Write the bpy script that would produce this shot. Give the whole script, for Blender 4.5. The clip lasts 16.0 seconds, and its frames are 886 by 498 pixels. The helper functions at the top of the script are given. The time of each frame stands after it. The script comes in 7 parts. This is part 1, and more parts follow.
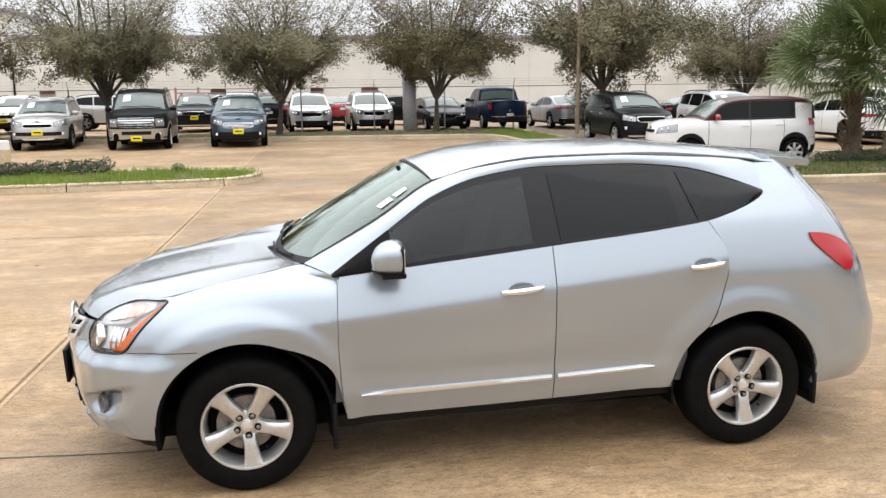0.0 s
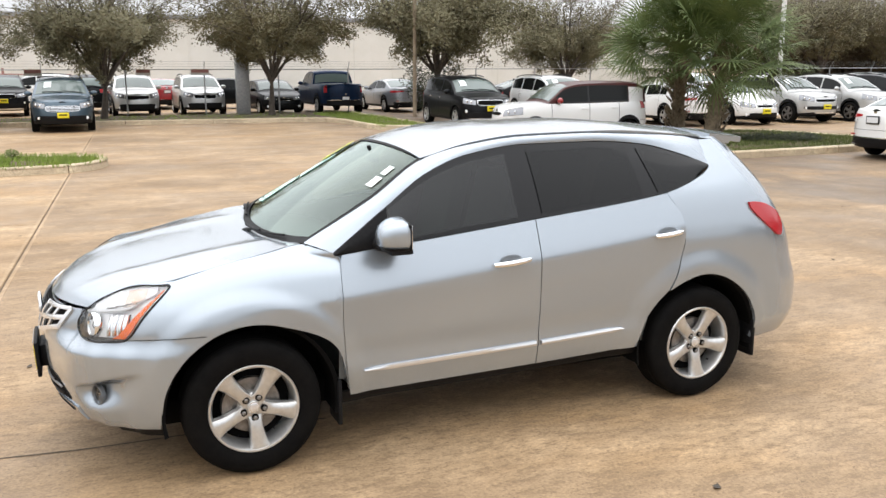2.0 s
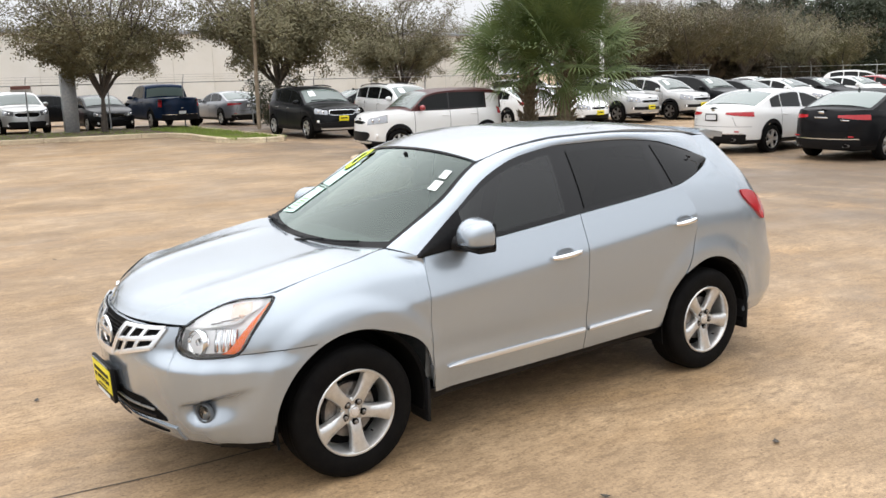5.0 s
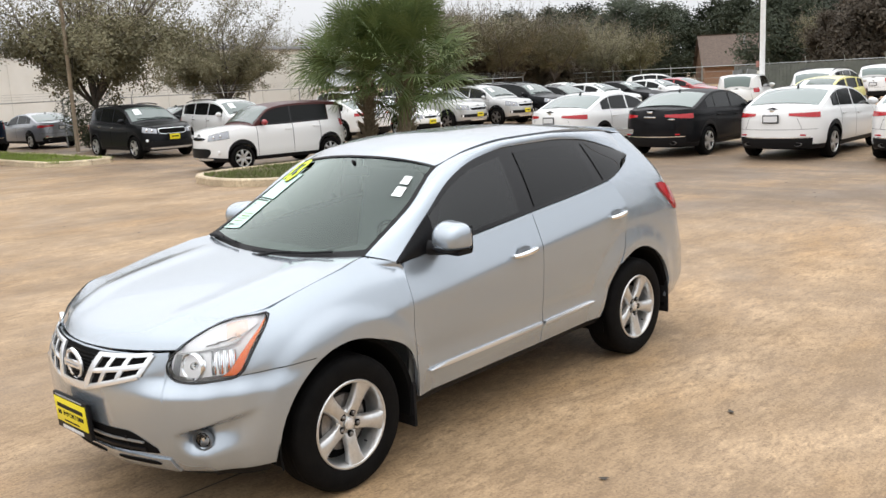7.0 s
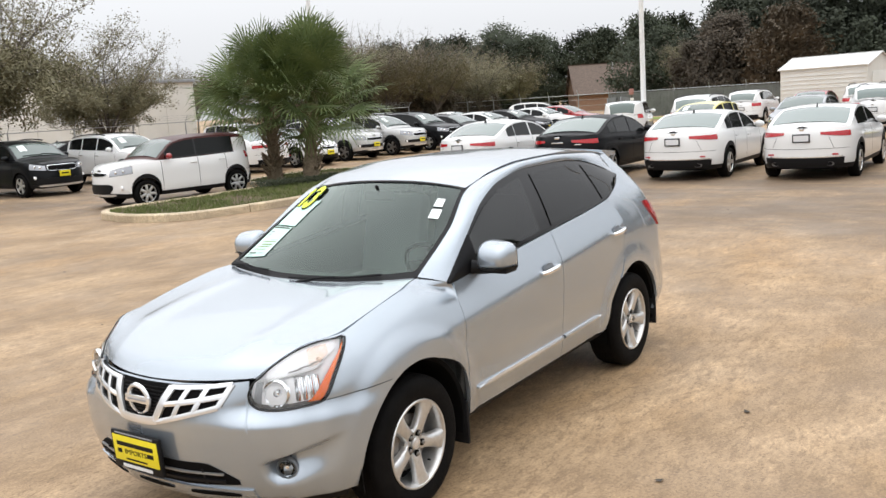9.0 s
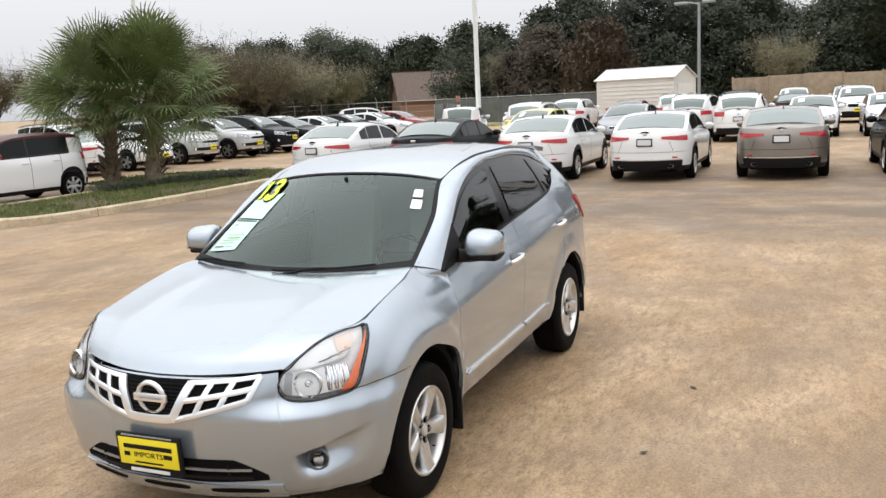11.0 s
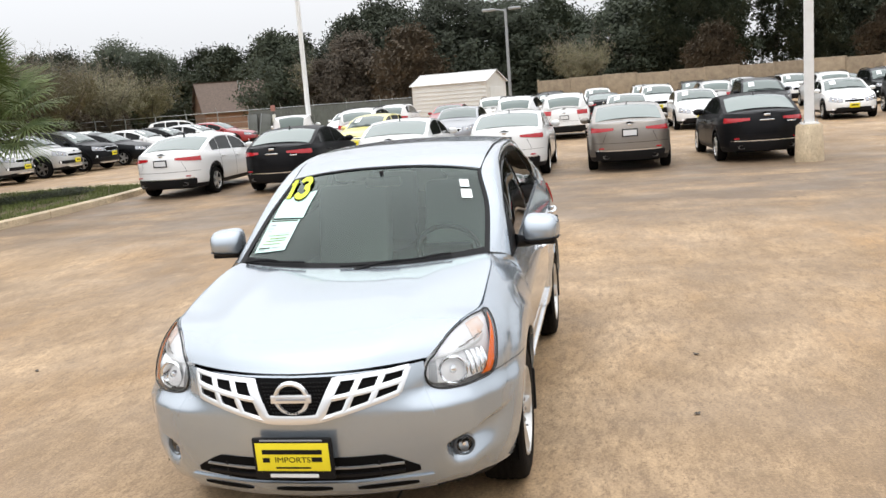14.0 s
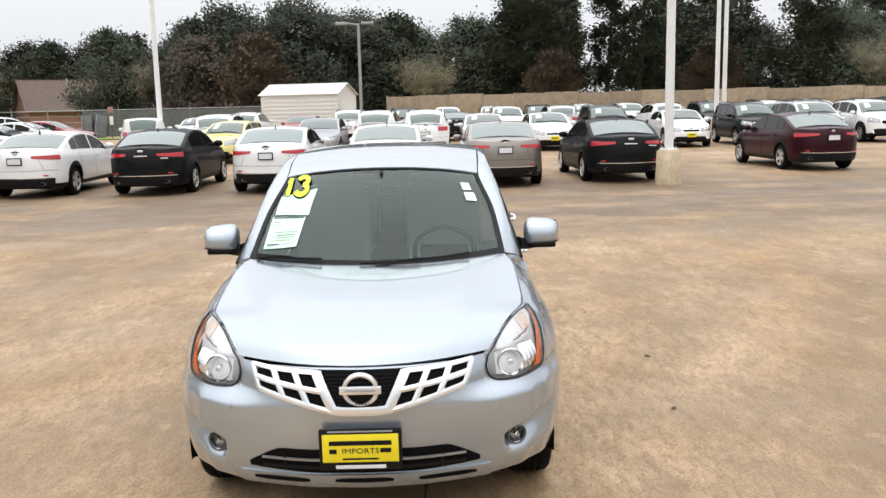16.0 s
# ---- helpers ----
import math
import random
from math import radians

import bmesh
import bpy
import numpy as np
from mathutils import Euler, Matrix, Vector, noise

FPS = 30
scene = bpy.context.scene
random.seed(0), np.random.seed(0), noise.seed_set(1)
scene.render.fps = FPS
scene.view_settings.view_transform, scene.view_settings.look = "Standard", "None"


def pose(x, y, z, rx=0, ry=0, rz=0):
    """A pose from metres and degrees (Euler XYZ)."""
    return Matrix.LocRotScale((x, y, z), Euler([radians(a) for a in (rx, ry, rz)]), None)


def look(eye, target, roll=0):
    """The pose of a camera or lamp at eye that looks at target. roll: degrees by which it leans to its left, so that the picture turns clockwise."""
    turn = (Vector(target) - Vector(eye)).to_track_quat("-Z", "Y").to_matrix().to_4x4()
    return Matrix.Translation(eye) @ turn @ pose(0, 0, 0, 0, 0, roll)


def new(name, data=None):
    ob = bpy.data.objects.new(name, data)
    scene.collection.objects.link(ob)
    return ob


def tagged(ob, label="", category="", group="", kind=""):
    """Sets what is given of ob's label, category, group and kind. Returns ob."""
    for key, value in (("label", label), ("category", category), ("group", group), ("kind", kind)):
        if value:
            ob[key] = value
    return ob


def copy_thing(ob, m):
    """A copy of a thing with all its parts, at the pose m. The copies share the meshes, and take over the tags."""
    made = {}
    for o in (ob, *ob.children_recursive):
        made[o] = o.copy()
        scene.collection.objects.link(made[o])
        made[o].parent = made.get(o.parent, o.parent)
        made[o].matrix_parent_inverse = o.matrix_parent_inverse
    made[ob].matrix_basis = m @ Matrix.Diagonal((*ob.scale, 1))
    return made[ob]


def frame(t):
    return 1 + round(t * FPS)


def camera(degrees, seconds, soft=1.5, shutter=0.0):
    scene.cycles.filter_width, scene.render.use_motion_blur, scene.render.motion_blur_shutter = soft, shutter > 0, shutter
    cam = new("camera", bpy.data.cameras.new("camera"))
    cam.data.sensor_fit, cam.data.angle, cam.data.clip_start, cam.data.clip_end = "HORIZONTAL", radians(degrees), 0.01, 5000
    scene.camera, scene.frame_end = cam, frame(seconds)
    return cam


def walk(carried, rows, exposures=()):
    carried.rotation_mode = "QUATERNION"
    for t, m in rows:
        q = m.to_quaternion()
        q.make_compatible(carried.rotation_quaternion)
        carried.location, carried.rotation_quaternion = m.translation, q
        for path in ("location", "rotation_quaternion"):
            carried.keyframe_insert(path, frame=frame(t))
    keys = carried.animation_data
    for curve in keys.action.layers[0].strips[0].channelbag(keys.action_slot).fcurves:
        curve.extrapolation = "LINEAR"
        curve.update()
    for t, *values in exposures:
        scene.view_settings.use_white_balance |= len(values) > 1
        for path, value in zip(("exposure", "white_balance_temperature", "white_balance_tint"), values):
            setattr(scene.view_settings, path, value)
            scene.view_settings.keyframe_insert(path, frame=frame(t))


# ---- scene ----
cam = camera(53.0, 16.0)
PATH = [
    (0, (-1.197, -5.148, 1.998), (-0.814, -3.219, 1.635), -0.6),
    (0.5, (-1.426, -5.091, 2.003), (-0.979, -3.174, 1.648), -0.7),
    (1, (-1.635, -5.071, 1.997), (-1.082, -3.183, 1.633), -0.7),
    (1.5, (-1.885, -5.074, 1.996), (-1.202, -3.235, 1.608), -0.0),
    (2, (-2.108, -5.034, 1.988), (-1.34, -3.231, 1.588), -0.1),
    (2.5, (-2.307, -4.956, 1.991), (-1.449, -3.194, 1.592), -1.1),
    (3, (-2.488, -4.883, 1.989), (-1.509, -3.186, 1.587), -1.2),
    (3.5, (-2.739, -4.829, 1.986), (-1.687, -3.177, 1.581), -0.6),
    (3.7, (-2.843, -4.81, 1.992), (-1.794, -3.157, 1.584), -0.5),
    (5.8, (-3.664, -4.391, 1.995), (-2.422, -2.866, 1.632), -2.4),
    (6, (-3.735, -4.341, 1.984), (-2.456, -2.848, 1.617), -2.6),
    (6.5, (-3.879, -4.214, 1.975), (-2.525, -2.79, 1.603), -2.9),
    (7, (-4.026, -4.079, 1.989), (-2.597, -2.731, 1.616), -2.9),
    (7.5, (-4.236, -3.945, 1.977), (-2.757, -2.653, 1.6), -2.6),
    (8, (-4.441, -3.805, 1.992), (-2.945, -2.532, 1.615), -3.0),
    (8.5, (-4.554, -3.632, 1.988), (-3.023, -2.396, 1.632), -3.6),
    (9, (-4.676, -3.453, 2.005), (-3.065, -2.313, 1.683), -3.7),
    (9.5, (-4.826, -3.239, 1.983), (-3.134, -2.222, 1.664), -3.0),
    (9.7, (-4.894, -3.162, 1.995), (-3.181, -2.181, 1.668), -2.7),
    (11.8, (-5.341, -2.357, 1.963), (-3.495, -1.665, 1.624), -3.2),
    (12, (-5.385, -2.272, 1.973), (-3.533, -1.6, 1.627), -3.2),
    (12.5, (-5.449, -2.047, 1.959), (-3.587, -1.405, 1.613), -3.4),
    (13, (-5.496, -1.825, 1.965), (-3.619, -1.218, 1.637), -3.8),
    (13.5, (-5.566, -1.576, 1.948), (-3.659, -1.068, 1.624), -4.3),
    (14, (-5.677, -1.335, 1.958), (-3.741, -0.963, 1.619), -4.4),
    (14.5, (-5.734, -1.076, 1.941), (-3.78, -0.824, 1.594), -3.9),
    (15, (-5.779, -0.849, 1.945), (-3.812, -0.7, 1.616), -3.5),
    (15.5, (-5.832, -0.601, 1.946), (-3.858, -0.549, 1.63), -2.5),
    (16, (-5.908, -0.344, 1.946), (-3.934, -0.347, 1.622), -1.3),
]
EXPOSURES = ((0, 0.55), (3.5, 0.53), (6, 0.42), (8.5, 0.37), (9.0, 0.37), (9.3, 0.15), (9.7, 0.17), (11.8, 0.34), (13, 0.39), (14, 0.41), (16, 0.38))
walk(cam, [(t, look(eye, target, roll)) for t, eye, target, roll in PATH], EXPOSURES)

# ---- light: bright overcast sky ----
world = bpy.data.worlds.new("overcast_sky")
scene.world = world
world.use_nodes = True
wn, wl = world.node_tree.nodes, world.node_tree.links
wn.clear()
sky = wn.new("ShaderNodeTexSky")
sky.sky_type, sky.sun_disc = "NISHITA", False
sky.sun_elevation, sky.sun_rotation = radians(79), radians(-16)
sky.air_density, sky.dust_density = 1.0, 4.0
grey = wn.new("ShaderNodeHueSaturation")
grey.inputs["Saturation"].default_value = 0.12
grey.inputs["Value"].default_value = 0.1
cloud = wn.new("ShaderNodeMix")
cloud.data_type = "RGBA"
cloud.inputs[0].default_value = 0.8
cloud.inputs[7].default_value = (0.98, 1.0, 1.04, 1)
back = wn.new("ShaderNodeBackground")
back.inputs["Strength"].default_value = 0.83
wout = wn.new("ShaderNodeOutputWorld")
wl.new(sky.outputs[0], grey.inputs["Color"])
wl.new(grey.outputs[0], cloud.inputs[6])
# an overcast sky is over twice as bright overhead as along the horizon
place = wn.new("ShaderNodeTexCoord")
axes = wn.new("ShaderNodeSeparateXYZ")
rise = wn.new("ShaderNodeMapRange")
rise.inputs["To Min"].default_value, rise.inputs["To Max"].default_value = 0.85, 2.15
veil = wn.new("ShaderNodeVectorMath")
veil.operation = "SCALE"
wl.new(place.outputs["Generated"], axes.inputs[0])
wl.new(axes.outputs["Z"], rise.inputs["Value"])
wl.new(cloud.outputs[2], veil.inputs[0])
wl.new(rise.outputs[0], veil.inputs["Scale"])
wl.new(veil.outputs[0], back.inputs["Color"])
wl.new(back.outputs[0], wout.inputs["Surface"])
sun = new("sun", bpy.data.lights.new("sun", "SUN"))
sun.data.energy, sun.data.angle, sun.data.color = 0.62, radians(120), (1.0, 0.97, 0.93)
sun.matrix_world = look((-1, 3.5, 19), (0, 0, 0))


# ---- materials ----
def shader(name, colour, rough=0.6, metal=0.0, coat=0.0, spec=0.5):
    m = bpy.data.materials.new(name)
    m.use_nodes = True
    b = m.node_tree.nodes["Principled BSDF"]
    b.inputs["Base Color"].default_value = (*colour, 1)
    b.inputs["Roughness"].default_value = rough
    b.inputs["Metallic"].default_value = metal
    b.inputs["Coat Weight"].default_value = coat
    b.inputs["Coat Roughness"].default_value = 0.04
    b.inputs["Specular IOR Level"].default_value = spec
    return m


def nodes_of(m):
    t = m.node_tree
    return t, t.nodes, t.links, t.nodes["Principled BSDF"]


def noise_tex(t, scale, detail=4.0, rough=0.55, coords="Object", stretch=(1, 1, 1)):
    c = t.nodes.new("ShaderNodeTexCoord")
    p = t.nodes.new("ShaderNodeMapping")
    p.inputs["Scale"].default_value = stretch
    n = t.nodes.new("ShaderNodeTexNoise")
    n.inputs["Scale"].default_value = scale
    n.inputs["Detail"].default_value = detail
    n.inputs["Roughness"].default_value = rough
    t.links.new(c.outputs[coords], p.inputs["Vector"])
    t.links.new(p.outputs[0], n.inputs["Vector"])
    return n.outputs["Fac"]


def ramp(t, fac, stops):
    r = t.nodes.new("ShaderNodeValToRGB")
    e = r.color_ramp.elements
    while len(e) < len(stops):
        e.new(0.5)
    for k, (at, c) in zip(e, stops):
        k.position, k.color = at, (*c, 1)
    t.links.new(fac, r.inputs["Fac"])
    return r.outputs["Color"]


def mix(t, fac, a, b, how="MIX"):
    x = t.nodes.new("ShaderNodeMix")
    x.data_type, x.blend_type = "RGBA", how
    for socket, v in ((x.inputs[0], fac), (x.inputs[6], a), (x.inputs[7], b)):
        if isinstance(v, (int, float)):
            socket.default_value = v
        elif isinstance(v, tuple):
            socket.default_value = (*v, 1)
        else:
            t.links.new(v, socket)
    return x.outputs[2]


def bump(t, fac, strength, distance=0.01):
    k = t.nodes.new("ShaderNodeBump")
    k.inputs["Strength"].default_value = strength
    k.inputs["Distance"].default_value = distance
    t.links.new(fac, k.inputs["Height"])
    t.links.new(k.outputs[0], t.nodes["Principled BSDF"].inputs["Normal"])


def mottled(name, c0, c1, scale, rough=0.8, relief=0.3, detail=6.0, metal=0.0, coords="Object", spread=0.0):
    m = shader(name, c0, rough, metal)
    t, n, l, b = nodes_of(m)
    f = noise_tex(t, scale, detail, 0.65, coords)
    col = ramp(t, f, [(0.3, c0), (0.7, c1)])
    if spread:
        o = n.new("ShaderNodeObjectInfo")
        hsv = n.new("ShaderNodeHueSaturation")
        r = n.new("ShaderNodeMapRange")
        r.inputs["To Min"].default_value, r.inputs["To Max"].default_value = 1 - spread, 1 + spread
        l.new(o.outputs["Random"], r.inputs["Value"])
        l.new(r.outputs[0], hsv.inputs["Value"])
        l.new(col, hsv.inputs["Color"])
        col = hsv.outputs[0]
    l.new(col, b.inputs["Base Color"])
    if relief:
        bump(t, noise_tex(t, scale * 6, 5.0, 0.6, coords), relief, 0.01)
    return m


def glass(name, tint, gloss=0.06, rough=0.02, sheen=(1, 1, 1), gain=1.0):
    """Thin tinted window glass: a tinted pass-through under a sharp reflection."""
    m = bpy.data.materials.new(name)
    m.use_nodes = True
    t = m.node_tree
    t.nodes.clear()
    a, g = t.nodes.new("ShaderNodeBsdfTransparent"), t.nodes.new("ShaderNodeBsdfGlossy")
    a.inputs["Color"].default_value = (*tint, 1)
    g.inputs["Roughness"].default_value = rough
    g.inputs["Color"].default_value = (*sheen, 1)
    f = t.nodes.new("ShaderNodeFresnel")
    f.inputs["IOR"].default_value = 1.5
    k = t.nodes.new("ShaderNodeMath")
    k.operation = "MULTIPLY_ADD"
    k.inputs[1].default_value = gain
    k.inputs[2].default_value = gloss - 0.04 * gain
    k.use_clamp = True
    x, o = t.nodes.new("ShaderNodeMixShader"), t.nodes.new("ShaderNodeOutputMaterial")
    t.links.new(f.outputs[0], k.inputs[0])
    t.links.new(k.outputs[0], x.inputs[0])
    t.links.new(a.outputs[0], x.inputs[1])
    t.links.new(g.outputs[0], x.inputs[2])
    t.links.new(x.outputs[0], o.inputs["Surface"])
    return m


def concrete(name, light, dark, stain, lane=False):
    """Worn outdoor concrete: broad damp and rust stains, scuffs, fine grain."""
    m = shader(name, light, 0.75)
    t, n, l, b = nodes_of(m)
    geo = n.new("ShaderNodeNewGeometry")

    def tex(scale, detail, rough, stretch=(1, 1, 1)):
        p, k = n.new("ShaderNodeMapping"), n.new("ShaderNodeTexNoise")
        p.inputs["Scale"].default_value = stretch
        k.inputs["Scale"].default_value, k.inputs["Detail"].default_value, k.inputs["Roughness"].default_value = scale, detail, rough
        l.new(geo.outputs["Position"], p.inputs["Vector"])
        l.new(p.outputs[0], k.inputs["Vector"])
        return k.outputs["Fac"]
    broad = ramp(t, tex(0.3, 8, 0.68, (0.75, 1.3, 1)), [(0.38, tuple(0.76 * c for c in dark)), (0.6, light)])
    rust = mix(t, ramp(t, tex(0.45, 6, 0.65, (0.5, 1.4, 1)), [(0.5, (0, 0, 0)), (0.72, (1, 1, 1))]), broad, stain)
    dirt = ramp(t, tex(0.9, 12, 0.82, (0.8, 1.25, 1)), [(0.44, (0, 0, 0)), (0.6, (0.62, 0.62, 0.62))])
    rust = mix(t, dirt, rust, tuple(0.62 * c for c in dark))
    scuff = mix(t, ramp(t, tex(1.7, 8, 0.75, (0.6, 1.5, 1)), [(0.45, (0, 0, 0)), (0.75, (0.55, 0.55, 0.55))]), rust, tuple(0.55 * c for c in dark))
    pale = mix(t, ramp(t, tex(2.6, 7, 0.7), [(0.56, (0, 0, 0)), (0.75, (0.5, 0.5, 0.5))]), scuff, tuple(min(1, 1.3 * c) for c in light))
    fleck = ramp(t, tex(7.5, 10, 0.8, (0.55, 1.5, 1)), [(0.5, (0, 0, 0)), (0.64, (0.85, 0.85, 0.85))])
    pale = mix(t, fleck, pale, tuple(0.6 * c for c in dark))
    grit = ramp(t, tex(15, 9, 0.85, (0.7, 1.3, 1)), [(0.49, (0, 0, 0)), (0.6, (0.85, 0.85, 0.85))])
    pale = mix(t, grit, pale, tuple(0.72 * c for c in dark))
    dots = ramp(t, tex(26, 3, 0.9), [(0.61, (0, 0, 0)), (0.68, (0.75, 0.75, 0.75))])
    pale = mix(t, dots, pale, tuple(0.35 * c for c in dark))
    if lane:
        # the tyre-blackened lane along the row of saloons
        xyz, near, far, both_ = n.new("ShaderNodeSeparateXYZ"), n.new("ShaderNodeMapRange"), n.new("ShaderNodeMapRange"), n.new("ShaderNodeMath")
        l.new(geo.outputs["Position"], xyz.inputs[0])
        for k, a, b_ in ((near, 5.0, 9.5), (far, 17.8, 14.5)):
            l.new(xyz.outputs["X"], k.inputs["Value"])
            k.inputs["From Min"].default_value, k.inputs["From Max"].default_value = a, b_
            k.interpolation_type = "SMOOTHSTEP"
        both_.operation = "MULTIPLY"
        l.new(near.outputs[0], both_.inputs[0])
        l.new(far.outputs[0], both_.inputs[1])
        worn = mix(t, 1.0, ramp(t, tex(0.55, 7, 0.7, (1.6, 0.6, 1)), [(0.33, (0, 0, 0)), (0.55, (0.8, 0.8, 0.8))]), both_.outputs[0], "MULTIPLY")
        pale = mix(t, worn, pale, (0.13, 0.1, 0.075))
    grain = mix(t, 0.55, pale, ramp(t, tex(55, 4, 0.7), [(0.3, (0.25, 0.2, 0.15)), (0.7, (0.8, 0.72, 0.6))]), "OVERLAY")
    l.new(grain, b.inputs["Base Color"])
    rr = ramp(t, tex(0.6, 4, 0.6), [(0.35, (0.5, 0.5, 0.5)), (0.65, (0.8, 0.8, 0.8))])
    l.new(rr, b.inputs["Roughness"])
    bump(t, tex(40, 5, 0.7), 0.25, 0.004)
    return m


def car_paint(name, colour, metal=0.55, rough=0.32):
    m = shader(name, colour, rough, metal, 0.9 if max(colour) > 0.1 else 0.22, 0.5 if max(colour) > 0.1 else 0.07)
    t, n, l, b = nodes_of(m)
    if metal > 0.3:
        f = noise_tex(t, 900, 1.0, 0.5)
        col = ramp(t, f, [(0.3, tuple(0.85 * c for c in colour)), (0.7, tuple(min(1, 1.1 * c) for c in colour))])
        l.new(col, b.inputs["Base Color"])
    return m


SILVER_BLUE = car_paint("silver_blue_paint", (0.388, 0.434, 0.482), 0.66, 0.25)
WHITE = car_paint("white_paint", (0.78, 0.78, 0.77), 0.0, 0.35)
BLACK = car_paint("black_paint", (0.006, 0.006, 0.007), 0.0, 0.5)
MAROON = car_paint("maroon_paint", (0.035, 0.008, 0.012), 0.3, 0.3)
BRONZE = car_paint("bronze_grey_paint", (0.25, 0.22, 0.19), 0.6, 0.35)
SILVER = car_paint("silver_paint", (0.52, 0.52, 0.51), 0.6, 0.35)
CHARCOAL = car_paint("charcoal_paint", (0.009, 0.0098, 0.011), 0.3, 0.3)
STEEL_BLUE = car_paint("steel_blue_paint", (0.055, 0.09, 0.122), 0.5, 0.3)
NAVY = car_paint("navy_paint", (0.008, 0.02, 0.05), 0.3, 0.3)
RED = car_paint("red_paint", (0.3, 0.012, 0.015), 0.2, 0.3)
YELLOW = car_paint("yellow_paint", (0.75, 0.68, 0.22), 0.1, 0.35)
DARK_RED_ROOF = shader("dark_red_roof_paint", (0.06, 0.014, 0.012), 0.35, 0, 0.05, 0.25)
# dark grey painted for the shade in door-handle cups; also colours fog bezels
CUP_SHADE = car_paint("shaded_cup_paint", (0.12, 0.135, 0.15), 0.3, 0.35)
BEIGE = car_paint("beige_paint", (0.42, 0.38, 0.31), 0.4, 0.35)
GREY = car_paint("grey_paint", (0.3, 0.31, 0.33), 0.6, 0.35)
RUBBER = mottled("tyre_rubber", (0.0035, 0.0035, 0.0038), (0.008, 0.0075, 0.007), 14, 0.7, 0.25)
RUBBER.node_tree.nodes["Principled BSDF"].inputs["Specular IOR Level"].default_value = 0.07
BLACK_PLASTIC = mottled("black_plastic", (0.007, 0.007, 0.0078), (0.012, 0.012, 0.013), 60, 0.5, 0.1)
BLACK_PLASTIC.node_tree.nodes["Principled BSDF"].inputs["Specular IOR Level"].default_value = 0.14
GLOSS_BLACK = shader("gloss_black", (0.007, 0.007, 0.008), 0.2, 0, 0.15, 0.35)
# near-black standing in for shade in hollows and gaps; also plain black edges
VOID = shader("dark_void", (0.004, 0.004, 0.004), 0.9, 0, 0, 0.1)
CHROME = shader("chrome", (0.9, 0.91, 0.92), 0.1, 1.0)
ALLOY = mottled("alloy_silver", (0.56, 0.56, 0.55), (0.66, 0.66, 0.65), 40, 0.28, 0.02, 3, 0.75)
STEEL = mottled("brake_steel", (0.16, 0.15, 0.14), (0.3, 0.28, 0.26), 30, 0.45, 0.1, 4, 0.8)
DARK_GLASS = glass("privacy_glass", (0.02, 0.023, 0.024), 0.035)
TINT_GLASS = glass("tinted_glass", (0.09, 0.105, 0.1), 0.055)
SCREEN_GLASS = glass("windscreen_glass", (0.54, 0.65, 0.6), 0.03, 0.02, (0.84, 0.95, 0.9), 2.0)
FAR_GLASS = shader("far_car_glass", (0.008, 0.009, 0.009), 0.08, 0, 0.0, 0.2)
# opaque panes: the pale green sky reflection is partly put into the base colour
FAR_SCREEN = shader("far_car_windscreen", (0.085, 0.115, 0.105), 0.05, 0, 0.45, 0.5)
FAR_REAR = shader("far_car_rear_window", (0.13, 0.17, 0.158), 0.05, 0, 0.55, 0.5)
FAR_LAMP = shader("far_headlamp", (0.36, 0.37, 0.39), 0.15, 0.6, 0.8)
FADED_RED = mottled("faded_red_board", (0.3, 0.13, 0.11), (0.4, 0.2, 0.17), 3, 0.7, 0.05)
CLEAR = glass("clear_lens", (0.99, 0.99, 0.99), 0.05)
RED_LENS = shader("red_lens", (0.42, 0.012, 0.018), 0.2, 0, 0.4)
AMBER = shader("amber_lens", (1.0, 0.215, 0.015), 0.25, 0, 0.3)
BULB = shader("bulb_glass", (0.95, 0.74, 0.6), 0.15, 0, 0.5)
LAMP_SILVER = mottled("lamp_reflector", (0.93, 0.93, 0.94), (0.99, 0.99, 0.99), 26, 0.16, 0.15, 2, 0.0)
PEACH = mottled("peach_reflector", (0.93, 0.7, 0.56), (0.97, 0.9, 0.86), 30, 0.18, 0.3, 2, 0.2)
SHEET_GREEN = mottled("pale_green_paper", (0.5, 0.74, 0.66), (0.6, 0.8, 0.73), 20, 0.6, 0.0)
YEAR = shader("year_yellow", (0.66, 0.82, 0.03), 0.5)
SATIN = shader("satin_chrome", (0.78, 0.79, 0.8), 0.18, 0.7)
PLATE_YELLOW = shader("plate_yellow", (0.8, 0.68, 0.02), 0.45)
PLATE_WHITE = shader("plate_white", (0.7, 0.71, 0.72), 0.5)
PAPER = mottled("paper", (0.72, 0.78, 0.76), (0.82, 0.86, 0.84), 20, 0.7, 0.0)
CABIN = mottled("cabin_trim", (0.12, 0.125, 0.122), (0.16, 0.165, 0.16), 40, 0.8, 0.1)
SEAT = mottled("seat_cloth", (0.4, 0.4, 0.38), (0.48, 0.48, 0.46), 120, 0.9, 0.2)
LINER = mottled("roof_lining", (0.6, 0.6, 0.57), (0.66, 0.66, 0.63), 80, 0.95, 0.1)
LOT = concrete("tan_concrete", (0.57, 0.43, 0.275), (0.35, 0.243, 0.143), (0.47, 0.3, 0.145), True)
KERB = concrete("kerb_concrete", (0.78, 0.69, 0.53), (0.6, 0.51, 0.38), (0.62, 0.5, 0.32))
WORN = concrete("worn_tan_concrete", (0.49, 0.365, 0.235), (0.295, 0.207, 0.124), (0.42, 0.27, 0.13), True)
EDGE = concrete("joint_edge_concrete", (0.6, 0.47, 0.32), (0.42, 0.3, 0.185), (0.5, 0.36, 0.2))
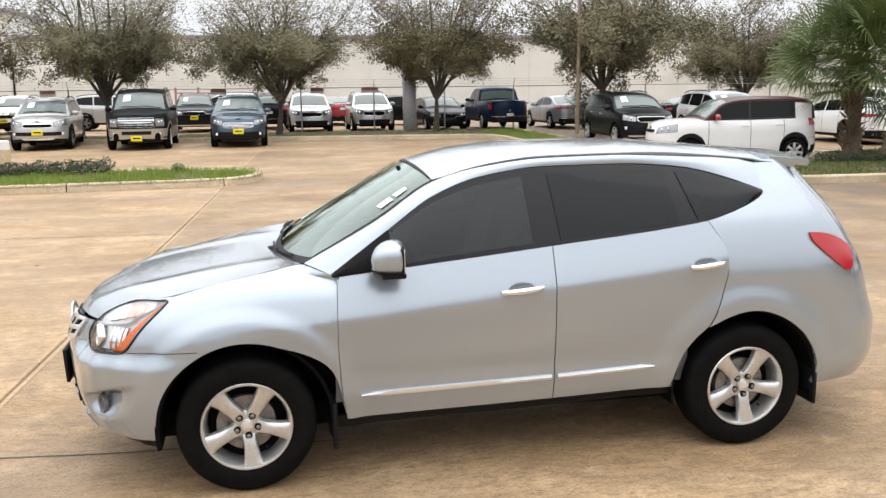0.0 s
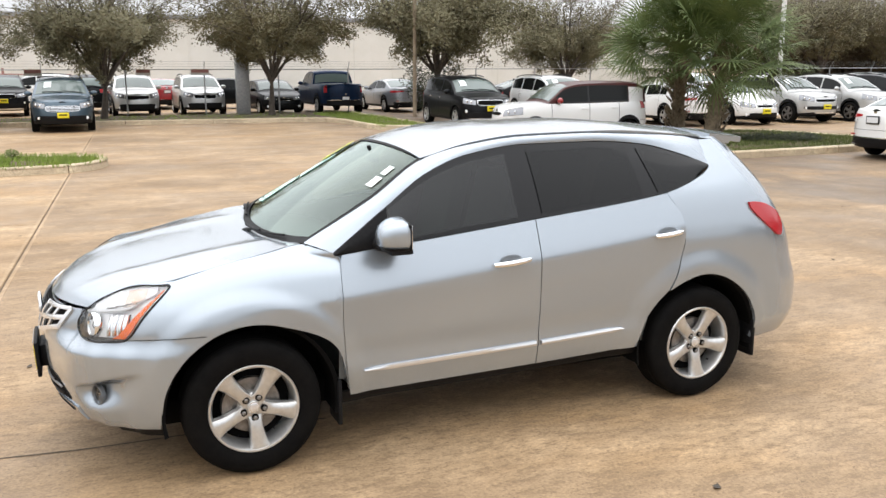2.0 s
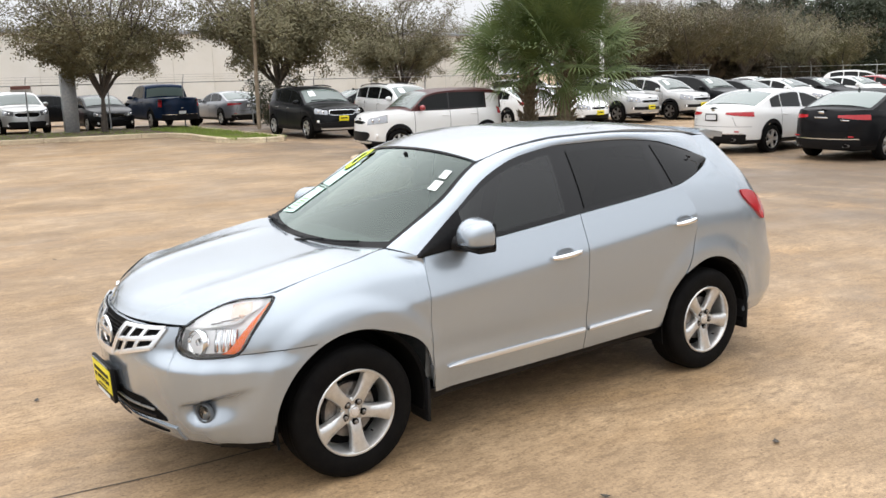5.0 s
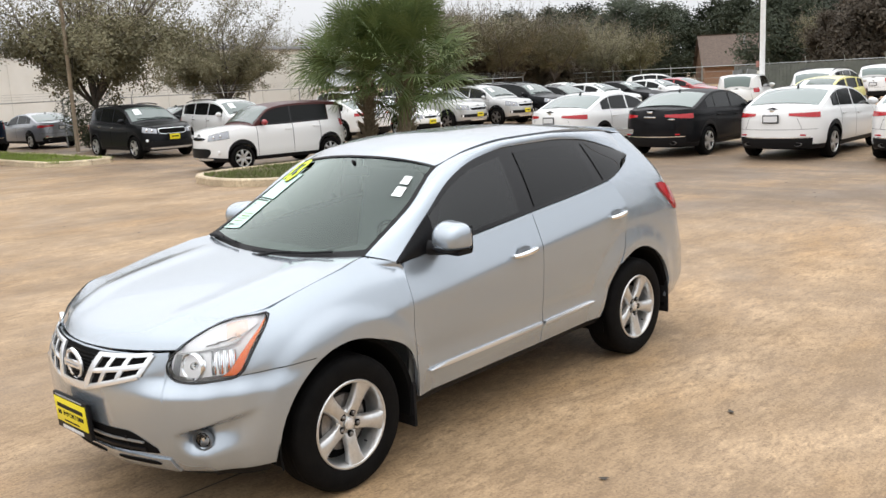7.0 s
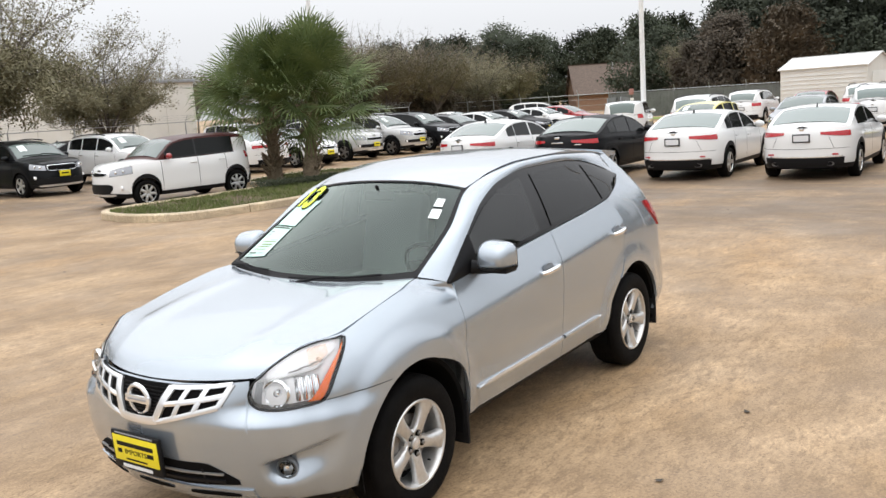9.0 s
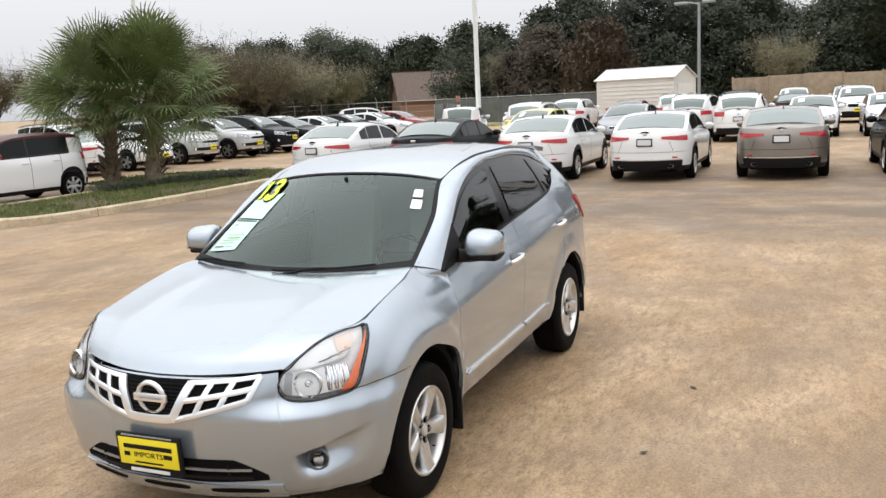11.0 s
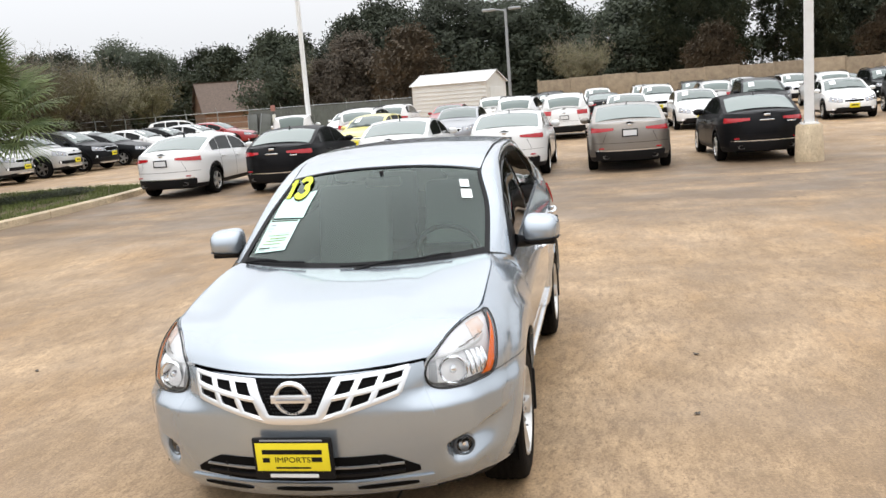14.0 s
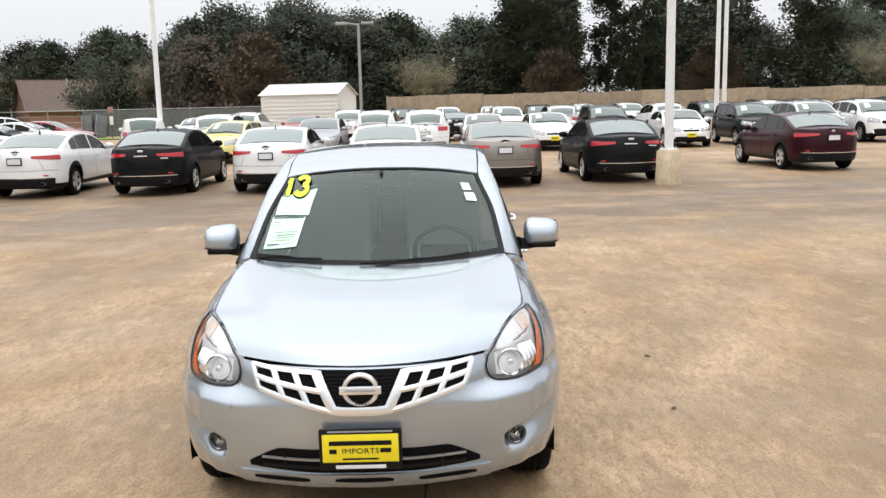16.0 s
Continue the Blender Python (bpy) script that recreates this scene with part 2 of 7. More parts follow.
JOINT = mottled("joint_filler", (0.06, 0.048, 0.035), (0.12, 0.09, 0.065), 8, 0.9, 0.2)
GRASS = mottled("grass_blades", (0.13, 0.2, 0.026), (0.27, 0.345, 0.06), 3, 0.75, 0.0)
GRASS_DULL = mottled("dull_grass_blades", (0.075, 0.105, 0.024), (0.16, 0.185, 0.05), 2, 0.75, 0.0)
SOIL = mottled("soil", (0.075, 0.05, 0.03), (0.14, 0.1, 0.06), 4, 0.95, 0.5)
HEDGE = mottled("hedge_leaves", (0.02, 0.03, 0.012), (0.055, 0.062, 0.028), 5, 0.75, 0.0)
BARK = mottled("bark", (0.05, 0.042, 0.034), (0.12, 0.1, 0.082), 12, 0.9, 0.6)
PALM_BARK = mottled("palm_bark", (0.13, 0.098, 0.065), (0.3, 0.235, 0.155), 14, 0.9, 0.6)
FROND = mottled("palm_frond", (0.06, 0.095, 0.027), (0.16, 0.2, 0.062), 2, 0.7, 0.0)
LEAF = mottled("olive_leaves", (0.135, 0.125, 0.066), (0.205, 0.185, 0.105), 2, 0.8, 0.0)
TWIG = mottled("bare_twigs", (0.19, 0.165, 0.132), (0.28, 0.245, 0.2), 3, 0.9, 0.0)
PINE = mottled("evergreen_leaves", (0.022, 0.03, 0.016), (0.046, 0.057, 0.03), 0.4, 0.8, 0.0, spread=0.25)
RUST_LEAF = mottled("rust_leaves", (0.055, 0.042, 0.027), (0.092, 0.069, 0.043), 0.5, 0.8, 0.0, spread=0.2)
WALL_WHITE = mottled("white_siding", (0.66, 0.65, 0.6), (0.74, 0.73, 0.69), 0.6, 0.6, 0.05)
TRIM_GREY = mottled("roof_edge", (0.25, 0.26, 0.28), (0.33, 0.34, 0.36), 2, 0.5, 0.05)
FENCE_WOOD = mottled("fence_boards", (0.22, 0.17, 0.12), (0.36, 0.29, 0.2), 2.5, 0.85, 0.3, spread=0.15)
SLAT_GREY = mottled("slat_grey", (0.09, 0.09, 0.088), (0.15, 0.15, 0.145), 1.5, 0.7, 0.1)
GALV = mottled("galvanised_steel", (0.3, 0.31, 0.32), (0.42, 0.43, 0.43), 12, 0.45, 0.05, 4, 0.7)
POLE_WHITE = mottled("white_pole_paint", (0.7, 0.7, 0.69), (0.8, 0.8, 0.79), 3, 0.45, 0.05)
ROOF_BROWN = mottled("shingles", (0.1, 0.075, 0.06), (0.17, 0.125, 0.1), 5, 0.9, 0.4)
BRICK = mottled("house_brick", (0.28, 0.16, 0.1), (0.38, 0.25, 0.17), 6, 0.85, 0.3)


# ---- building helpers ----
def thing(name, label="", category="", group="", kind=""):
    return tagged(new(name), label, category, group, kind)


def obj(name, bm, material, smooth=True):
    me = bpy.data.meshes.new(name)
    bmesh.ops.recalc_face_normals(bm, faces=bm.faces)
    bm.to_mesh(me)
    bm.free()
    for m in material if isinstance(material, (list, tuple)) else (material,):
        me.materials.append(m)
    if smooth:
        for p in me.polygons:
            p.use_smooth = True
        me.set_sharp_from_angle(angle=radians(38))
    return new(name, me)


def part(name, bm, material, parent, label="", smooth=True):
    ob = obj(name, bm, material, smooth)
    ob.parent = parent
    return tagged(ob, label)


def add_box(bm, c, size, bevel=0.0, m=None):
    r = bmesh.ops.create_cube(bm, size=1, matrix=(m or Matrix()) @ Matrix.Translation(c) @ Matrix.Diagonal((*size, 1)))
    if bevel:
        es = list({e for v in r["verts"] for e in v.link_edges})
        bmesh.ops.bevel(bm, geom=es, offset=bevel, segments=2, affect="EDGES", profile=0.5)
    return r


def box(c, size, bevel=0.0, m=None):
    bm = bmesh.new()
    add_box(bm, c, size, bevel, m)
    return bm


def add_tube(bm, pts, radii, n=8, closed=True):
    """A round tube along a line of points."""
    rings = []
    for i, p in enumerate(pts):
        d = (Vector(pts[min(i + 1, len(pts) - 1)]) - Vector(pts[max(i - 1, 0)])).normalized()
        a = d.orthogonal().normalized()
        b = d.cross(a)
        r = radii[i] if isinstance(radii, (list, tuple)) else radii
        rings.append([bm.verts.new(Vector(p) + r * (a * math.cos(k * math.tau / n) + b * math.sin(k * math.tau / n))) for k in range(n)])
    for u, v in zip(rings, rings[1:]):
        best = min(range(n), key=lambda s: (u[0].co - v[s].co).length)
        for k in range(n):
            bm.faces.new((u[k], u[(k + 1) % n], v[(k + 1 + best) % n], v[(k + best) % n]))
    if closed:
        bm.faces.new(rings[0][::-1])
        bm.faces.new(rings[-1])
    return bm


def tube(pts, radii, n=8):
    return add_tube(bmesh.new(), pts, radii, n)


def lathe(profile, n=40, axis="y"):
    """Turns a line of (radius, along) about an axis."""
    bm = bmesh.new()
    rings = []
    for r, a in profile:
        ring = []
        for k in range(n):
            c, s = r * math.cos(k * math.tau / n), r * math.sin(k * math.tau / n)
            ring.append(bm.verts.new((c, a, s) if axis == "y" else (c, s, a)))
        rings.append(ring)
    for u, v in zip(rings, rings[1:]):
        for k in range(n):
            bm.faces.new((u[k], u[(k + 1) % n], v[(k + 1) % n], v[k]))
    bmesh.ops.remove_doubles(bm, verts=bm.verts, dist=1e-5)
    return bm


def skin(P, thick=0.0, mirror=False):
    """A surface through a grid of points; thick folds its rim inwards, like a pressed panel."""
    bm = bmesh.new()
    rows, cols = len(P), len(P[0])
    V = [[bm.verts.new((q[0], -q[1] if mirror else q[1], q[2])) for q in row] for row in P]
    for i in range(rows - 1):
        for j in range(cols - 1):
            try:
                bm.faces.new((V[i][j], V[i][j + 1], V[i + 1][j + 1], V[i + 1][j]))
            except ValueError:
                pass
    bmesh.ops.remove_doubles(bm, verts=bm.verts, dist=2e-5)
    bmesh.ops.dissolve_degenerate(bm, edges=bm.edges, dist=1e-5)
    if thick:
        bmesh.ops.recalc_face_normals(bm, faces=bm.faces)
        bm.normal_update()
        mid = sum((v.co for v in bm.verts), Vector()) / len(bm.verts)
        inner = Vector((mid.x * 0.6, 0, 0.75))
        ref = max(bm.faces, key=lambda f: f.calc_area())
        sign = 1 if ref.normal.dot(inner - ref.calc_center_median()) > 0 else -1
        norms = {v: v.normal.copy() for v in bm.verts}
        edge = [e for e in bm.edges if e.is_boundary]
        r = bmesh.ops.extrude_edge_only(bm, edges=edge)
        near = {tuple(round(c, 5) for c in v.co): n for v, n in norms.items()}
        for v in r["geom"]:
            if isinstance(v, bmesh.types.BMVert):
                v.co += sign * thick * near.get(tuple(round(c, 5) for c in v.co), Vector())
    return bm


def lerp(a, b, t):
    return a + (b - a) * t


def spline(knots):
    """A smooth curve through (key, value...) knots, as a function of the key."""
    ks = [k[0] for k in knots]
    vs = [np.array(k[1:], float) for k in knots]
    n = len(ks)
    tan = []
    for i in range(n):
        if 0 < i < n - 1:
            h0, h1 = ks[i] - ks[i - 1], ks[i + 1] - ks[i]
            d0, d1 = (vs[i] - vs[i - 1]) / h0, (vs[i + 1] - vs[i]) / h1
            w0, w1 = 2 * h1 + h0, h1 + 2 * h0
            tan.append(np.where(d0 * d1 > 0, (w0 + w1) / (w0 / np.where(d0 == 0, 1, d0) + w1 / np.where(d1 == 0, 1, d1)), 0.0))
        else:
            a, b = (0, 1) if i == 0 else (n - 2, n - 1)
            tan.append((vs[b] - vs[a]) / (ks[b] - ks[a]))

    def at(x):
        x = min(max(x, ks[0]), ks[-1])
        i = max(0, min(n - 2, int(np.searchsorted(ks, x)) - 1))
        h = ks[i + 1] - ks[i]
        t = (x - ks[i]) / h
        v = (2 * t**3 - 3 * t**2 + 1) * vs[i] + (t**3 - 2 * t**2 + t) * h * tan[i] + (3 * t**2 - 2 * t**3) * vs[i + 1] + (t**3 - t**2) * h * tan[i + 1]
        return float(v[0]) if len(v) == 1 else v
    return at


def steps(a, b, n):
    return [a + (b - a) * i / (n - 1) for i in range(n)]


# ---- the silver-blue crossover ----
AX, HUB, ARCH_R = 1.345, 0.345, 0.435
belt = spline([(-0.95, 1.055), (-0.59, 1.09), (0.24, 1.17), (1.0, 1.25), (1.2, 1.285), (1.36, 1.335), (1.47, 1.385), (1.53, 1.44)])
bottom = spline([(-0.95, 0.335), (0.26, 0.355), (0.95, 0.375)])

# nose: key, bumper plan x, half-width, lamp line x, half-width, hood edge x, half-width, height
nose = spline([
    (0.00, -2.285, 0.00, -2.272, 0.00, -2.215, 0.00, 0.838), (0.12, -2.276, 0.20, -2.262, 0.20, -2.205, 0.17, 0.840),
    (0.26, -2.225, 0.42, -2.208, 0.41, -2.165, 0.37, 0.846), (0.38, -2.160, 0.60, -2.105, 0.555, -2.060, 0.555, 0.857),
    (0.43, -2.120, 0.664, -2.085, 0.612, -2.015, 0.587, 0.896), (0.48, -2.070, 0.732, -2.052, 0.685, -1.955, 0.617, 0.932),
    (0.53, -2.0, 0.78, -1.988, 0.747, -1.895, 0.652, 0.961), (0.58, -1.932, 0.828, -1.908, 0.800, -1.830, 0.690, 0.981),
    (0.64, -1.836, 0.864, -1.818, 0.843, -1.755, 0.722, 0.988), (0.70, -1.722, 0.890, -1.708, 0.874, -1.690, 0.733, 0.992),
    (0.75, -1.612, 0.896, -1.606, 0.890, -1.590, 0.734, 1.016), (0.80, -1.50, 0.897, -1.50, 0.895, -1.47, 0.733, 1.045),
    (0.90, -1.20, 0.897, -1.20, 0.897, -1.22, 0.727, 1.092), (0.96, -1.0, 0.895, -1.0, 0.895, -1.04, 0.693, 1.117), (0.98, -0.935, 0.894, -0.935, 0.894, -0.975, 0.742, 1.099), (1.00, -0.87, 0.893, -0.87, 0.893, -0.905, 0.79, 1.078)])
tuck = spline([(0.22, 0.15), (0.27, 0.098), (0.33, 0.055), (0.42, 0.022), (0.52, 0.005), (0.62, 0.0), (0.70, 0.0)])


front_edge = spline([(0.33, -0.845), (0.5, -0.868), (0.77, -0.882), (1.0, -0.875), (1.12, -0.845)])


def ease(a, b, x):
    t = min(1, max(0, (x - a) / (b - a)))
    return t * t * (3 - 2 * t)


def flare(x, z):
    """The raised lip round the wheel openings."""
    front, rear = math.hypot(x + AX, z - HUB), math.hypot(x - AX, z - HUB)
    k, high = (min(1, max(0, (0.61 - front) / 0.09)), 0.017) if front < rear else (min(1, max(0, (0.60 - rear) / 0.13)), 0.017)
    return high * k * k * (3 - 2 * k) if z > 0.2 else 0.0


def fog_hollow(u, z):
    """The horn-shaped pocket of the fog lamp: a sharp brow above, a rounded ledge below."""
    if not 0.38 < u < 0.65:
        return 0.0
    brow = 0.497 + 0.47 * (u - 0.393)
    foot = 0.362 + 0.35 * max(0, u - 0.48) + 1.4 * max(0, 0.43 - u)
    if not foot < z < brow:
        return 0.0
    s = (brow - z) / (brow - foot)
    deep = ease(0.385, 0.435, u) * (1 - ease(0.46, 0.65, u))
    return 0.075 * deep * ease(0, 0.22, s) * (1 - ease(0.3, 1.0, s))


def nose_at(u, z, out=0.0):
    """The skin of bonnet sides, wings and front bumper: u runs from the middle of the nose to the doors."""
    px, py, mx, my, hx, hy, hz = nose(u)
    qx, qy = nose(min(u + 0.01, 1))[:2] - nose(max(u - 0.01, 0))[:2]
    n = Vector((-qy, qx, 0)).normalized() if u > 0 else Vector((-1, 0, 0))
    n = Vector((-abs(n.x), abs(n.y), 0))
    side = min(1, max(0, (u - 0.45) / 0.3))
    inset = tuck(min(z, 0.70)) * lerp(1, 0.45, side)
    x, y = px - n.x * inset, py - n.y * inset
    ledge = ease(0.655, 0.742, z)
    x, y = lerp(x, mx, ledge), lerp(y, my, ledge)
    if z > 0.72:
        f = min(1, (z - 0.72) / (hz - 0.72))
        p = lerp(1.8, 2.4, ease(0.55, 0.72, u)) + 0.2 * ease(0.8, 0.9, u)
        x, y = lerp(x, hx, f**p), lerp(y, hy, f**p)
    # the wing runs flush into the door
    meet = ease(0.78, 0.99, u) * (1 - ease(0.95, 1.07, z))
    x = lerp(x, front_edge(z) - 0.003, ease(0.9, 1.0, u) * (1 - ease(1.04, 1.078, z)))
    y = lerp(y, body_y(x, z) - flare(x, z), meet)
    k = flare(x, z) * side - fog_hollow(u, z)
    return (x + n.x * (k + out), -(y + n.y * (k + out)), z)


def body_y(x, z):
    """Half-width of the door sides."""
    b = belt(x)
    top = max(0, (z - (b - 0.215)) / 0.215)
    low = max(0, (0.50 - z) / 0.2)
    top = min(top, 1.4)
    return 0.889 - 0.09 * top * top / (top + 0.12) - 0.03 * low**1.5 - 0.03 * max(0, min(1, (0.86 - z) / 0.5)) ** 1.15 + flare(x, z) - 0.006 * math.exp(-((z - 0.56) / 0.06) ** 2)


# tail: key, plan x, half-width
tail = spline([(-0.06, 0.88, 0.889), (0, 1.0, 0.889), (0.15, 1.3, 0.889), (0.3, 1.6, 0.886), (0.45, 1.88, 0.872), (0.58, 2.08, 0.825),
               (0.70, 2.225, 0.73), (0.82, 2.315, 0.54), (0.92, 2.35, 0.27), (1.0, 2.36, 0.0)])
rear_x = spline([(0.24, -0.16), (0.34, -0.05), (0.48, 0.0), (0.62, 0.0), (0.78, -0.05), (0.95, -0.1), (1.1, -0.17), (1.3, -0.28), (1.45, -0.38), (1.62, -0.5)])
lean = spline([(0.9, 0.0), (0.97, 0.002), (1.04, 0.012), (1.12, 0.032), (1.25, 0.078), (1.39, 0.17), (1.5, 0.258), (1.60, 0.342)])


def tail_at(u, z, out=0.0):
    px, py = tail(u)
    w = min(1, max(0, (u - 0.12) / 0.55))
    k = min(1, py / 0.7)
    low = 0.05 * max(0, (0.46 - z) / 0.2) ** 1.5
    x = px + w * rear_x(z)
    y = py - (lean(z) + low) * k + flare(x, z) * min(1, max(0, (1.95 - x) / 0.2))
    n = Vector((w, 1 - w * 0.7, 0)).normalized()
    return (x + n.x * out, -(y + n.y * out), z)


glass_top = spline([(0, -0.905, 0.795, 1.075), (0.14, -0.60, 0.742, 1.285), (0.27, -0.35, 0.70, 1.448), (0.38, -0.10, 0.672, 1.532),
                    (0.5, 0.25, 0.657, 1.573), (0.64, 0.65, 0.652, 1.575), (0.78, 1.0, 0.658, 1.552), (0.92, 1.34, 0.69, 1.468), (1, 1.53, 0.72, 1.395)])
ditch = spline([(0, -1.03, 0.70, 1.12), (0.14, -0.66, 0.665, 1.315), (0.27, -0.32, 0.588, 1.512), (0.38, -0.06, 0.60, 1.578),
                (0.5, 0.25, 0.607, 1.612), (0.64, 0.65, 0.607, 1.618), (0.78, 1.0, 0.60, 1.605), (0.92, 1.4, 0.585, 1.575), (1, 1.62, 0.57, 1.55)])
roof_mid = spline([(-0.36, 1.558), (-0.1, 1.622), (0.3, 1.66), (0.8, 1.662), (1.3, 1.632), (1.8, 1.575)])
roof_edge = spline([(-0.33, 0.575, 1.512), (-0.06, 0.585, 1.585), (0.25, 0.592, 1.622), (0.8, 0.592, 1.628), (1.3, 0.575, 1.595), (1.8, 0.54, 1.53)])


def arch(x, low):
    """Height of a panel's lower edge, cut round by the wheel openings."""
    for w in (-AX, AX):
        d = abs(x - w)
        if d < ARCH_R:
            return max(low, HUB + math.sqrt(ARCH_R**2 - d * d))
    return low


def side_panel(x0, x1, zlo, zhi, n, rows, y=body_y, xl=None, xr=None):
    """A panel of the body side between two heights that vary along the car."""
    P = []
    for s in steps(0, 1, n):
        x = lerp(x0, x1, s)
        a, b = zlo(x), zhi(x)
        col = []
        for t in steps(0, 1, rows):
            z = lerp(a, b, t)
            xx = lerp(xl(z) if xl else x0, xr(z) if xr else x1, s)
            col.append((xx, -y(xx, z), z))
        P.append(col)
    return P


def patch(f, us, lo, hi, rows, out=0.0):
    """A panel on one of the wrapped skins."""
    return [[f(u, lerp(lo(u), hi(u), t), out) for t in steps(0, 1, rows)] for u in us]


def fine(a, b, n, *hot):
    """Steps with extra ones round the hot places."""
    s = set(steps(a, b, n))
    for h in hot:
        s |= {h + d for d in (-0.012, -0.006, -0.002, 0.002, 0.006, 0.012) if a < h + d < b}
    return sorted(s)


def wheel(parent, x, y, turn, name="wheel"):
    """A five-spoke alloy wheel with its tyre; the outer face looks to -y."""
    w = thing(name)
    w.parent = parent
    w.matrix_local = pose(x, y, HUB, 0, 0, turn)
    tyre = [(0.222, -0.098), (0.235, -0.106), (0.262, -0.112), (0.30, -0.111), (0.325, -0.103), (0.339, -0.086), (0.344, -0.06)]
    for k in (-0.05, -0.018, 0.018, 0.05):
        tyre += [(0.345, k - 0.012), (0.345, k + 0.004), (0.338, k + 0.006), (0.338, k + 0.01)]
    tyre += [(0.344, 0.075), (0.335, 0.098), (0.30, 0.11), (0.25, 0.108), (0.222, 0.1)]
    t = part("tyre", lathe(tyre, 72), RUBBER, w, "black tyre with tread grooves")
    part("rim", lathe([(0.222, -0.1), (0.226, -0.104), (0.222, -0.109), (0.214, -0.108), (0.208, -0.098), (0.2, -0.07), (0.196, 0.02), (0.2, 0.1), (0.222, 0.1)], 64), ALLOY, w, "silver alloy rim")
    # spokes: broad, with a raised spine, tapering from the rim to the hub
    for k in range(5):
        a = radians(-84 + 72 * k)
        bm = bmesh.new()
        prof = [(0.045, 0.038, -0.076, 0.0), (0.08, 0.032, -0.086, 0.003), (0.12, 0.033, -0.09, 0.006), (0.165, 0.039, -0.094, 0.007), (0.195, 0.046, -0.099, 0.004), (0.213, 0.056, -0.104, 0.0)]
        rings = []
        for r, hw, yy, crest in prof:
            ring = []
            for q, dy in ((-1.05, 0.035), (-1, 0.008), (-0.82, 0.0), (-0.3, -crest), (0.3, -crest), (0.82, 0.0), (1, 0.008), (1.05, 0.035)):
                c, s = r, q * hw
                ring.append(bm.verts.new((c * math.cos(a) - s * math.sin(a), yy + dy, c * math.sin(a) + s * math.cos(a))))
            rings.append(ring)
        for u, v in zip(rings, rings[1:]):
            for j in range(7):
                bm.faces.new((u[j], u[j + 1], v[j + 1], v[j]))
        part("spoke", bm, ALLOY, w)
    part("hub", lathe([(0.0, -0.088), (0.03, -0.088), (0.033, -0.085), (0.034, -0.074), (0.066, -0.072), (0.072, -0.066), (0.074, -0.03)], 40), ALLOY, w)
    cap = lathe([(0.0, -0.0915), (0.02, -0.091), (0.0245, -0.089)], 24)
    part("centre_cap", cap, SATIN, w, "chrome ring badge on the cap")
    for k in range(5):
        a = radians(-84 + 72 * k)
        for nm, prof, mt in (("lug_hole", [(0.0, -0.0842), (0.0165, -0.0848), (0.0185, -0.083), (0.0185, -0.07)], VOID), ("lug_nut", [(0.0, -0.094), (0.006, -0.0945), (0.0105, -0.091), (0.0115, -0.083)], STEEL)):
            bm = lathe(prof, 12)
            bmesh.ops.translate(bm, verts=bm.verts, vec=(0.055 * math.cos(a), 0, 0.055 * math.sin(a)))
            part(nm, bm, mt, w)
    part("brake_disc", lathe([(0.05, -0.035), (0.14, -0.035), (0.143, -0.03), (0.143, -0.012), (0.05, -0.012)], 48), STEEL, w, "dull steel brake disc")
    cal = bmesh.new()
    rings = []
    for a in steps(radians(148), radians(214), 8):
        rings.append([cal.verts.new((q * math.cos(a), yy, q * math.sin(a))) for q, yy in ((0.1, -0.05), (0.15, -0.05), (0.152, -0.01), (0.1, -0.01))])
    for u, v in zip(rings, rings[1:]):
        for j in range(4):
            cal.faces.new((u[j], u[(j + 1) % 4], v[(j + 1) % 4], v[j]))
    cal.faces.new(rings[0])
    cal.faces.new(rings[-1][::-1])
    part("brake_caliper", cal, STEEL, w)
    # a disc closes the wheel; its black paints the shade inside
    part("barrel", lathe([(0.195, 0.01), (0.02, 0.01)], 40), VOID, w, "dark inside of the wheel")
    st = lathe([(0.0, -0.004), (0.0045, -0.004), (0.0045, 0.012)], 8)
    bmesh.ops.translate(st, verts=st.verts, vec=(0.15 * math.cos(radians(-52)), -0.092, 0.15 * math.sin(radians(-52))))
    part("valve", st, BLACK_PLASTIC, w)
    return w


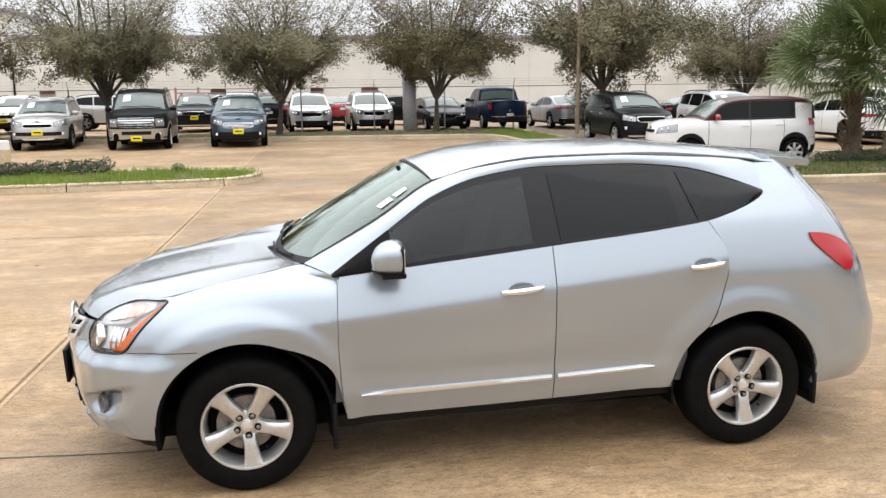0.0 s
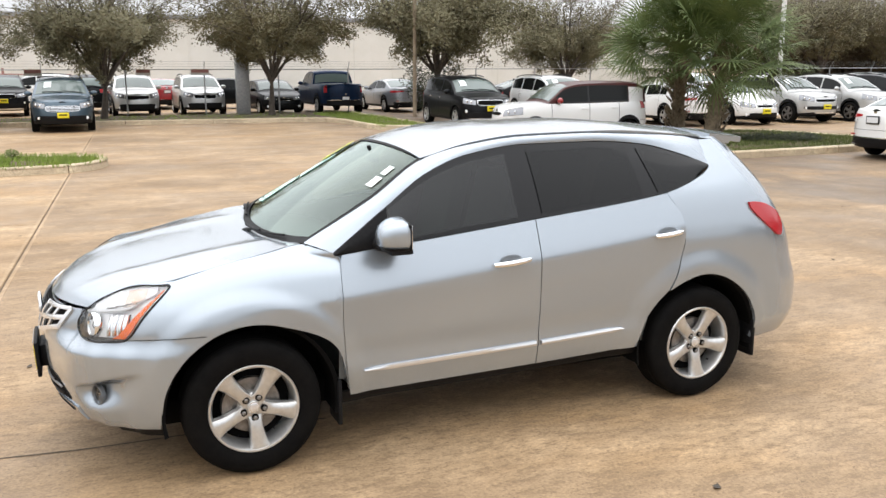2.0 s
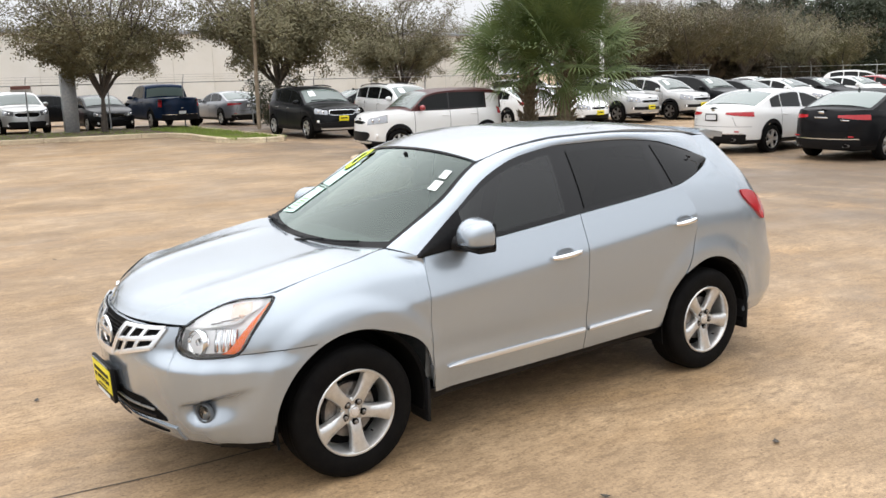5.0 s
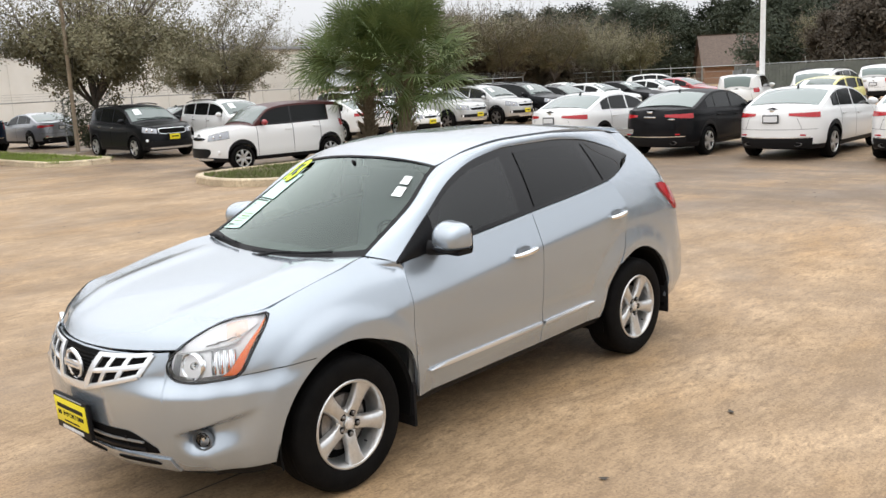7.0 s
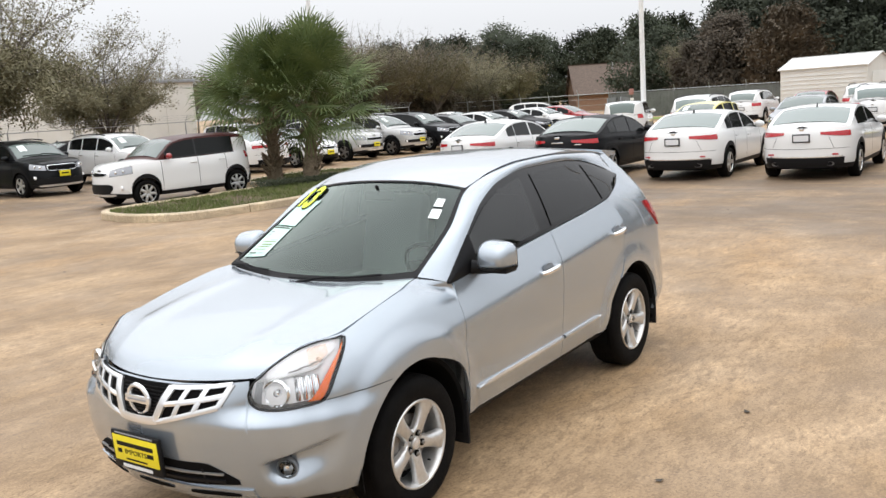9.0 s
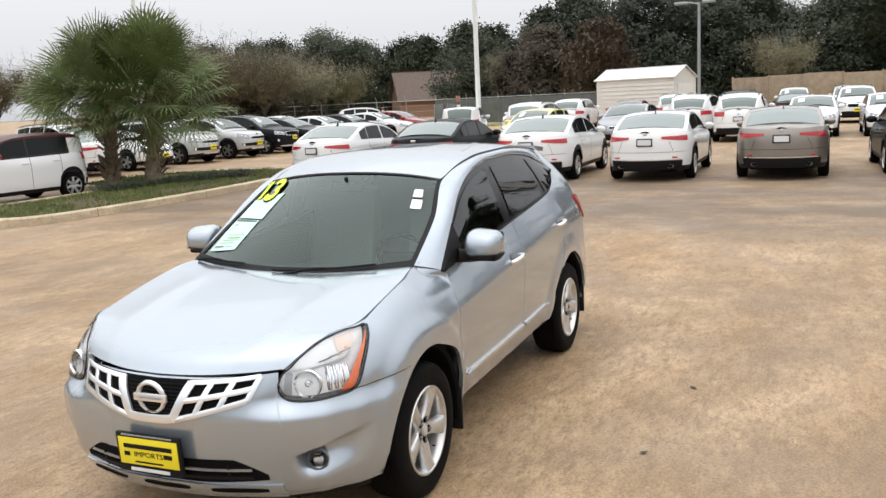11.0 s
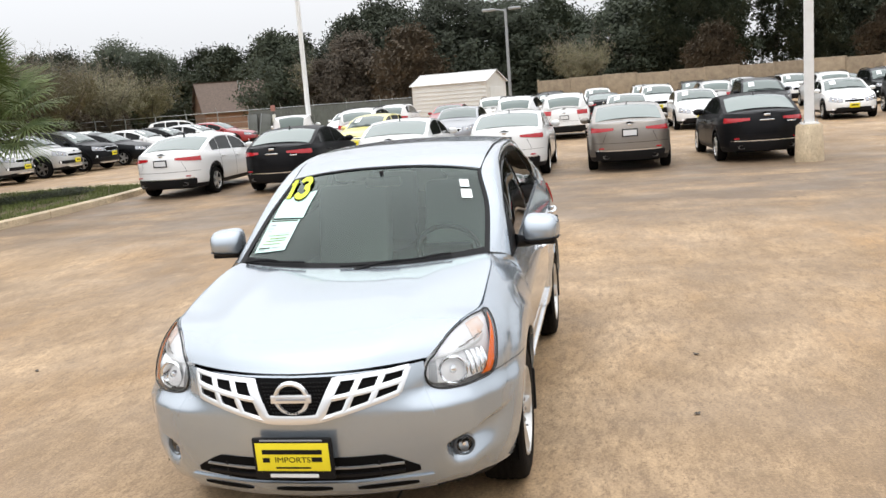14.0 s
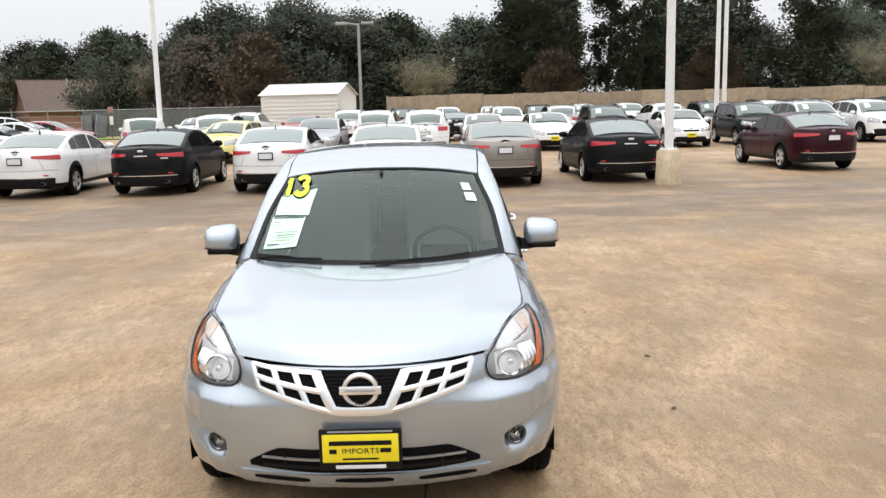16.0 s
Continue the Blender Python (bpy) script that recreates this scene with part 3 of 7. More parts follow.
def build_crossover():
    car = thing("crossover_car", "light silver-blue compact crossover car parked on concrete", "car")

    def both(name, P, material, label="", thick=0.02):
        part(name, skin(P, thick), material, car, label)
        part(name, skin(P, thick, True), material, car, label)

    # ---- bonnet ----
    def hood_at(t, q):
        # side line runs from the nose corner back; the middle line runs straight
        sx, sy, sz = side_line(t)
        cx, cz = mid_line(t)
        k = abs(q)
        x, z = lerp(cx, sx, k**2.0), lerp(cz, sz, k**2.2)
        z += 0.011 * math.exp(-((k - 0.62) / 0.10) ** 2) * math.sin(math.pi * min(1, t * 1.02)) ** 0.7
        return (x, q * sy, z)
    side_line = spline([(0, -2.063, 0.546, 0.857), (0.08, -2.018, 0.58, 0.894), (0.18, -1.935, 0.624, 0.941), (0.3, -1.838, 0.68, 0.978), (0.4, -1.72, 0.723, 0.988),
                        (0.5, -1.6, 0.7305, 1.013), (0.75, -1.26, 0.7265, 1.084), (0.9, -1.12, 0.708, 1.11), (1, -1.045, 0.69, 1.117)])
    mid_line = spline([(0, -2.222, 0.842), (0.08, -2.165, 0.898), (0.2, -2.04, 0.948), (0.45, -1.75, 1.017), (0.75, -1.4, 1.066), (1, -1.115, 1.092)])
    P = [[hood_at(t, q) for q in steps(-1, 1, 41)] for t in [0, 0.01, 0.025, 0.05, 0.08, 0.12] + steps(0.16, 1, 24)]
    part("bonnet", skin(P, 0.02), SILVER_BLUE, car, "light silver-blue bonnet")

    # ---- nose: bumper, wings, headlamps ----
    u_in, u_tip = 0.362, 0.70
    lamp_low = spline([(u_in, 0.788), (0.368, 0.76), (0.38, 0.742), (0.40, 0.73), (0.45, 0.725), (0.52, 0.73), (0.572, 0.738), (0.58, 0.746), (0.592, 0.764), (0.62, 0.836), (0.655, 0.906), (0.685, 0.951), (u_tip, 0.974)])
    lamp_brow = spline([(u_in, 0.80), (0.366, 0.826), (0.374, 0.843), (0.384, 0.852)])

    def hood_z(u):
        return nose(u)[6] - 0.006

    def lamp_top(u):
        if u < 0.384:
            return min(lamp_brow(u), hood_z(u))
        return hood_z(u) - 0.006 * min(1, max(0, (u - 0.6) / 0.06)) - 0.006 * min(1, max(0, (u - 0.682) / 0.018)) ** 2

    def seam(u):
        if u < u_in - 0.006:
            return hood_z(u)
        if u < 0.578:
            return lerp(hood_z(u), lamp_low(u) - 0.004, min(1, (u - u_in + 0.006) / 0.008)) if u < u_in + 0.002 else lamp_low(u) - 0.004
        return lerp(0.739, 0.748, min(1, (u - 0.578) / 0.15))

    def nose_low(u):
        x = nose(u)[0]
        base = lerp(0.27, 0.30, min(1, u / 0.6))
        return arch(x, base) if u > 0.55 else base
    u_end = 0.775
    P = patch(nose_at, fine(0, u_end, 84, u_in, 0.578, 0.475, 0.69, 0.695), nose_low, seam, 54)
    whole = [[(x, -y, z) for x, y, z in c] for c in P[:0:-1]] + P
    part("front_bumper", skin(whole, 0.02), SILVER_BLUE, car, "painted front bumper cover")
    P = patch(nose_at, fine(0.58, 1.0, 44, 0.6, u_tip, 0.775, 0.9, 0.95), lambda u: max(seam(u) + 0.004, arch(nose(u)[0], 0.0)) if u < 0.775 else arch(nose(u)[0], 0.365),
              lambda u: lerp(lamp_low(u) - 0.004, nose(u)[6] - 0.004, min(1, max(0, (u - u_tip + 0.004) / 0.006))), 36)
    both("front_wing", P, SILVER_BLUE)
    both("wing_top", patch(nose_at, steps(0.545, u_tip + 0.006, 24), lambda u: min(lamp_top(u) + 0.006, hood_z(u) - 0.002) if u < u_tip else 0.974, lambda u: nose(u)[6] - 0.002, 5), SILVER_BLUE)
    for mirror in (False, True):
        lampL = thing("headlamp")
        lampL.parent = car
        us = fine(u_in, u_tip, 26, u_in + 0.01)
        back = patch(nose_at, us, lamp_low, lamp_top, 10, -0.035)
        part("housing", skin(back, 0, mirror), LAMP_SILVER, lampL, "bright silvered lamp housing")
        part("lens", skin(patch(nose_at, us, lamp_low, lamp_top, 12, 0.004), 0.004, mirror), CLEAR, lampL, "clear headlamp lens")
        rim = bmesh.new()
        line = [nose_at(u, lamp_low(u), 0.004) for u in us] + [nose_at(u, lamp_top(u), 0.003) for u in us[::-1]]
        line = [Vector((x, -y if mirror else y, z)) for x, y, z in line]
        add_tube(rim, line + [line[0]], 0.0042, 6)
        part("seal", rim, GLOSS_BLACK, lampL)
        outer = [(u, lamp_low(u)) for u in steps(0.574, u_tip - 0.006, 60)]
        amber = []
        for q in steps(0.02, 0.97, 22):
            z = lerp(0.742, 0.968, q)
            uo = min(outer, key=lambda o: abs(o[1] - z))[0] - 0.009
            amber.append([nose_at(uo - lerp(0.031, 0.014, q) * t, z - 0.012 * t * q, -0.002) for t in steps(0, 1, 5)])
        part("side_marker", skin(amber, 0.004, mirror), AMBER, lampL, "amber side reflector")
        # upper indicator reflector, its bright divider, and two bowls below
        trough = [[nose_at(u, lamp_low(u) + lerp(0.003, 0.015, t), lerp(-0.004, -0.022, t)) for t in steps(0, 1, 4)] for u in steps(u_in + 0.004, 0.57, 18)]
        part("trough", skin(trough, 0, mirror), STEEL, lampL, "dark grey lamp trough")
        mask = [[nose_at(u, lerp(lamp_low(u) + 0.012, min(0.846, lamp_top(u) - 0.004), t), -0.022) for t in steps(0, 1, 7)] for u in steps(u_in + 0.012, 0.565, 18)]
        part("lower_mask", skin(mask, 0, mirror), LAMP_SILVER, lampL, "silvered lower lamp mask")
        inner = [[nose_at(u, lerp(lamp_low(u) + 0.014, min(0.835, lamp_top(u) - 0.012), t), -0.017) for t in steps(0, 1, 6)] for u in steps(u_in + 0.016, 0.412, 8)]
        part("inner_panel", skin(inner, 0.003, mirror), GALV, lampL, "grey inner lamp panel")
        turn_low = spline([(u_in, 0.84), (0.45, 0.85), (0.52, 0.862), (0.57, 0.875), (0.6, 0.9), (u_tip, 0.97)])
        ridge = [Vector(nose_at(u, turn_low(u), -0.008)) for u in steps(u_in + 0.02, 0.592, 14)]
        part("divider", tube([(p.x, -p.y if mirror else p.y, p.z) for p in ridge], 0.0062, 6), POLE_WHITE, lampL, "bright divider ridge")
        us2 = steps(u_in + 0.06, 0.655, 18)
        part("indicator_reflector", skin([[nose_at(u, lerp(min(turn_low(u), lamp_top(u) - 0.012) + 0.004, lamp_top(u) - 0.007, t), -0.012) for t in steps(0, 1, 6)] for u in us2], 0.004, mirror), LAMP_SILVER, lampL, "white indicator reflector")

        def lamp_frame(u, z, back):
            d = Vector((-1, -0.25, 0.08)).normalized()
            return Matrix.Diagonal((1, -1 if mirror else 1, 1, 1)) @ Matrix.Translation(Vector(nose_at(u, z, back))) @ d.to_track_quat("-Y", "Z").to_matrix().to_4x4()
        bm = lathe([(0.0, -0.03), (0.014, -0.026), (0.022, -0.012), (0.02, 0.008)], 18)
        bm.transform(lamp_frame(0.588, 0.905, -0.016) @ Matrix.Scale(0.6, 4))
        part("indicator_bulb", bm, BULB, lampL, "pale amber indicator bulb")
        # the round dipped lamp, and the fluted main lamp beside it
        for nm, prof, mt in (("lamp_ring", [(0.053, -0.017), (0.06, -0.024), (0.065, -0.014), (0.06, 0.012)], CHROME), ("reflector_bowl", [(0.0, 0.036), (0.029, 0.026), (0.048, 0.005), (0.055, -0.014)], CHROME),
                             ("bulb_shield", [(0.0, -0.019), (0.014, -0.014), (0.02, 0.0), (0.02, 0.024)], CHROME)):
            bm = lathe(prof, 30)
            bm.transform(lamp_frame(0.466, 0.79, -0.024))
            part(nm, bm, mt, lampL)
        for k in range(4):
            c0 = 0.516 + 0.016 * k
            flute = []
            for q in steps(0, 1, 7):
                bow = 0.014 * math.sin(math.pi * q)
                flute.append([nose_at(c0 + 0.0145 * q, lerp(lamp_low(c0) + 0.022, min(0.85, turn_low(c0) - 0.01), t), -0.026 + bow + 0.006 * math.sin(math.pi * t)) for t in steps(0, 1, 5)])
            part("flute", skin(flute, 0, mirror), CHROME, lampL, "bright vertical reflector flute")
        warm = [[nose_at(u, lerp(turn_low(u) + 0.012, lamp_top(u) - 0.016, t), -0.006) for t in steps(0, 1, 5)] for u in steps(0.555, 0.618, 8)]
        part("indicator_cup", skin(warm, 0.003, mirror), PEACH, lampL, "pale peach indicator cup")
        for k in range(3):
            c0, z0 = 0.5 + 0.03 * k, 0.872 + 0.012 * k
            step = [Vector(nose_at(u, z0 + 0.25 * (u - c0), -0.006)) for u in steps(c0, c0 + 0.035, 5)]
            part("reflector_step", tube([(p.x, -p.y if mirror else p.y, p.z) for p in step], 0.003, 6), STEEL, lampL)
        # fog lamp in its hollow
        fog = thing("fog_lamp")
        fog.parent = car
        c = Vector(nose_at(0.458, 0.452, 0.026))
        d = Vector((-0.88, -0.47, 0.02)).normalized()
        for nm, prof, mt in (("bezel", [(0.049, 0.014), (0.048, -0.004), (0.044, -0.007), (0.039, 0.002), (0.037, 0.012)], CUP_SHADE), ("bowl", [(0.0, 0.03), (0.02, 0.024), (0.036, 0.004)], GLOSS_BLACK), ("bulb", [(0.0, 0.004), (0.008, 0.006), (0.01, 0.02)], CHROME), ("lens", [(0.0, -0.004), (0.02, -0.002), (0.037, 0.003)], CLEAR)):
            bm = lathe(prof, 28)
            bm.transform(Matrix.Translation(c) @ d.to_track_quat("-Y", "Z").to_matrix().to_4x4())
            if mirror:
                bmesh.ops.transform(bm, matrix=Matrix.Diagonal((1, -1, 1, 1)), verts=bm.verts)
            part(nm, bm, mt, fog)

    # ---- grille ----
    def on_nose(y, z, out):
        """A place on the nose by its sideways place; out lifts it off the skin."""
        a, b = 0.0, 0.5
        for _ in range(24):
            m = (a + b) / 2
            if -nose_at(m, z)[1] < abs(y):
                a = m
            else:
                b = m
        x, _, zz = nose_at(a, z, out)
        return (x, y, zz)

    def nose_strip(line, width, out, n=3):
        """A flat chrome strip along a line of (y, z) on the nose."""
        P = []
        for i, (y, z) in enumerate(line):
            a, b = line[max(i - 1, 0)], line[min(i + 1, len(line) - 1)]
            d = Vector((b[0] - a[0], b[1] - a[1])).normalized()
            s = Vector((-d.y, d.x))
            P.append([on_nose(y + s.x * w, z + s.y * w, out - 0.004 * abs(w / width * 2) ** 3) for w in steps(-width / 2, width / 2, n)])
        return P
    grille = thing("grille", "chrome barred grille with black centre")
    grille.parent = car

    def g_top(y):
        return lerp(0.828, 0.853, min(1, abs(y) / 0.47) ** 2)
    Pm = [[on_nose(q * lerp(0.098, 0.188, t), lerp(0.66, g_top(q * 0.15) - 0.002, t), 0.004) for t in steps(0, 1, 10)] for q in steps(-1, 1, 21)]
    part("mesh_panel", skin(Pm, 0.01), VOID, grille, "black honeycomb mesh panel")
    comb = bmesh.new()
    for i in range(-13, 14):
        for j in range(12):
            y, z = i * 0.0135 + (j % 2) * 0.00675, 0.676 + j * 0.0145
            if abs(y) < lerp(0.09, 0.178, (z - 0.66) / 0.17) - 0.012 and z < 0.82:
                add_box(comb, on_nose(y, z, 0.006), (0.004, 0.008, 0.007), 0.0)
    part("honeycomb", comb, BLACK_PLASTIC, grille)
    for s in (-1, 1):
        dark = [[on_nose(s * y, lerp(lerp(0.672, 0.745, (y - 0.13) / 0.3), g_top(y) - 0.004, t), 0.003) for t in steps(0, 1, 6)] for y in steps(0.13, 0.45, 14)]
        part("grille_recess", skin(dark, 0.01), VOID, grille, "black openings behind the bars")
        # frame round the six openings: upper, middle and lower bars, slanting uprights
        for t, w in ((0.0, 0.024), (0.5, 0.023), (1.0, 0.018)):
            line = []
            for y in steps(0.112 + 0.068 * t, lerp(0.44, 0.476, t), 14):
                line.append((s * y, lerp(lerp(0.66, 0.748, (y - 0.112) / 0.33), g_top(y) - 0.012, t)))
            part("bar", skin(nose_strip(line, w, 0.02), 0.014), SATIN, grille)
        for q in (0.0, 0.335, 0.66, 1.0):
            y0, y1 = lerp(0.112, 0.44, q), lerp(0.188, 0.474, q)
            line = [(s * lerp(y0, y1, t), lerp(lerp(0.66, 0.748, (y0 - 0.112) / 0.33), g_top(y1) - 0.012, t)) for t in steps(0, 1, 8)]
            part("upright", skin(nose_strip(line, 0.04 if q == 0 else 0.025 if q < 1 else 0.022, 0.022 if q == 0 else 0.019), 0.014), SATIN, grille)
    part("lower_bar", skin(nose_strip([(y, 0.663 + 0.008 * (abs(y) / 0.118) ** 4) for y in steps(-0.118, 0.118, 15)], 0.038, 0.024), 0.014), SATIN, grille)
    badge = thing("badge", "chrome ring badge with a cross bar")
    badge.parent = car
    at = Matrix.Translation(Vector(on_nose(0, 0.752, 0.012)))
    ring = lathe([(0.058, -0.002), (0.061, -0.011), (0.069, -0.013), (0.076, -0.009), (0.078, 0.002), (0.058, 0.004)], 48)
    ring.transform(at @ pose(0, 0, 0, 4, 0, -90))
    part("ring", ring, SATIN, badge)
    bar = box((0, 0, 0), (0.014, 0.176, 0.036), 0.004, at @ pose(-0.008, 0, 0, 0, 4, 0))
    part("bar", bar, SATIN, badge)
    part("bar_inlay", box((0, 0, 0), (0.004, 0.13, 0.010), 0.0015, at @ pose(-0.0148, 0, 0, 0, 4, 0)), TRIM_GREY, badge)

    # ---- lower intake, valance slots, front plate ----
    intake = thing("lower_intake", "dark lower intake with grey slats")
    intake.parent = car
    Pi = [[on_nose(y, lerp(0.368 + 0.018 * (abs(y) / 0.5) ** 3, 0.484 - 0.075 * max(0, (abs(y) - 0.36) / 0.14) ** 1.2, t), 0.004) for t in steps(0, 1, 6)] for y in steps(-0.5, 0.5, 31)]
    part("recess", skin(Pi, 0.02), VOID, intake)
    for z, h, mt in ((0.398, 0.007, BLACK_PLASTIC), (0.436, 0.004, GALV)):
        Ps = [[on_nose(y, z + dz, 0.014) for dz in steps(-h, h, 3)] for y in steps(-0.44, 0.44, 27)]
        part("slat", skin(Ps, 0.01), mt, intake)
    for y in (-0.34, 0.34):
        part("stay", skin([[on_nose(y + d, z, 0.012) for z in steps(0.375, 0.455, 5)] for d in (-0.004, 0.004)], 0.01), BLACK_PLASTIC, intake)
    lip = [[on_nose(y, z, 0.012 - 0.006 * (z - 0.34) ** 2) for z in steps(0.285, 0.358, 5)] for y in steps(-0.55, 0.55, 29)]
    part("valance", skin(lip, 0.02), SILVER_BLUE, car, "painted lower valance")
    for c in (-0.36, 0.0, 0.36):
        Ps = [[on_nose(c + d, 0.328 + dz * (1 - 0.5 * (abs(d) / 0.125) ** 4), 0.016) for dz in (-0.011, 0.011)] for d in steps(-0.125, 0.125, 11)]
        part("valance_slot", skin(Ps, 0.004), VOID, car)
    tray = [[nose_at(u, z, -0.045) for z in steps(0.232, 0.31, 4)] for u in steps(0, 0.66, 40)]
    part("under_tray", skin([[(x, -y, z) for x, y, z in c] for c in tray[:0:-1]] + tray), BLACK_PLASTIC, car, "black tray under the bumper")
    plate = thing("front_plate", "yellow dealer plate in a black frame")
    plate.parent = car
    pm = Matrix.Translation((-2.318, 0.004, 0.503)) @ pose(0, 0, 0, 0, -3, 0)
    part("frame", box((0, 0, 0), (0.02, 0.346, 0.186), 0.006, pm), BLACK_PLASTIC, plate, "black plate frame")
    part("face", box((-0.011, 0, 0.01), (0.004, 0.318, 0.126), 0.001, pm), PLATE_YELLOW, plate, "yellow plate face")
    for y, z, w, h, m in ((0, 0.034, 0.26, 0.02, BLACK_PLASTIC), (-0.105, 0.0, 0.045, 0.02, BLACK_PLASTIC), (0.115, -0.003, 0.03, 0.02, BLACK_PLASTIC), (0, -0.038, 0.15, 0.007, BLACK_PLASTIC),
                          (0.0, -0.074, 0.21, 0.015, PLATE_WHITE), (0, 0.086, 0.27, 0.006, TRIM_GREY)):
        part("lettering_bar", box((-0.0135, y, z), (0.003, w, h), 0.0, pm), m, plate, smooth=False)
    cu = bpy.data.curves.new("plate_word", "FONT")
    cu.body, cu.size, cu.extrude, cu.align_x, cu.align_y = "IMPORTS", 0.034, 0.001, "CENTER", "CENTER"
    tmp = new("tmp", cu)
    me = bpy.data.meshes.new_from_object(tmp.evaluated_get(bpy.context.evaluated_depsgraph_get()))
    bpy.data.objects.remove(tmp)
    bpy.data.curves.remove(cu)
    me.transform(pm @ Matrix.Translation((-0.0135, -0.0, -0.003)) @ Matrix(((0, 0, -1, 0), (-1, 0, 0, 0), (0, 1, 0, 0), (0, 0, 0, 1))) @ Matrix.Diagonal((1.15, 1, 1, 1)))
    me.materials.clear()
    me.materials.append(BLACK_PLASTIC)
    word = new("lettering", me)
    word.parent = plate
    part("plate_mount", box((-2.285, 0.004, 0.503), (0.05, 0.2, 0.12), 0.01), BLACK_PLASTIC, car)

    # ---- doors and sills ----
    upper_edge = spline([(0.70, 1.094), (0.76, 1.128), (0.88, 1.172), (1.03, 1.205), (1.12, 1.195), (1.25, 1.125), (1.3, 1.1)])

    def back_edge(z):
        """The rear door's trailing edge: round the wheel opening, then up to the window."""
        return AX - math.sqrt(ARCH_R**2 - (z - HUB) ** 2) if z < 0.70 else upper_edge(z)
    low = lambda x: bottom(x)
    for mirror in (False, True):
        door = thing("front_door")
        door.parent = car
        part("door_skin", skin(side_panel(-0.87, 0.2425, low, belt, 30, 36, xl=front_edge), 0.02, mirror), SILVER_BLUE, door)
        rdoor = thing("rear_door")
        rdoor.parent = car
        P = []
        for s in steps(0, 1, 44):
            col = []
            for t in steps(0, 1, 44):
                x = lerp(0.25, 1.1, s)
                for _ in range(6):
                    z = lerp(bottom(min(x, 0.95)), belt(x), t)
                    x = lerp(0.2475, back_edge(z), s)
                col.append((x, -body_y(x, z), z))
            P.append(col)
        part("door_skin", skin(P, 0.02, mirror), SILVER_BLUE, rdoor)
        for d, x0, x1, z0, z1, tip in ((door, -0.775, 0.228, 0.462, 0.483, 0), (rdoor, 0.26, 0.80, 0.483, 0.503, 1)):
            P = []
            for s in steps(0, 1, 16):
                x = lerp(x0, x1, s)
                zc = lerp(z0, z1, s)
                h = 0.0135 * min(1, 0.25 + 8 * min(s + (0.0 if not tip else 1), 1 - s + (1 if not tip else 0.0)))
                P.append([(x, -(body_y(x, zc + dz * h) + o), zc + dz * h) for dz, o in ((-1, 0.0), (-0.9, 0.012), (0, 0.016), (0.9, 0.012), (1, 0.0))])
            part("side_moulding", skin(P, 0, mirror), SATIN, d, "chrome side moulding")
        # handles: cup shade, grip, key barrel
        for d, x0, x1, z in ((door, -0.045, 0.165, 0.965), (rdoor, 0.985, 1.165, 1.045)):
            sy = 1 if mirror else -1
            mid = (x0 + x1) / 2
            # a raised dark oval, its colour standing in for the cup's recess shadow
            cup = bmesh.new()
            bmesh.ops.create_uvsphere(cup, u_segments=24, v_segments=12, radius=1, matrix=Matrix.Translation((mid, sy * (body_y(mid, z) + 0.001), z + 0.006)) @ Matrix.Diagonal((0.066, 0.006, 0.034, 1)))
            part("handle_cup", cup, CUP_SHADE, d)
            pts, rad = [], []
            for s in steps(0, 1, 13):
                x = lerp(x0, x1, s)
                bow = 0.016 + 0.022 * math.sin(math.pi * min(1, max(0, s))) ** 0.5
                pts.append((x, sy * (body_y(x, z) + bow), z + 0.018 * (s - 0.5)))
                rad.append(0.012 + 0.005 * math.sin(math.pi * s) ** 0.6)
            part("handle_grip", tube(pts, rad, 10), CHROME, d, "chrome door handle")
            for s in (0.06, 0.93):
                x = lerp(x0, x1, s)
                part("handle_post", box((x, sy * (body_y(x, z) + 0.012), z + 0.018 * (s - 0.5)), (0.026, 0.034, 0.02), 0.006), CHROME, d)
    both("sill", [[(x, -(body_y(x, 0.345) - d), bottom(x) - dz) for d, dz in ((0.02, -0.012), (0.028, 0.03), (0.06, 0.062), (0.18, 0.07))] for x in steps(-0.9, 0.93, 20)], BLACK_PLASTIC, "dark lower sill")

    # ---- rear quarter, tailgate and rear bumper ----
    def q_low(u):
        x = tail(u)[0] + min(1, max(0, (u - 0.12) / 0.55)) * rear_x(0.5)
        return arch(x, 0.372 if x < AX else 0.33)

    def q_high(u):
        x = tail_at(u, 1.42)[0]
        return belt(x) + 0.002 if x < 1.485 else lerp(1.402, 1.565, min(1, (x - 1.485) / 0.06) ** 0.8)
    def edge_u(z):
        return (back_edge(max(z, 0.70)) + 0.006 - 1) / 2
    cut = []
    for s in [k**1.15 for k in fine(0, 1, 90, 0.25, 0.29, 0.33, 0.36, 0.4)]:
        u0 = lerp(edge_u(0.70), 1, s)
        a, b = q_low(u0), q_high(u0)
        cut.append([tail_at(u0 + (edge_u(z) - edge_u(0.70)) * (1 - s) ** 8, z) for z in steps(a, b, 40)])
    both("rear_quarter", cut, SILVER_BLUE, "painted rear quarter and corner")
    for mirror in (False, True):
        lamp = [[tail_at(u, lerp(lerp(1.15, 0.965, min(1, (u - 0.41) / 0.12) ** 0.8) + 0.09 * max(0, (u - 0.54) / 0.07) ** 2, lerp(1.185, 1.10, ((u - 0.41) / 0.2) ** 2.2), t), 0.016) for t in steps(0, 1, 8)] for u in steps(0.41, 0.61, 20)]
        part("tail_lamp", skin(lamp, 0.025, mirror), RED_LENS, car, "red wraparound tail lamp")
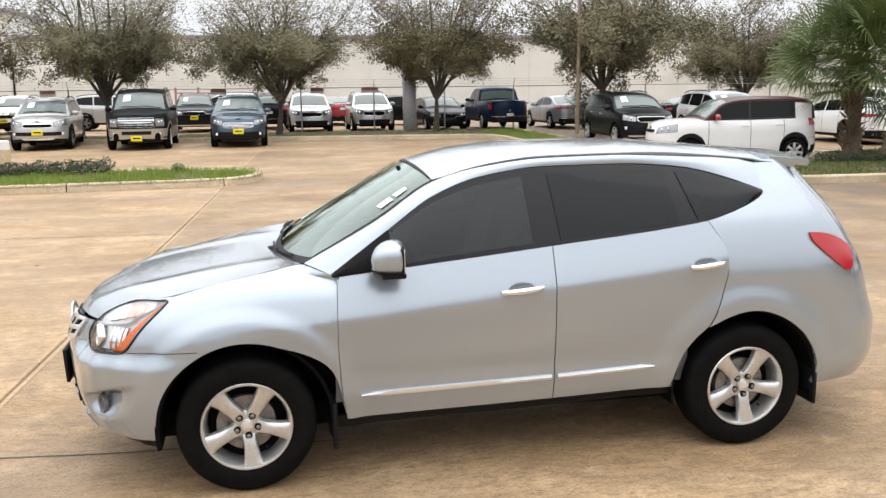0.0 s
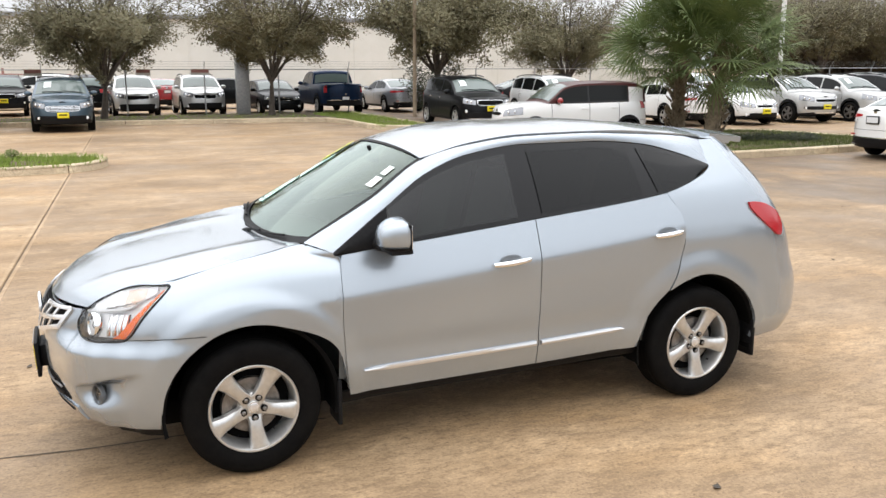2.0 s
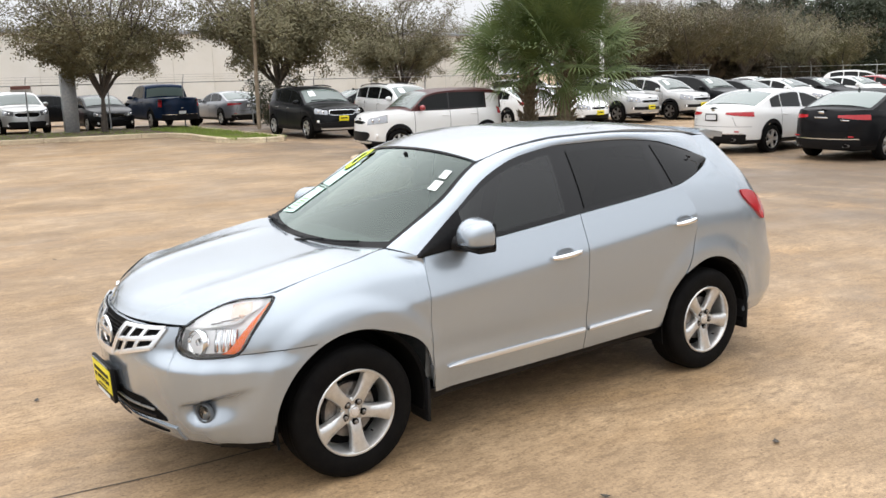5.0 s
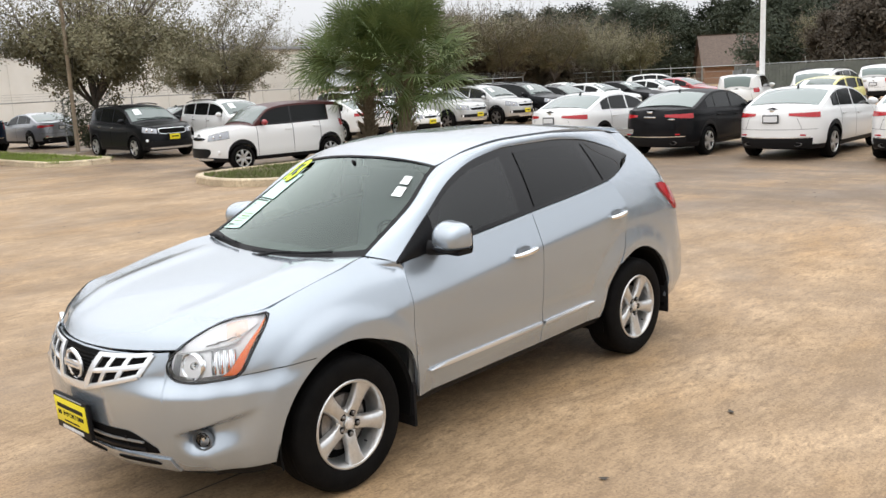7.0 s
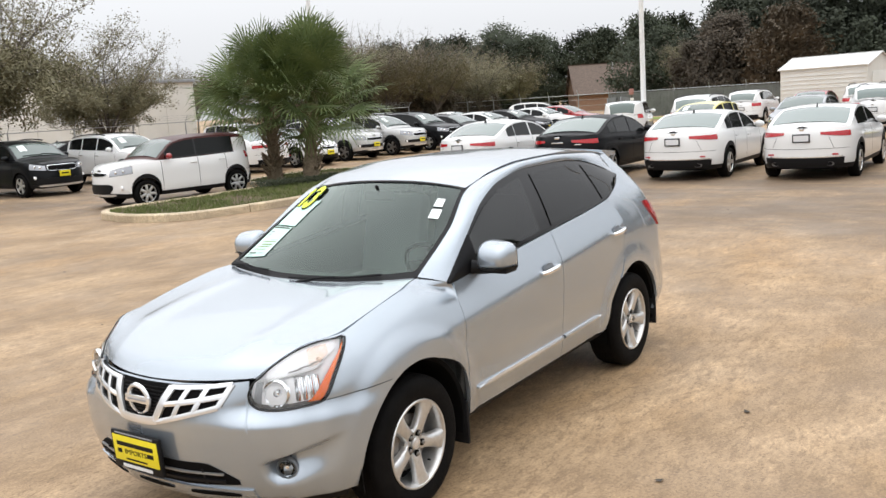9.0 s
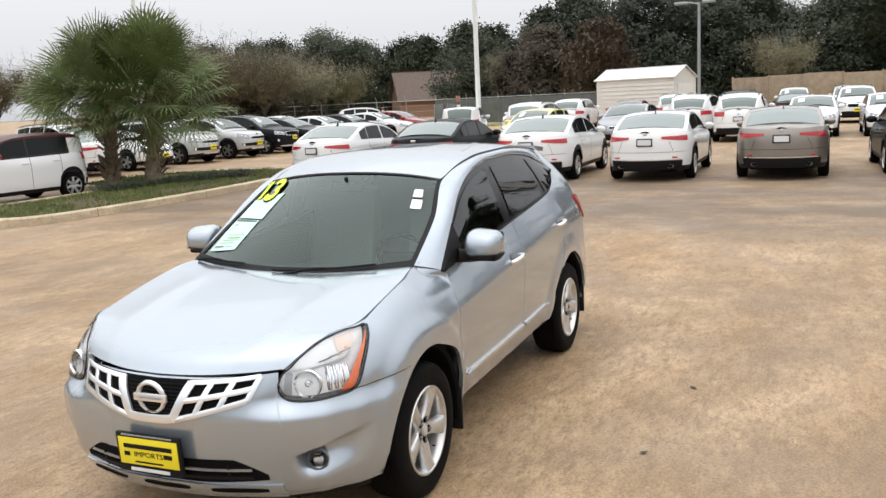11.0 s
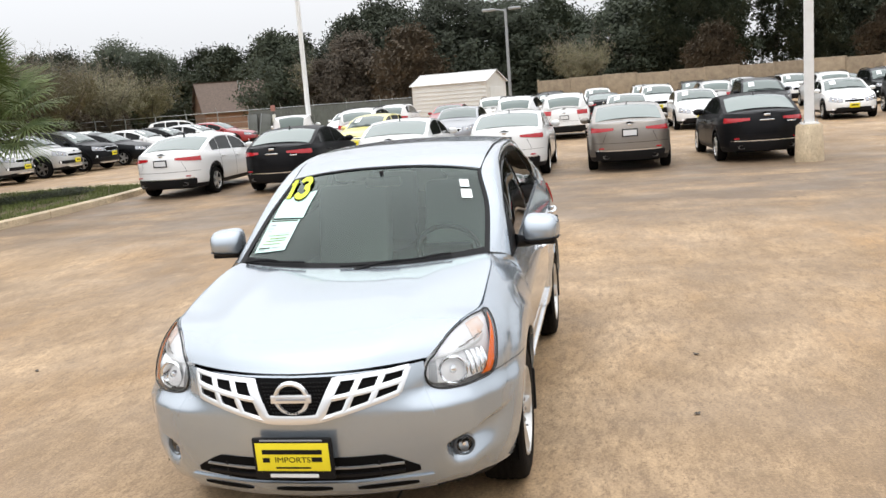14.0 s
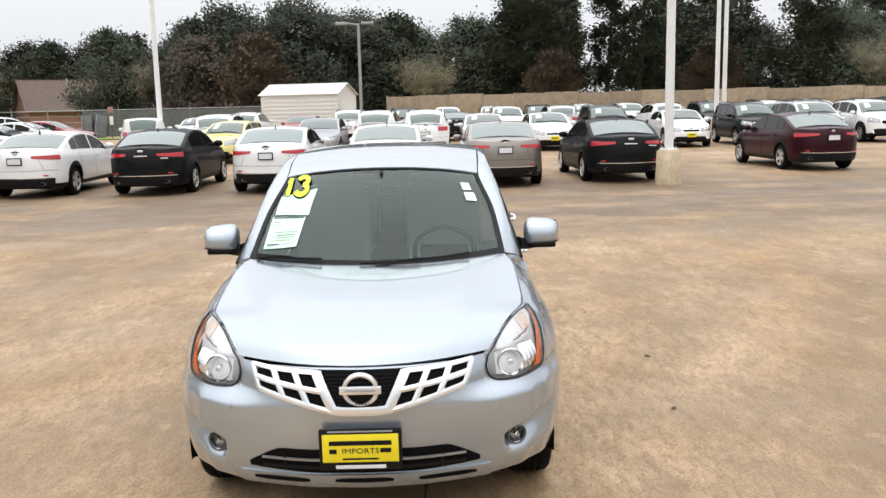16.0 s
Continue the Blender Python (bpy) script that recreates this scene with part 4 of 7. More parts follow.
    sp = [[(lerp(1.62, 1.94 - 0.07 * (y / 0.55) ** 2, t), y, lerp(1.6, 1.574, t) - 0.02 * (y / 0.55) ** 2) for t in steps(0, 1, 8)] for y in steps(-0.55, 0.55, 25)]
    part("spoiler", skin(sp, 0.035), SILVER_BLUE, car, "roof-end spoiler")
    rw = [[(lerp(1.80, 2.05, t) - 0.06 * (abs(y) / 0.55) ** 2, y * lerp(0.9, 1.1, t), lerp(1.5, 1.15, t)) for t in steps(0, 1, 8)] for y in steps(-0.55, 0.55, 15)]
    part("rear_window", skin(rw, 0.01), DARK_GLASS, car, "dark rear window")

    # ---- roof, cant rails, windscreen ----
    P = []
    for x in steps(-0.345, 1.78, 36):
        ey, ez = roof_edge(x)
        ey += 0.006
        P.append([(x + 0.03 * (1 - (q * q)) * (-1 if x < 0 else 0) * max(0, 1 - (x + 0.345) / 0.2), q * ey, ez + (roof_mid(x) - ez) * (1 - abs(q) ** 2.4)) for q in steps(-1, 1, 25)])
    part("roof", skin(P, 0.02), SILVER_BLUE, car, "silver-blue roof")
    us = steps(0, 1, 50)
    P = []
    for u in us:
        a, b = glass_top(u), ditch(u)
        col = []
        for t in steps(0, 1, 9):
            p = a + (b - a) * t
            bulge = 0.016 * math.sin(math.pi * t) * min(1, 4 * u + 0.3) * min(1, (1 - u) * 6) - 0.012 * max(0, 1 - (1 - u) * 12)
            col.append((p[0] - bulge * (0.5 if u < 0.3 else 0), -(p[1] + bulge), p[2] + bulge * 0.7))
        P.append(col)
    both("cant_rail", P, SILVER_BLUE, "silver-blue windscreen pillar and roof rail")
    P = []
    for u in [0.265] + steps(0.28, 1, 40):
        x, y, z = ditch(u)
        ry, rz = roof_edge(x)
        P.append([(x, -(y + 0.001), z + 0.001), (x, -(y - 0.008), z - 0.002), (x, -(ry - 0.004), rz - 0.012)])
    both("roof_moulding", P, BLACK_PLASTIC, "black roof ditch moulding", 0.012)

    def screen_at(t, q, out=0.0):
        sx, sy, sz = ditch(lerp(0.0, 0.268, t))
        cx, cz = lerp(-1.185, -0.365, t), lerp(1.07, 1.562, t) + 0.02 * math.sin(math.pi * t)
        k = abs(q)
        return (lerp(cx, sx, k**2.2) - 0.55 * out, q * sy, lerp(cz, sz, k**2.2) + 0.83 * out)
    part("windscreen", skin([[screen_at(t, q, -0.004) for q in steps(-1, 1, 31)] for t in steps(0.03, 1, 20)], 0.006), SCREEN_GLASS, car, "greenish windscreen glass")
    band = bmesh.new()
    for q0, q1, t0, t1 in ((-1, 1, 0.974, 1.0), (-1, 1, 0.0, 0.07), (-1, -0.96, 0.05, 0.98), (0.96, 1, 0.05, 0.98)):
        nb = skin([[screen_at(t, q, 0.001) for q in steps(q0, q1, 31 if q1 - q0 > 1 else 3)] for t in steps(t0, t1, 4 if q1 - q0 > 1 else 20)])
        tmp = bpy.data.meshes.new("tmp")
        nb.to_mesh(tmp)
        nb.free()
        band.from_mesh(tmp)
        bpy.data.meshes.remove(tmp)
    part("windscreen_border", band, BLACK_PLASTIC, car, "black windscreen border")
    cowl = [[(lerp(hood_at(1, q)[0] - 0.012, screen_at(0.04, q)[0] + 0.01, t), q * 0.712, lerp(hood_at(1, q)[2] - 0.035, screen_at(0.04, q)[2] - 0.004, t)) for t in steps(0, 1, 5)] for q in steps(-1, 1, 25)]
    part("cowl", skin(cowl, 0.02), BLACK_PLASTIC, car, "black cowl panel")
    # wipers
    for q0, q1, t0, t1 in ((0.12, -0.72, 0.03, 0.05), (0.93, 0.42, 0.03, 0.06)):
        w = thing("wiper")
        w.parent = car
        pts = [Vector(screen_at(lerp(t0, t1, s), lerp(q0, q1, s), 0.016)) for s in steps(0, 1, 12)]
        part("blade", tube(pts, 0.007, 6), BLACK_PLASTIC, w)
        piv = Vector(screen_at(-0.005, q0 + 0.0, 0.015)) if q1 > 0 else Vector(screen_at(-0.005, 0.0, 0.015))
        part("arm", tube([piv, piv.lerp(pts[6], 0.5) + Vector((0, 0, 0.012)), pts[6] + Vector((-0.006, 0, 0.008))], [0.012, 0.009, 0.006], 6), BLACK_PLASTIC, w)

    # ---- side glass ----
    tops = [glass_top(u) for u in steps(0, 1, 120)]

    def top_z(x):
        for a, b in zip(tops, tops[1:]):
            if a[0] <= x <= b[0]:
                return a + (b - a) * ((x - a[0]) / (b[0] - a[0]))
        return tops[0] if x < tops[0][0] else tops[-1]

    def pane_at(x, t, out=0.0):
        b = min(belt(x), top_z(x)[2] - 0.002)
        y0 = body_y(x, belt(x)) - 0.012
        if x > 1.0:
            y0 = lerp(y0, -tail_at(0.3, belt(x))[1] - 0.005, min(1, (x - 1.0) / 0.4))
        _, y1, z1 = top_z(x)
        y1 = y1 - 0.004
        z = lerp(b, z1, t)
        return (x, -(lerp(y0, y1, t) + 0.012 * math.sin(math.pi * t) + out), z)
    both("window_sill_strip", [[pane_at(x, t, -0.003) for t in steps(0, 0.085, 3)] for x in steps(-0.90, 1.485, 60)], GLOSS_BLACK, "black window sill strip", 0.012)
    both("window_top_strip", [[pane_at(x, t, -0.003) for t in steps(0.88, 1, 4)] for x in steps(-0.90, 1.485, 60)], GLOSS_BLACK, "black window top strip", 0.012)
    for x0, x1, k0, k1 in ((-0.9, -0.585, 0, 0), (0.135, 0.305, -0.035, -0.045), (0.90, 1.12, 0.0, -0.13), (1.44, 1.485, 0, 0)):
        both("window_pillar", [[pane_at(lerp(x0 + k0 * t, x1 + k1 * t, s), t, -0.002) for t in steps(0.04, 0.93, 8)] for s in steps(0, 1, 6)], GLOSS_BLACK, "black window pillar", 0.012)
    for nm, x0, x1, mt in (("front_side_window", -0.60, 0.145, TINT_GLASS), ("rear_side_window", 0.295, 0.93, DARK_GLASS), ("quarter_window", 1.015, 1.47, DARK_GLASS)):
        P = []
        for s in steps(0, 1, 22):
            col = []
            for t in steps(0, 1, 9):
                lo, hi = 0.06, 0.90
                xx = lerp(x0, x1, s)
                if nm == "rear_side_window":
                    xx += (0.03 if s > 0.5 else 0.0) * (s - 0.5) * 2 * (1 - 2 * t)
                    xx += -0.045 * (1 - s) * t
                if nm == "front_side_window":
                    xx += -0.035 * s * t
                if nm == "quarter_window":
                    xx += 0.09 * (1 - s) * (1 - t) - 0.04 * (1 - s)
                col.append(pane_at(xx, lerp(lo, hi, t), 0.004))
            P.append(col)
        both(nm, P, mt, "dark tinted side glass", 0.008)
    # window frame solid back so that dark tint reads deep; corner sail under the mirror
    for mirror in (False, True):
        sy = 1 if mirror else -1
        mir = thing("door_mirror")
        mir.parent = car
        shell = bmesh.new()
        bmesh.ops.create_uvsphere(shell, u_segments=32, v_segments=18, radius=1)
        for v in shell.verts:
            x, y, z = v.co
            f = lambda c, p: math.copysign(abs(c) ** p, c)
            v.co = (f(x, 0.75), f(y, 0.5), f(z, 0.55 if z < 0 else 0.66))
            v.co.x = v.co.x * (1.35 - 0.42 * max(0, z) if v.co.x < 0 else 0.55)
            v.co.z *= 1 - 0.10 * v.co.y
        shell.transform(Matrix.Translation((-0.60, sy * 0.945, 1.172)) @ pose(0, 0, 0, 0, 0, -8 * -sy) @ Matrix.Diagonal((0.088, 0.103 * -sy * -1, 0.082, 1)))
        part("shell", shell, SILVER_BLUE, mir, "silver-blue mirror shell")
        under = bmesh.new()
        bmesh.ops.create_uvsphere(under, u_segments=32, v_segments=18, radius=1)
        for v in under.verts:
            x, y, z = v.co
            f = lambda c, p: math.copysign(abs(c) ** p, c)
            v.co = (f(x, 0.75), f(y, 0.5), min(f(z, 0.55), -0.66))
            v.co.x = v.co.x * (1.3 if v.co.x < 0 else 0.55)
            v.co.z *= 1 - 0.10 * v.co.y
        under.transform(Matrix.Translation((-0.60, sy * 0.945, 1.172)) @ pose(0, 0, 0, 0, 0, -8 * -sy) @ Matrix.Diagonal((0.091, 0.106 * -sy * -1, 0.085, 1)))
        part("lower_shell", under, BLACK_PLASTIC, mir, "black lower mirror shell")
        turned = Matrix.Translation((-0.60, sy * 0.945, 1.172)) @ pose(0, 0, 0, 0, 0, 8 * sy)
        g = box((0.043, 0, -0.002), (0.01, 0.16, 0.12), 0.004, turned)
        part("mirror_glass", g, CHROME, mir)
        rimb = box((0.036, 0, -0.003), (0.016, 0.178, 0.136), 0.007, turned)
        part("rim", rimb, BLACK_PLASTIC, mir)
        part("base", box((-0.615, sy * 0.94, 1.097), (0.12, 0.17, 0.03), 0.012), BLACK_PLASTIC, mir)
        part("arm", tube([(-0.60, sy * 0.90, 1.10), (-0.63, sy * 0.86, 1.10), (-0.67, sy * 0.80, 1.112)], [0.03, 0.032, 0.04], 10), BLACK_PLASTIC, mir)
        part("sail", skin([[pane_at(x, t, 0.006) for t in steps(0, 1, 4)] for x in steps(-0.895, -0.60, 8)], 0.01, mirror), BLACK_PLASTIC, mir)

    # ---- wheels, arch liners, flaps, floor ----
    for x in (-AX, AX):
        for sy in (-1, 1):
            wheel(car, x, sy * 0.772, 0 if sy < 0 else 180)
            # arch liner, coloured near-black for the shade of the wheel well
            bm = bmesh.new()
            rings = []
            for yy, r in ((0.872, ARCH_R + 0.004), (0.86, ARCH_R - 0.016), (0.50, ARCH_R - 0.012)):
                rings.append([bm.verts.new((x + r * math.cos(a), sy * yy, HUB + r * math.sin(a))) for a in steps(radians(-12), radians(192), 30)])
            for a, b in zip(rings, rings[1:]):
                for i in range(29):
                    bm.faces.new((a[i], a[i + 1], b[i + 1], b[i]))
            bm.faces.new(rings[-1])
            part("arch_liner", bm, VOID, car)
            flap = box((x + (0.435 if x < 0 else 0.425), sy * 0.80, 0.31 if x < 0 else 0.33), (0.022, 0.17, 0.24), 0.008)
            part("mud_flap", flap, BLACK_PLASTIC, car, "black rubber mud flap")
    part("underbody", box((0.0, 0, 0.30), (3.7, 1.3, 0.14), 0.03), VOID, car)
    part("bulkhead", box((-1.25, 0, 0.62), (0.04, 1.3, 0.62), 0.01), VOID, car)
    shell = bmesh.new()
    add_box(shell, (0.1, 0, 0.62), (1.9, 1.56, 0.5), 0.02)
    part("inner_shell", shell, CABIN, car)
    for sy in (-1, 1):
        card = [[(x, sy * (body_y(x, z) - 0.04), z) for z in steps(max(0.40, arch(x, 0.4) + 0.02), belt(x) + 0.012, 8)] for x in steps(-0.9, 1.04, 30)]
        part("door_card", skin(card), CABIN, car, "grey inner door trim")
        card = [[(x, sy * (-tail_at((x - 1) / 2, z)[1] - 0.04), z) for z in steps(0.80, belt(x) - 0.002, 8)] for x in steps(1.03, 1.5, 10)]
        part("side_card", skin(card), CABIN, car)
    part("load_floor", box((1.5, 0, 0.95), (1.0, 1.1, 0.1), 0.02), CABIN, car)
    part("engine_bay", box((-1.62, 0, 0.6), (0.9, 1.0, 0.5), 0.05), VOID, car)

    # ---- cabin ----
    dash = [[(lerp(-1.02 + 0.12 * (abs(y) / 0.7) ** 2, -0.52, t), y, 1.02 + 0.03 * math.sin(math.pi * t) - (0.05 * t * t) + (0.04 * math.exp(-((y + 0.37) / 0.18) ** 2) * t)) for t in steps(0, 1, 8)] for y in steps(-0.69, 0.69, 21)]
    part("dashboard", skin(dash, 0.15), CABIN, car, "dark grey dashboard")
    wheelring = bmesh.new()
    c = Vector((-0.42, -0.37, 1.03))
    m = Matrix.Translation(c) @ pose(0, 0, 0, 0, 62, 0)
    pts = [m @ Vector((0.185 * math.cos(a), 0.185 * math.sin(a), 0)) for a in steps(0, math.tau, 33)]
    add_tube(wheelring, pts, 0.015, 8)
    sw = part("steering_wheel", wheelring, BLACK_PLASTIC, car, "black steering wheel")
    part("wheel_hub", box((0, 0, -0.01), (0.12, 0.3, 0.04), 0.015, m), BLACK_PLASTIC, sw)
    for y in (-0.37, 0.37):
        for x, nm in ((0.12, "front_seat"), (1.0, "rear_seat")):
            seat = thing(nm)
            seat.parent = car
            part("cushion", box((x - 0.22, y, 0.80), (0.5, 0.5, 0.16), 0.05), SEAT, seat)
            part("backrest", box((0, 0, 0.3), (0.13, 0.5, 0.6), 0.05, pose(x, y, 0.82, 0, 14, 0)), SEAT, seat)
            part("headrest", box((0, 0, 0.71), (0.1, 0.27, 0.18), 0.045, pose(x, y, 0.82, 0, 12, 0)), SEAT, seat)
    part("rear_view_mirror", box((-0.42, 0.0, 1.47), (0.02, 0.22, 0.06), 0.01), BLACK_PLASTIC, car)
    part("mirror_stalk", tube([(-0.44, 0, 1.535), (-0.42, 0, 1.48)], 0.012, 6), BLACK_PLASTIC, car)
    part("headliner", skin([[(x, y, 1.54) for x in (-0.25, 1.6)] for y in (-0.55, 0.55)], 0.0), LINER, car)

    # ---- price sheets, stickers and the year on the glass ----
    def on_screen(q0, q1, t0, t1, out, slant=0.0):
        return [[screen_at(t, lerp(q0, q1, s) , out) for s in steps(0, 1, 5)] for t in steps(t0, t1, 6)]
    def sheet(corners, a0, a1, b0, b1, out, n=5):
        """A piece of paper on the windscreen; corners in (q, t): lower left, lower right, upper left, upper right."""
        (q0, t0), (q1, t1), (q2, t2), (q3, t3) = corners
        return [[screen_at(lerp(lerp(t0, t1, a), lerp(t2, t3, a), b), lerp(lerp(q0, q1, a), lerp(q2, q3, a), b), out) for a in steps(a0, a1, n)] for b in steps(b0, b1, n)]
    LOW, UP = ((0.912, 0.115), (0.65, 0.172), (0.925, 0.482), (0.627, 0.468)), ((0.912, 0.505), (0.605, 0.482), (0.938, 0.715), (0.608, 0.775))
    part("price_sheet", skin(sheet(LOW, 0, 1, 0, 1, 0.002), 0.001), SHEET_GREEN, car, "pale green price sheet")
    part("blank_sheet", skin(sheet(UP, 0, 1, 0, 1, 0.002), 0.001), SHEET_GREEN, car, "pale green sheet of paper")
    for a0, a1, b0, b1, mt in ((0.05, 0.95, 0.94, 0.98, HEDGE), (0.1, 0.3, 0.8, 0.84, TRIM_GREY), (0.08, 0.3, 0.7, 0.72, TRIM_GREY), (0.1, 0.25, 0.62, 0.64, TRIM_GREY), (0.5, 0.9, 0.55, 0.56, TRIM_GREY), (0.2, 0.9, 0.48, 0.5, GRASS),
                               (0.3, 0.85, 0.38, 0.41, GRASS), (0.2, 0.85, 0.31, 0.33, GRASS), (0.15, 0.75, 0.22, 0.24, GRASS), (0.08, 0.45, 0.09, 0.13, HEDGE), (0.5, 0.8, 0.1, 0.12, TRIM_GREY), (0.08, 0.3, 0.04, 0.06, TRIM_GREY)):
        part("sheet_line", skin(sheet(LOW, a0, a1, b0, b1, 0.004, 3)), mt, car)
    part("sticker", skin(on_screen(-0.86, -0.775, 0.735, 0.82, 0.002), 0.001), PAPER, car, "white inspection sticker")
    part("sticker", skin(on_screen(-0.87, -0.775, 0.615, 0.71, 0.002), 0.001), PAPER, car, "white registration sticker")
    AREA = ((0.928, 0.700), (0.665, 0.680), (0.985, 0.955), (0.715, 0.945))

    def stroke(line, half, out):
        """A fat pen stroke of the year's numerals; the line in a box 53 by 38."""
        P = []
        for i, p in enumerate(line):
            d = (Vector(line[min(i + 1, len(line) - 1)]) - Vector(line[max(i - 1, 0)])).normalized()
            P.append([sheet(AREA, (p[0] - d.y * w) / 53, 1, (p[1] + d.x * w) / 38, 1, out, 2)[0][0] for w in (-half, half)])
        return P
    bow = lambda cx, cy, rx, ry, a0, a1: [(cx + rx * math.cos(radians(a)), cy + ry * math.sin(radians(a))) for a in steps(a0, a1, 16)]
    strokes = ([(10, 2), (10, 36)], [(10.5, 30), (3, 27)], bow(36, 27.5, 10, 7.5, 165, -85), bow(36, 11.5, 11.5, 8.5, 85, -165))
    for grow, lift, mt in ((5.8, 0.004, VOID), (4.4, 0.009, YEAR)):
        for k, line in enumerate(strokes):
            g = grow * (1.0 if k != 1 else 0.7)
            ext = line if k > 1 else [line[0], ((line[0][0] + line[1][0]) / 2, (line[0][1] + line[1][1]) / 2), line[1]]
            part("year_numeral", skin(stroke(ext, g, lift + 0.001 * k)), mt, car, "yellow-green year number 13 on the glass" if mt == YEAR else "dark edge of the year number")
    return car


crossover = build_crossover()
crossover.matrix_basis = Matrix.Translation((0, 0.015, 0)) @ Matrix.Diagonal((1, 1.017, 1, 1))


# ---- ground: concrete slabs on a filler bed, the lot's sheet beyond ----
bm = bmesh.new()
bmesh.ops.create_grid(bm, x_segments=1, y_segments=1, size=1500, matrix=Matrix.Translation((0, 0, -0.03)))
tagged(obj("ground", bm, LOT, False), "worn tan concrete reaching the far trees", "ground", kind="structure")
pavement = thing("pavement", "stained tan concrete slabs of the car lot", "pavement", kind="structure")
GRID_AT, GRID_TURN, SLAB = (-3.02, 0.0), -4.2, 7.55
gm = pose(GRID_AT[0], GRID_AT[1], 0, 0, 0, GRID_TURN)


def slab_mesh():
    bm = box((SLAB / 2, SLAB / 2, -0.015), (SLAB - 0.016, SLAB - 0.016, 0.03), 0.0)
    top = [e for e in bm.edges if all(v.co.z > -0.001 for v in e.verts)]
    bmesh.ops.bevel(bm, geom=top, offset=0.006, segments=1, affect="EDGES")
    me = bpy.data.meshes.new("slab")
    bm.to_mesh(me)
    bm.free()
    me.materials.append(LOT)
    return me


slab_data = slab_mesh()
bed = bmesh.new()
bmesh.ops.create_grid(bed, x_segments=1, y_segments=1, size=1, matrix=gm @ Matrix.Translation((SLAB * 1.5, SLAB * 0.5, -0.012)) @ Matrix.Diagonal((SLAB * 4.5, SLAB * 4.5, 1, 1)))
part("joint_bed", bed, JOINT, pavement, "dark joint filler between slabs", False)
for i in range(-3, 0):
    for j in range(-4, 5):
        s = new("slab", slab_data)
        s.parent = pavement
        s.matrix_local = gm @ Matrix.Translation((i * SLAB, j * SLAB, 0))
wide = box((SLAB * 3, SLAB * 0.5, -0.015), (SLAB * 6 - 0.016, SLAB * 9 - 0.016, 0.03), 0.0)
wide.transform(gm)
part("wide_slab", wide, WORN, pavement, "broad stained concrete pour", False)
for i in range(-2, 1):
    for d in (-0.034, 0.034):
        strip_bm = box((i * SLAB + d, SLAB * 0.5, 0.001), (0.034, SLAB * 9, 0.004), 0.0)
        strip_bm.transform(gm)
        part("joint_edge", strip_bm, EDGE, pavement, "pale worn edge of a slab joint", False)
for j in range(-1, 3):
    for d in (-0.034, 0.034):
        strip_bm = box((-SLAB * 1.5, j * SLAB + d, 0.0015), (SLAB * 3, 0.034, 0.004), 0.0)
        strip_bm.transform(gm)
        part("joint_edge", strip_bm, EDGE, pavement, "pale worn edge of a slab joint", False)
crack = [[gm @ Vector((x, -0.14 + 0.012 * math.sin(5 * x) + d, 0.0025)) for d in (-0.007, 0.007)] for x in steps(0.0, 2.2, 24)]
part("crack", skin(crack), JOINT, pavement, "dark filled crack across the slab", False)


# ---- kerbs and planted islands ----
def smooth_ring(knots, n=14):
    """A closed smooth line through knots (Catmull-Rom)."""
    K = [Vector((x, y, 0)) for x, y in knots]
    out = []
    for i in range(len(K)):
        a, b, c, d = K[i - 1], K[i], K[(i + 1) % len(K)], K[(i + 2) % len(K)]
        for t in steps(0, 1, n)[:-1]:
            out.append(0.5 * ((2 * b) + (c - a) * t + (2 * a - 5 * b + 4 * c - d) * t * t + (3 * b - a - 3 * c + d) * t**3))
    return out


def kerb_line(name, line, closed, inward, label, width=0.19, high=0.165, first=3.0):
    """A kerb in lengths of about three metres; inward: the side on which the planting lies."""
    k = thing(name, label, "kerb", kind="structure")
    n = len(line)
    norms = []
    for i in range(n):
        d = (line[(i + 1) % n] - line[i - 1]) if closed or 0 < i < n - 1 else (line[min(i + 1, n - 1)] - line[max(i - 1, 0)])
        d.normalize()
        norms.append(Vector((-d.y, d.x, 0)) * inward)
    run, start, segs = 3.0 - first, 0, []
    order = list(range(n)) + ([0] if closed else [])
    for a in range(1, len(order)):
        run += (line[order[a]] - line[order[a - 1]]).length
        if run > 3.0 or a == len(order) - 1:
            segs.append(order[start:a + 1])
            start, run = a, 0.0
    prof = ((0.0, -0.02), (0.012, high - 0.035), (0.03, high - 0.008), (0.055, high), (width - 0.03, high), (width, high - 0.03), (width, -0.02))
    for seg in segs:
        bm = bmesh.new()
        rings = []
        for m, i in enumerate(seg):
            p, q = line[i].copy(), norms[i]
            if m in (0, len(seg) - 1):
                o = line[seg[1]] if m == 0 else line[seg[-2]]
                p += (o - p).normalized() * 0.011
            rings.append([bm.verts.new((p.x + q.x * a, p.y + q.y * a, z)) for a, z in prof])
        for u, v in zip(rings, rings[1:]):
            for j in range(len(prof) - 1):
                bm.faces.new((u[j], u[j + 1], v[j + 1], v[j]))
        bm.faces.new(rings[0])
        bm.faces.new(rings[-1][::-1])
        part("kerb_length", bm, KERB, k)
    return k


def inside(p, ring):
    c = False
    for a, b in zip(ring, ring[1:] + ring[:1]):
        if (a.y > p[1]) != (b.y > p[1]) and p[0] < (b.x - a.x) * (p[1] - a.y) / (b.y - a.y) + a.x:
            c = not c
    return c


def planted(name, ring, material, label, height=0.13):
    bm = bmesh.new()
    f = bm.faces.new([bm.verts.new((p.x, p.y, height)) for p in ring])
    bmesh.ops.triangulate(bm, faces=[f])
    tagged(obj(name, bm, material, False), label, "soil", kind="structure")


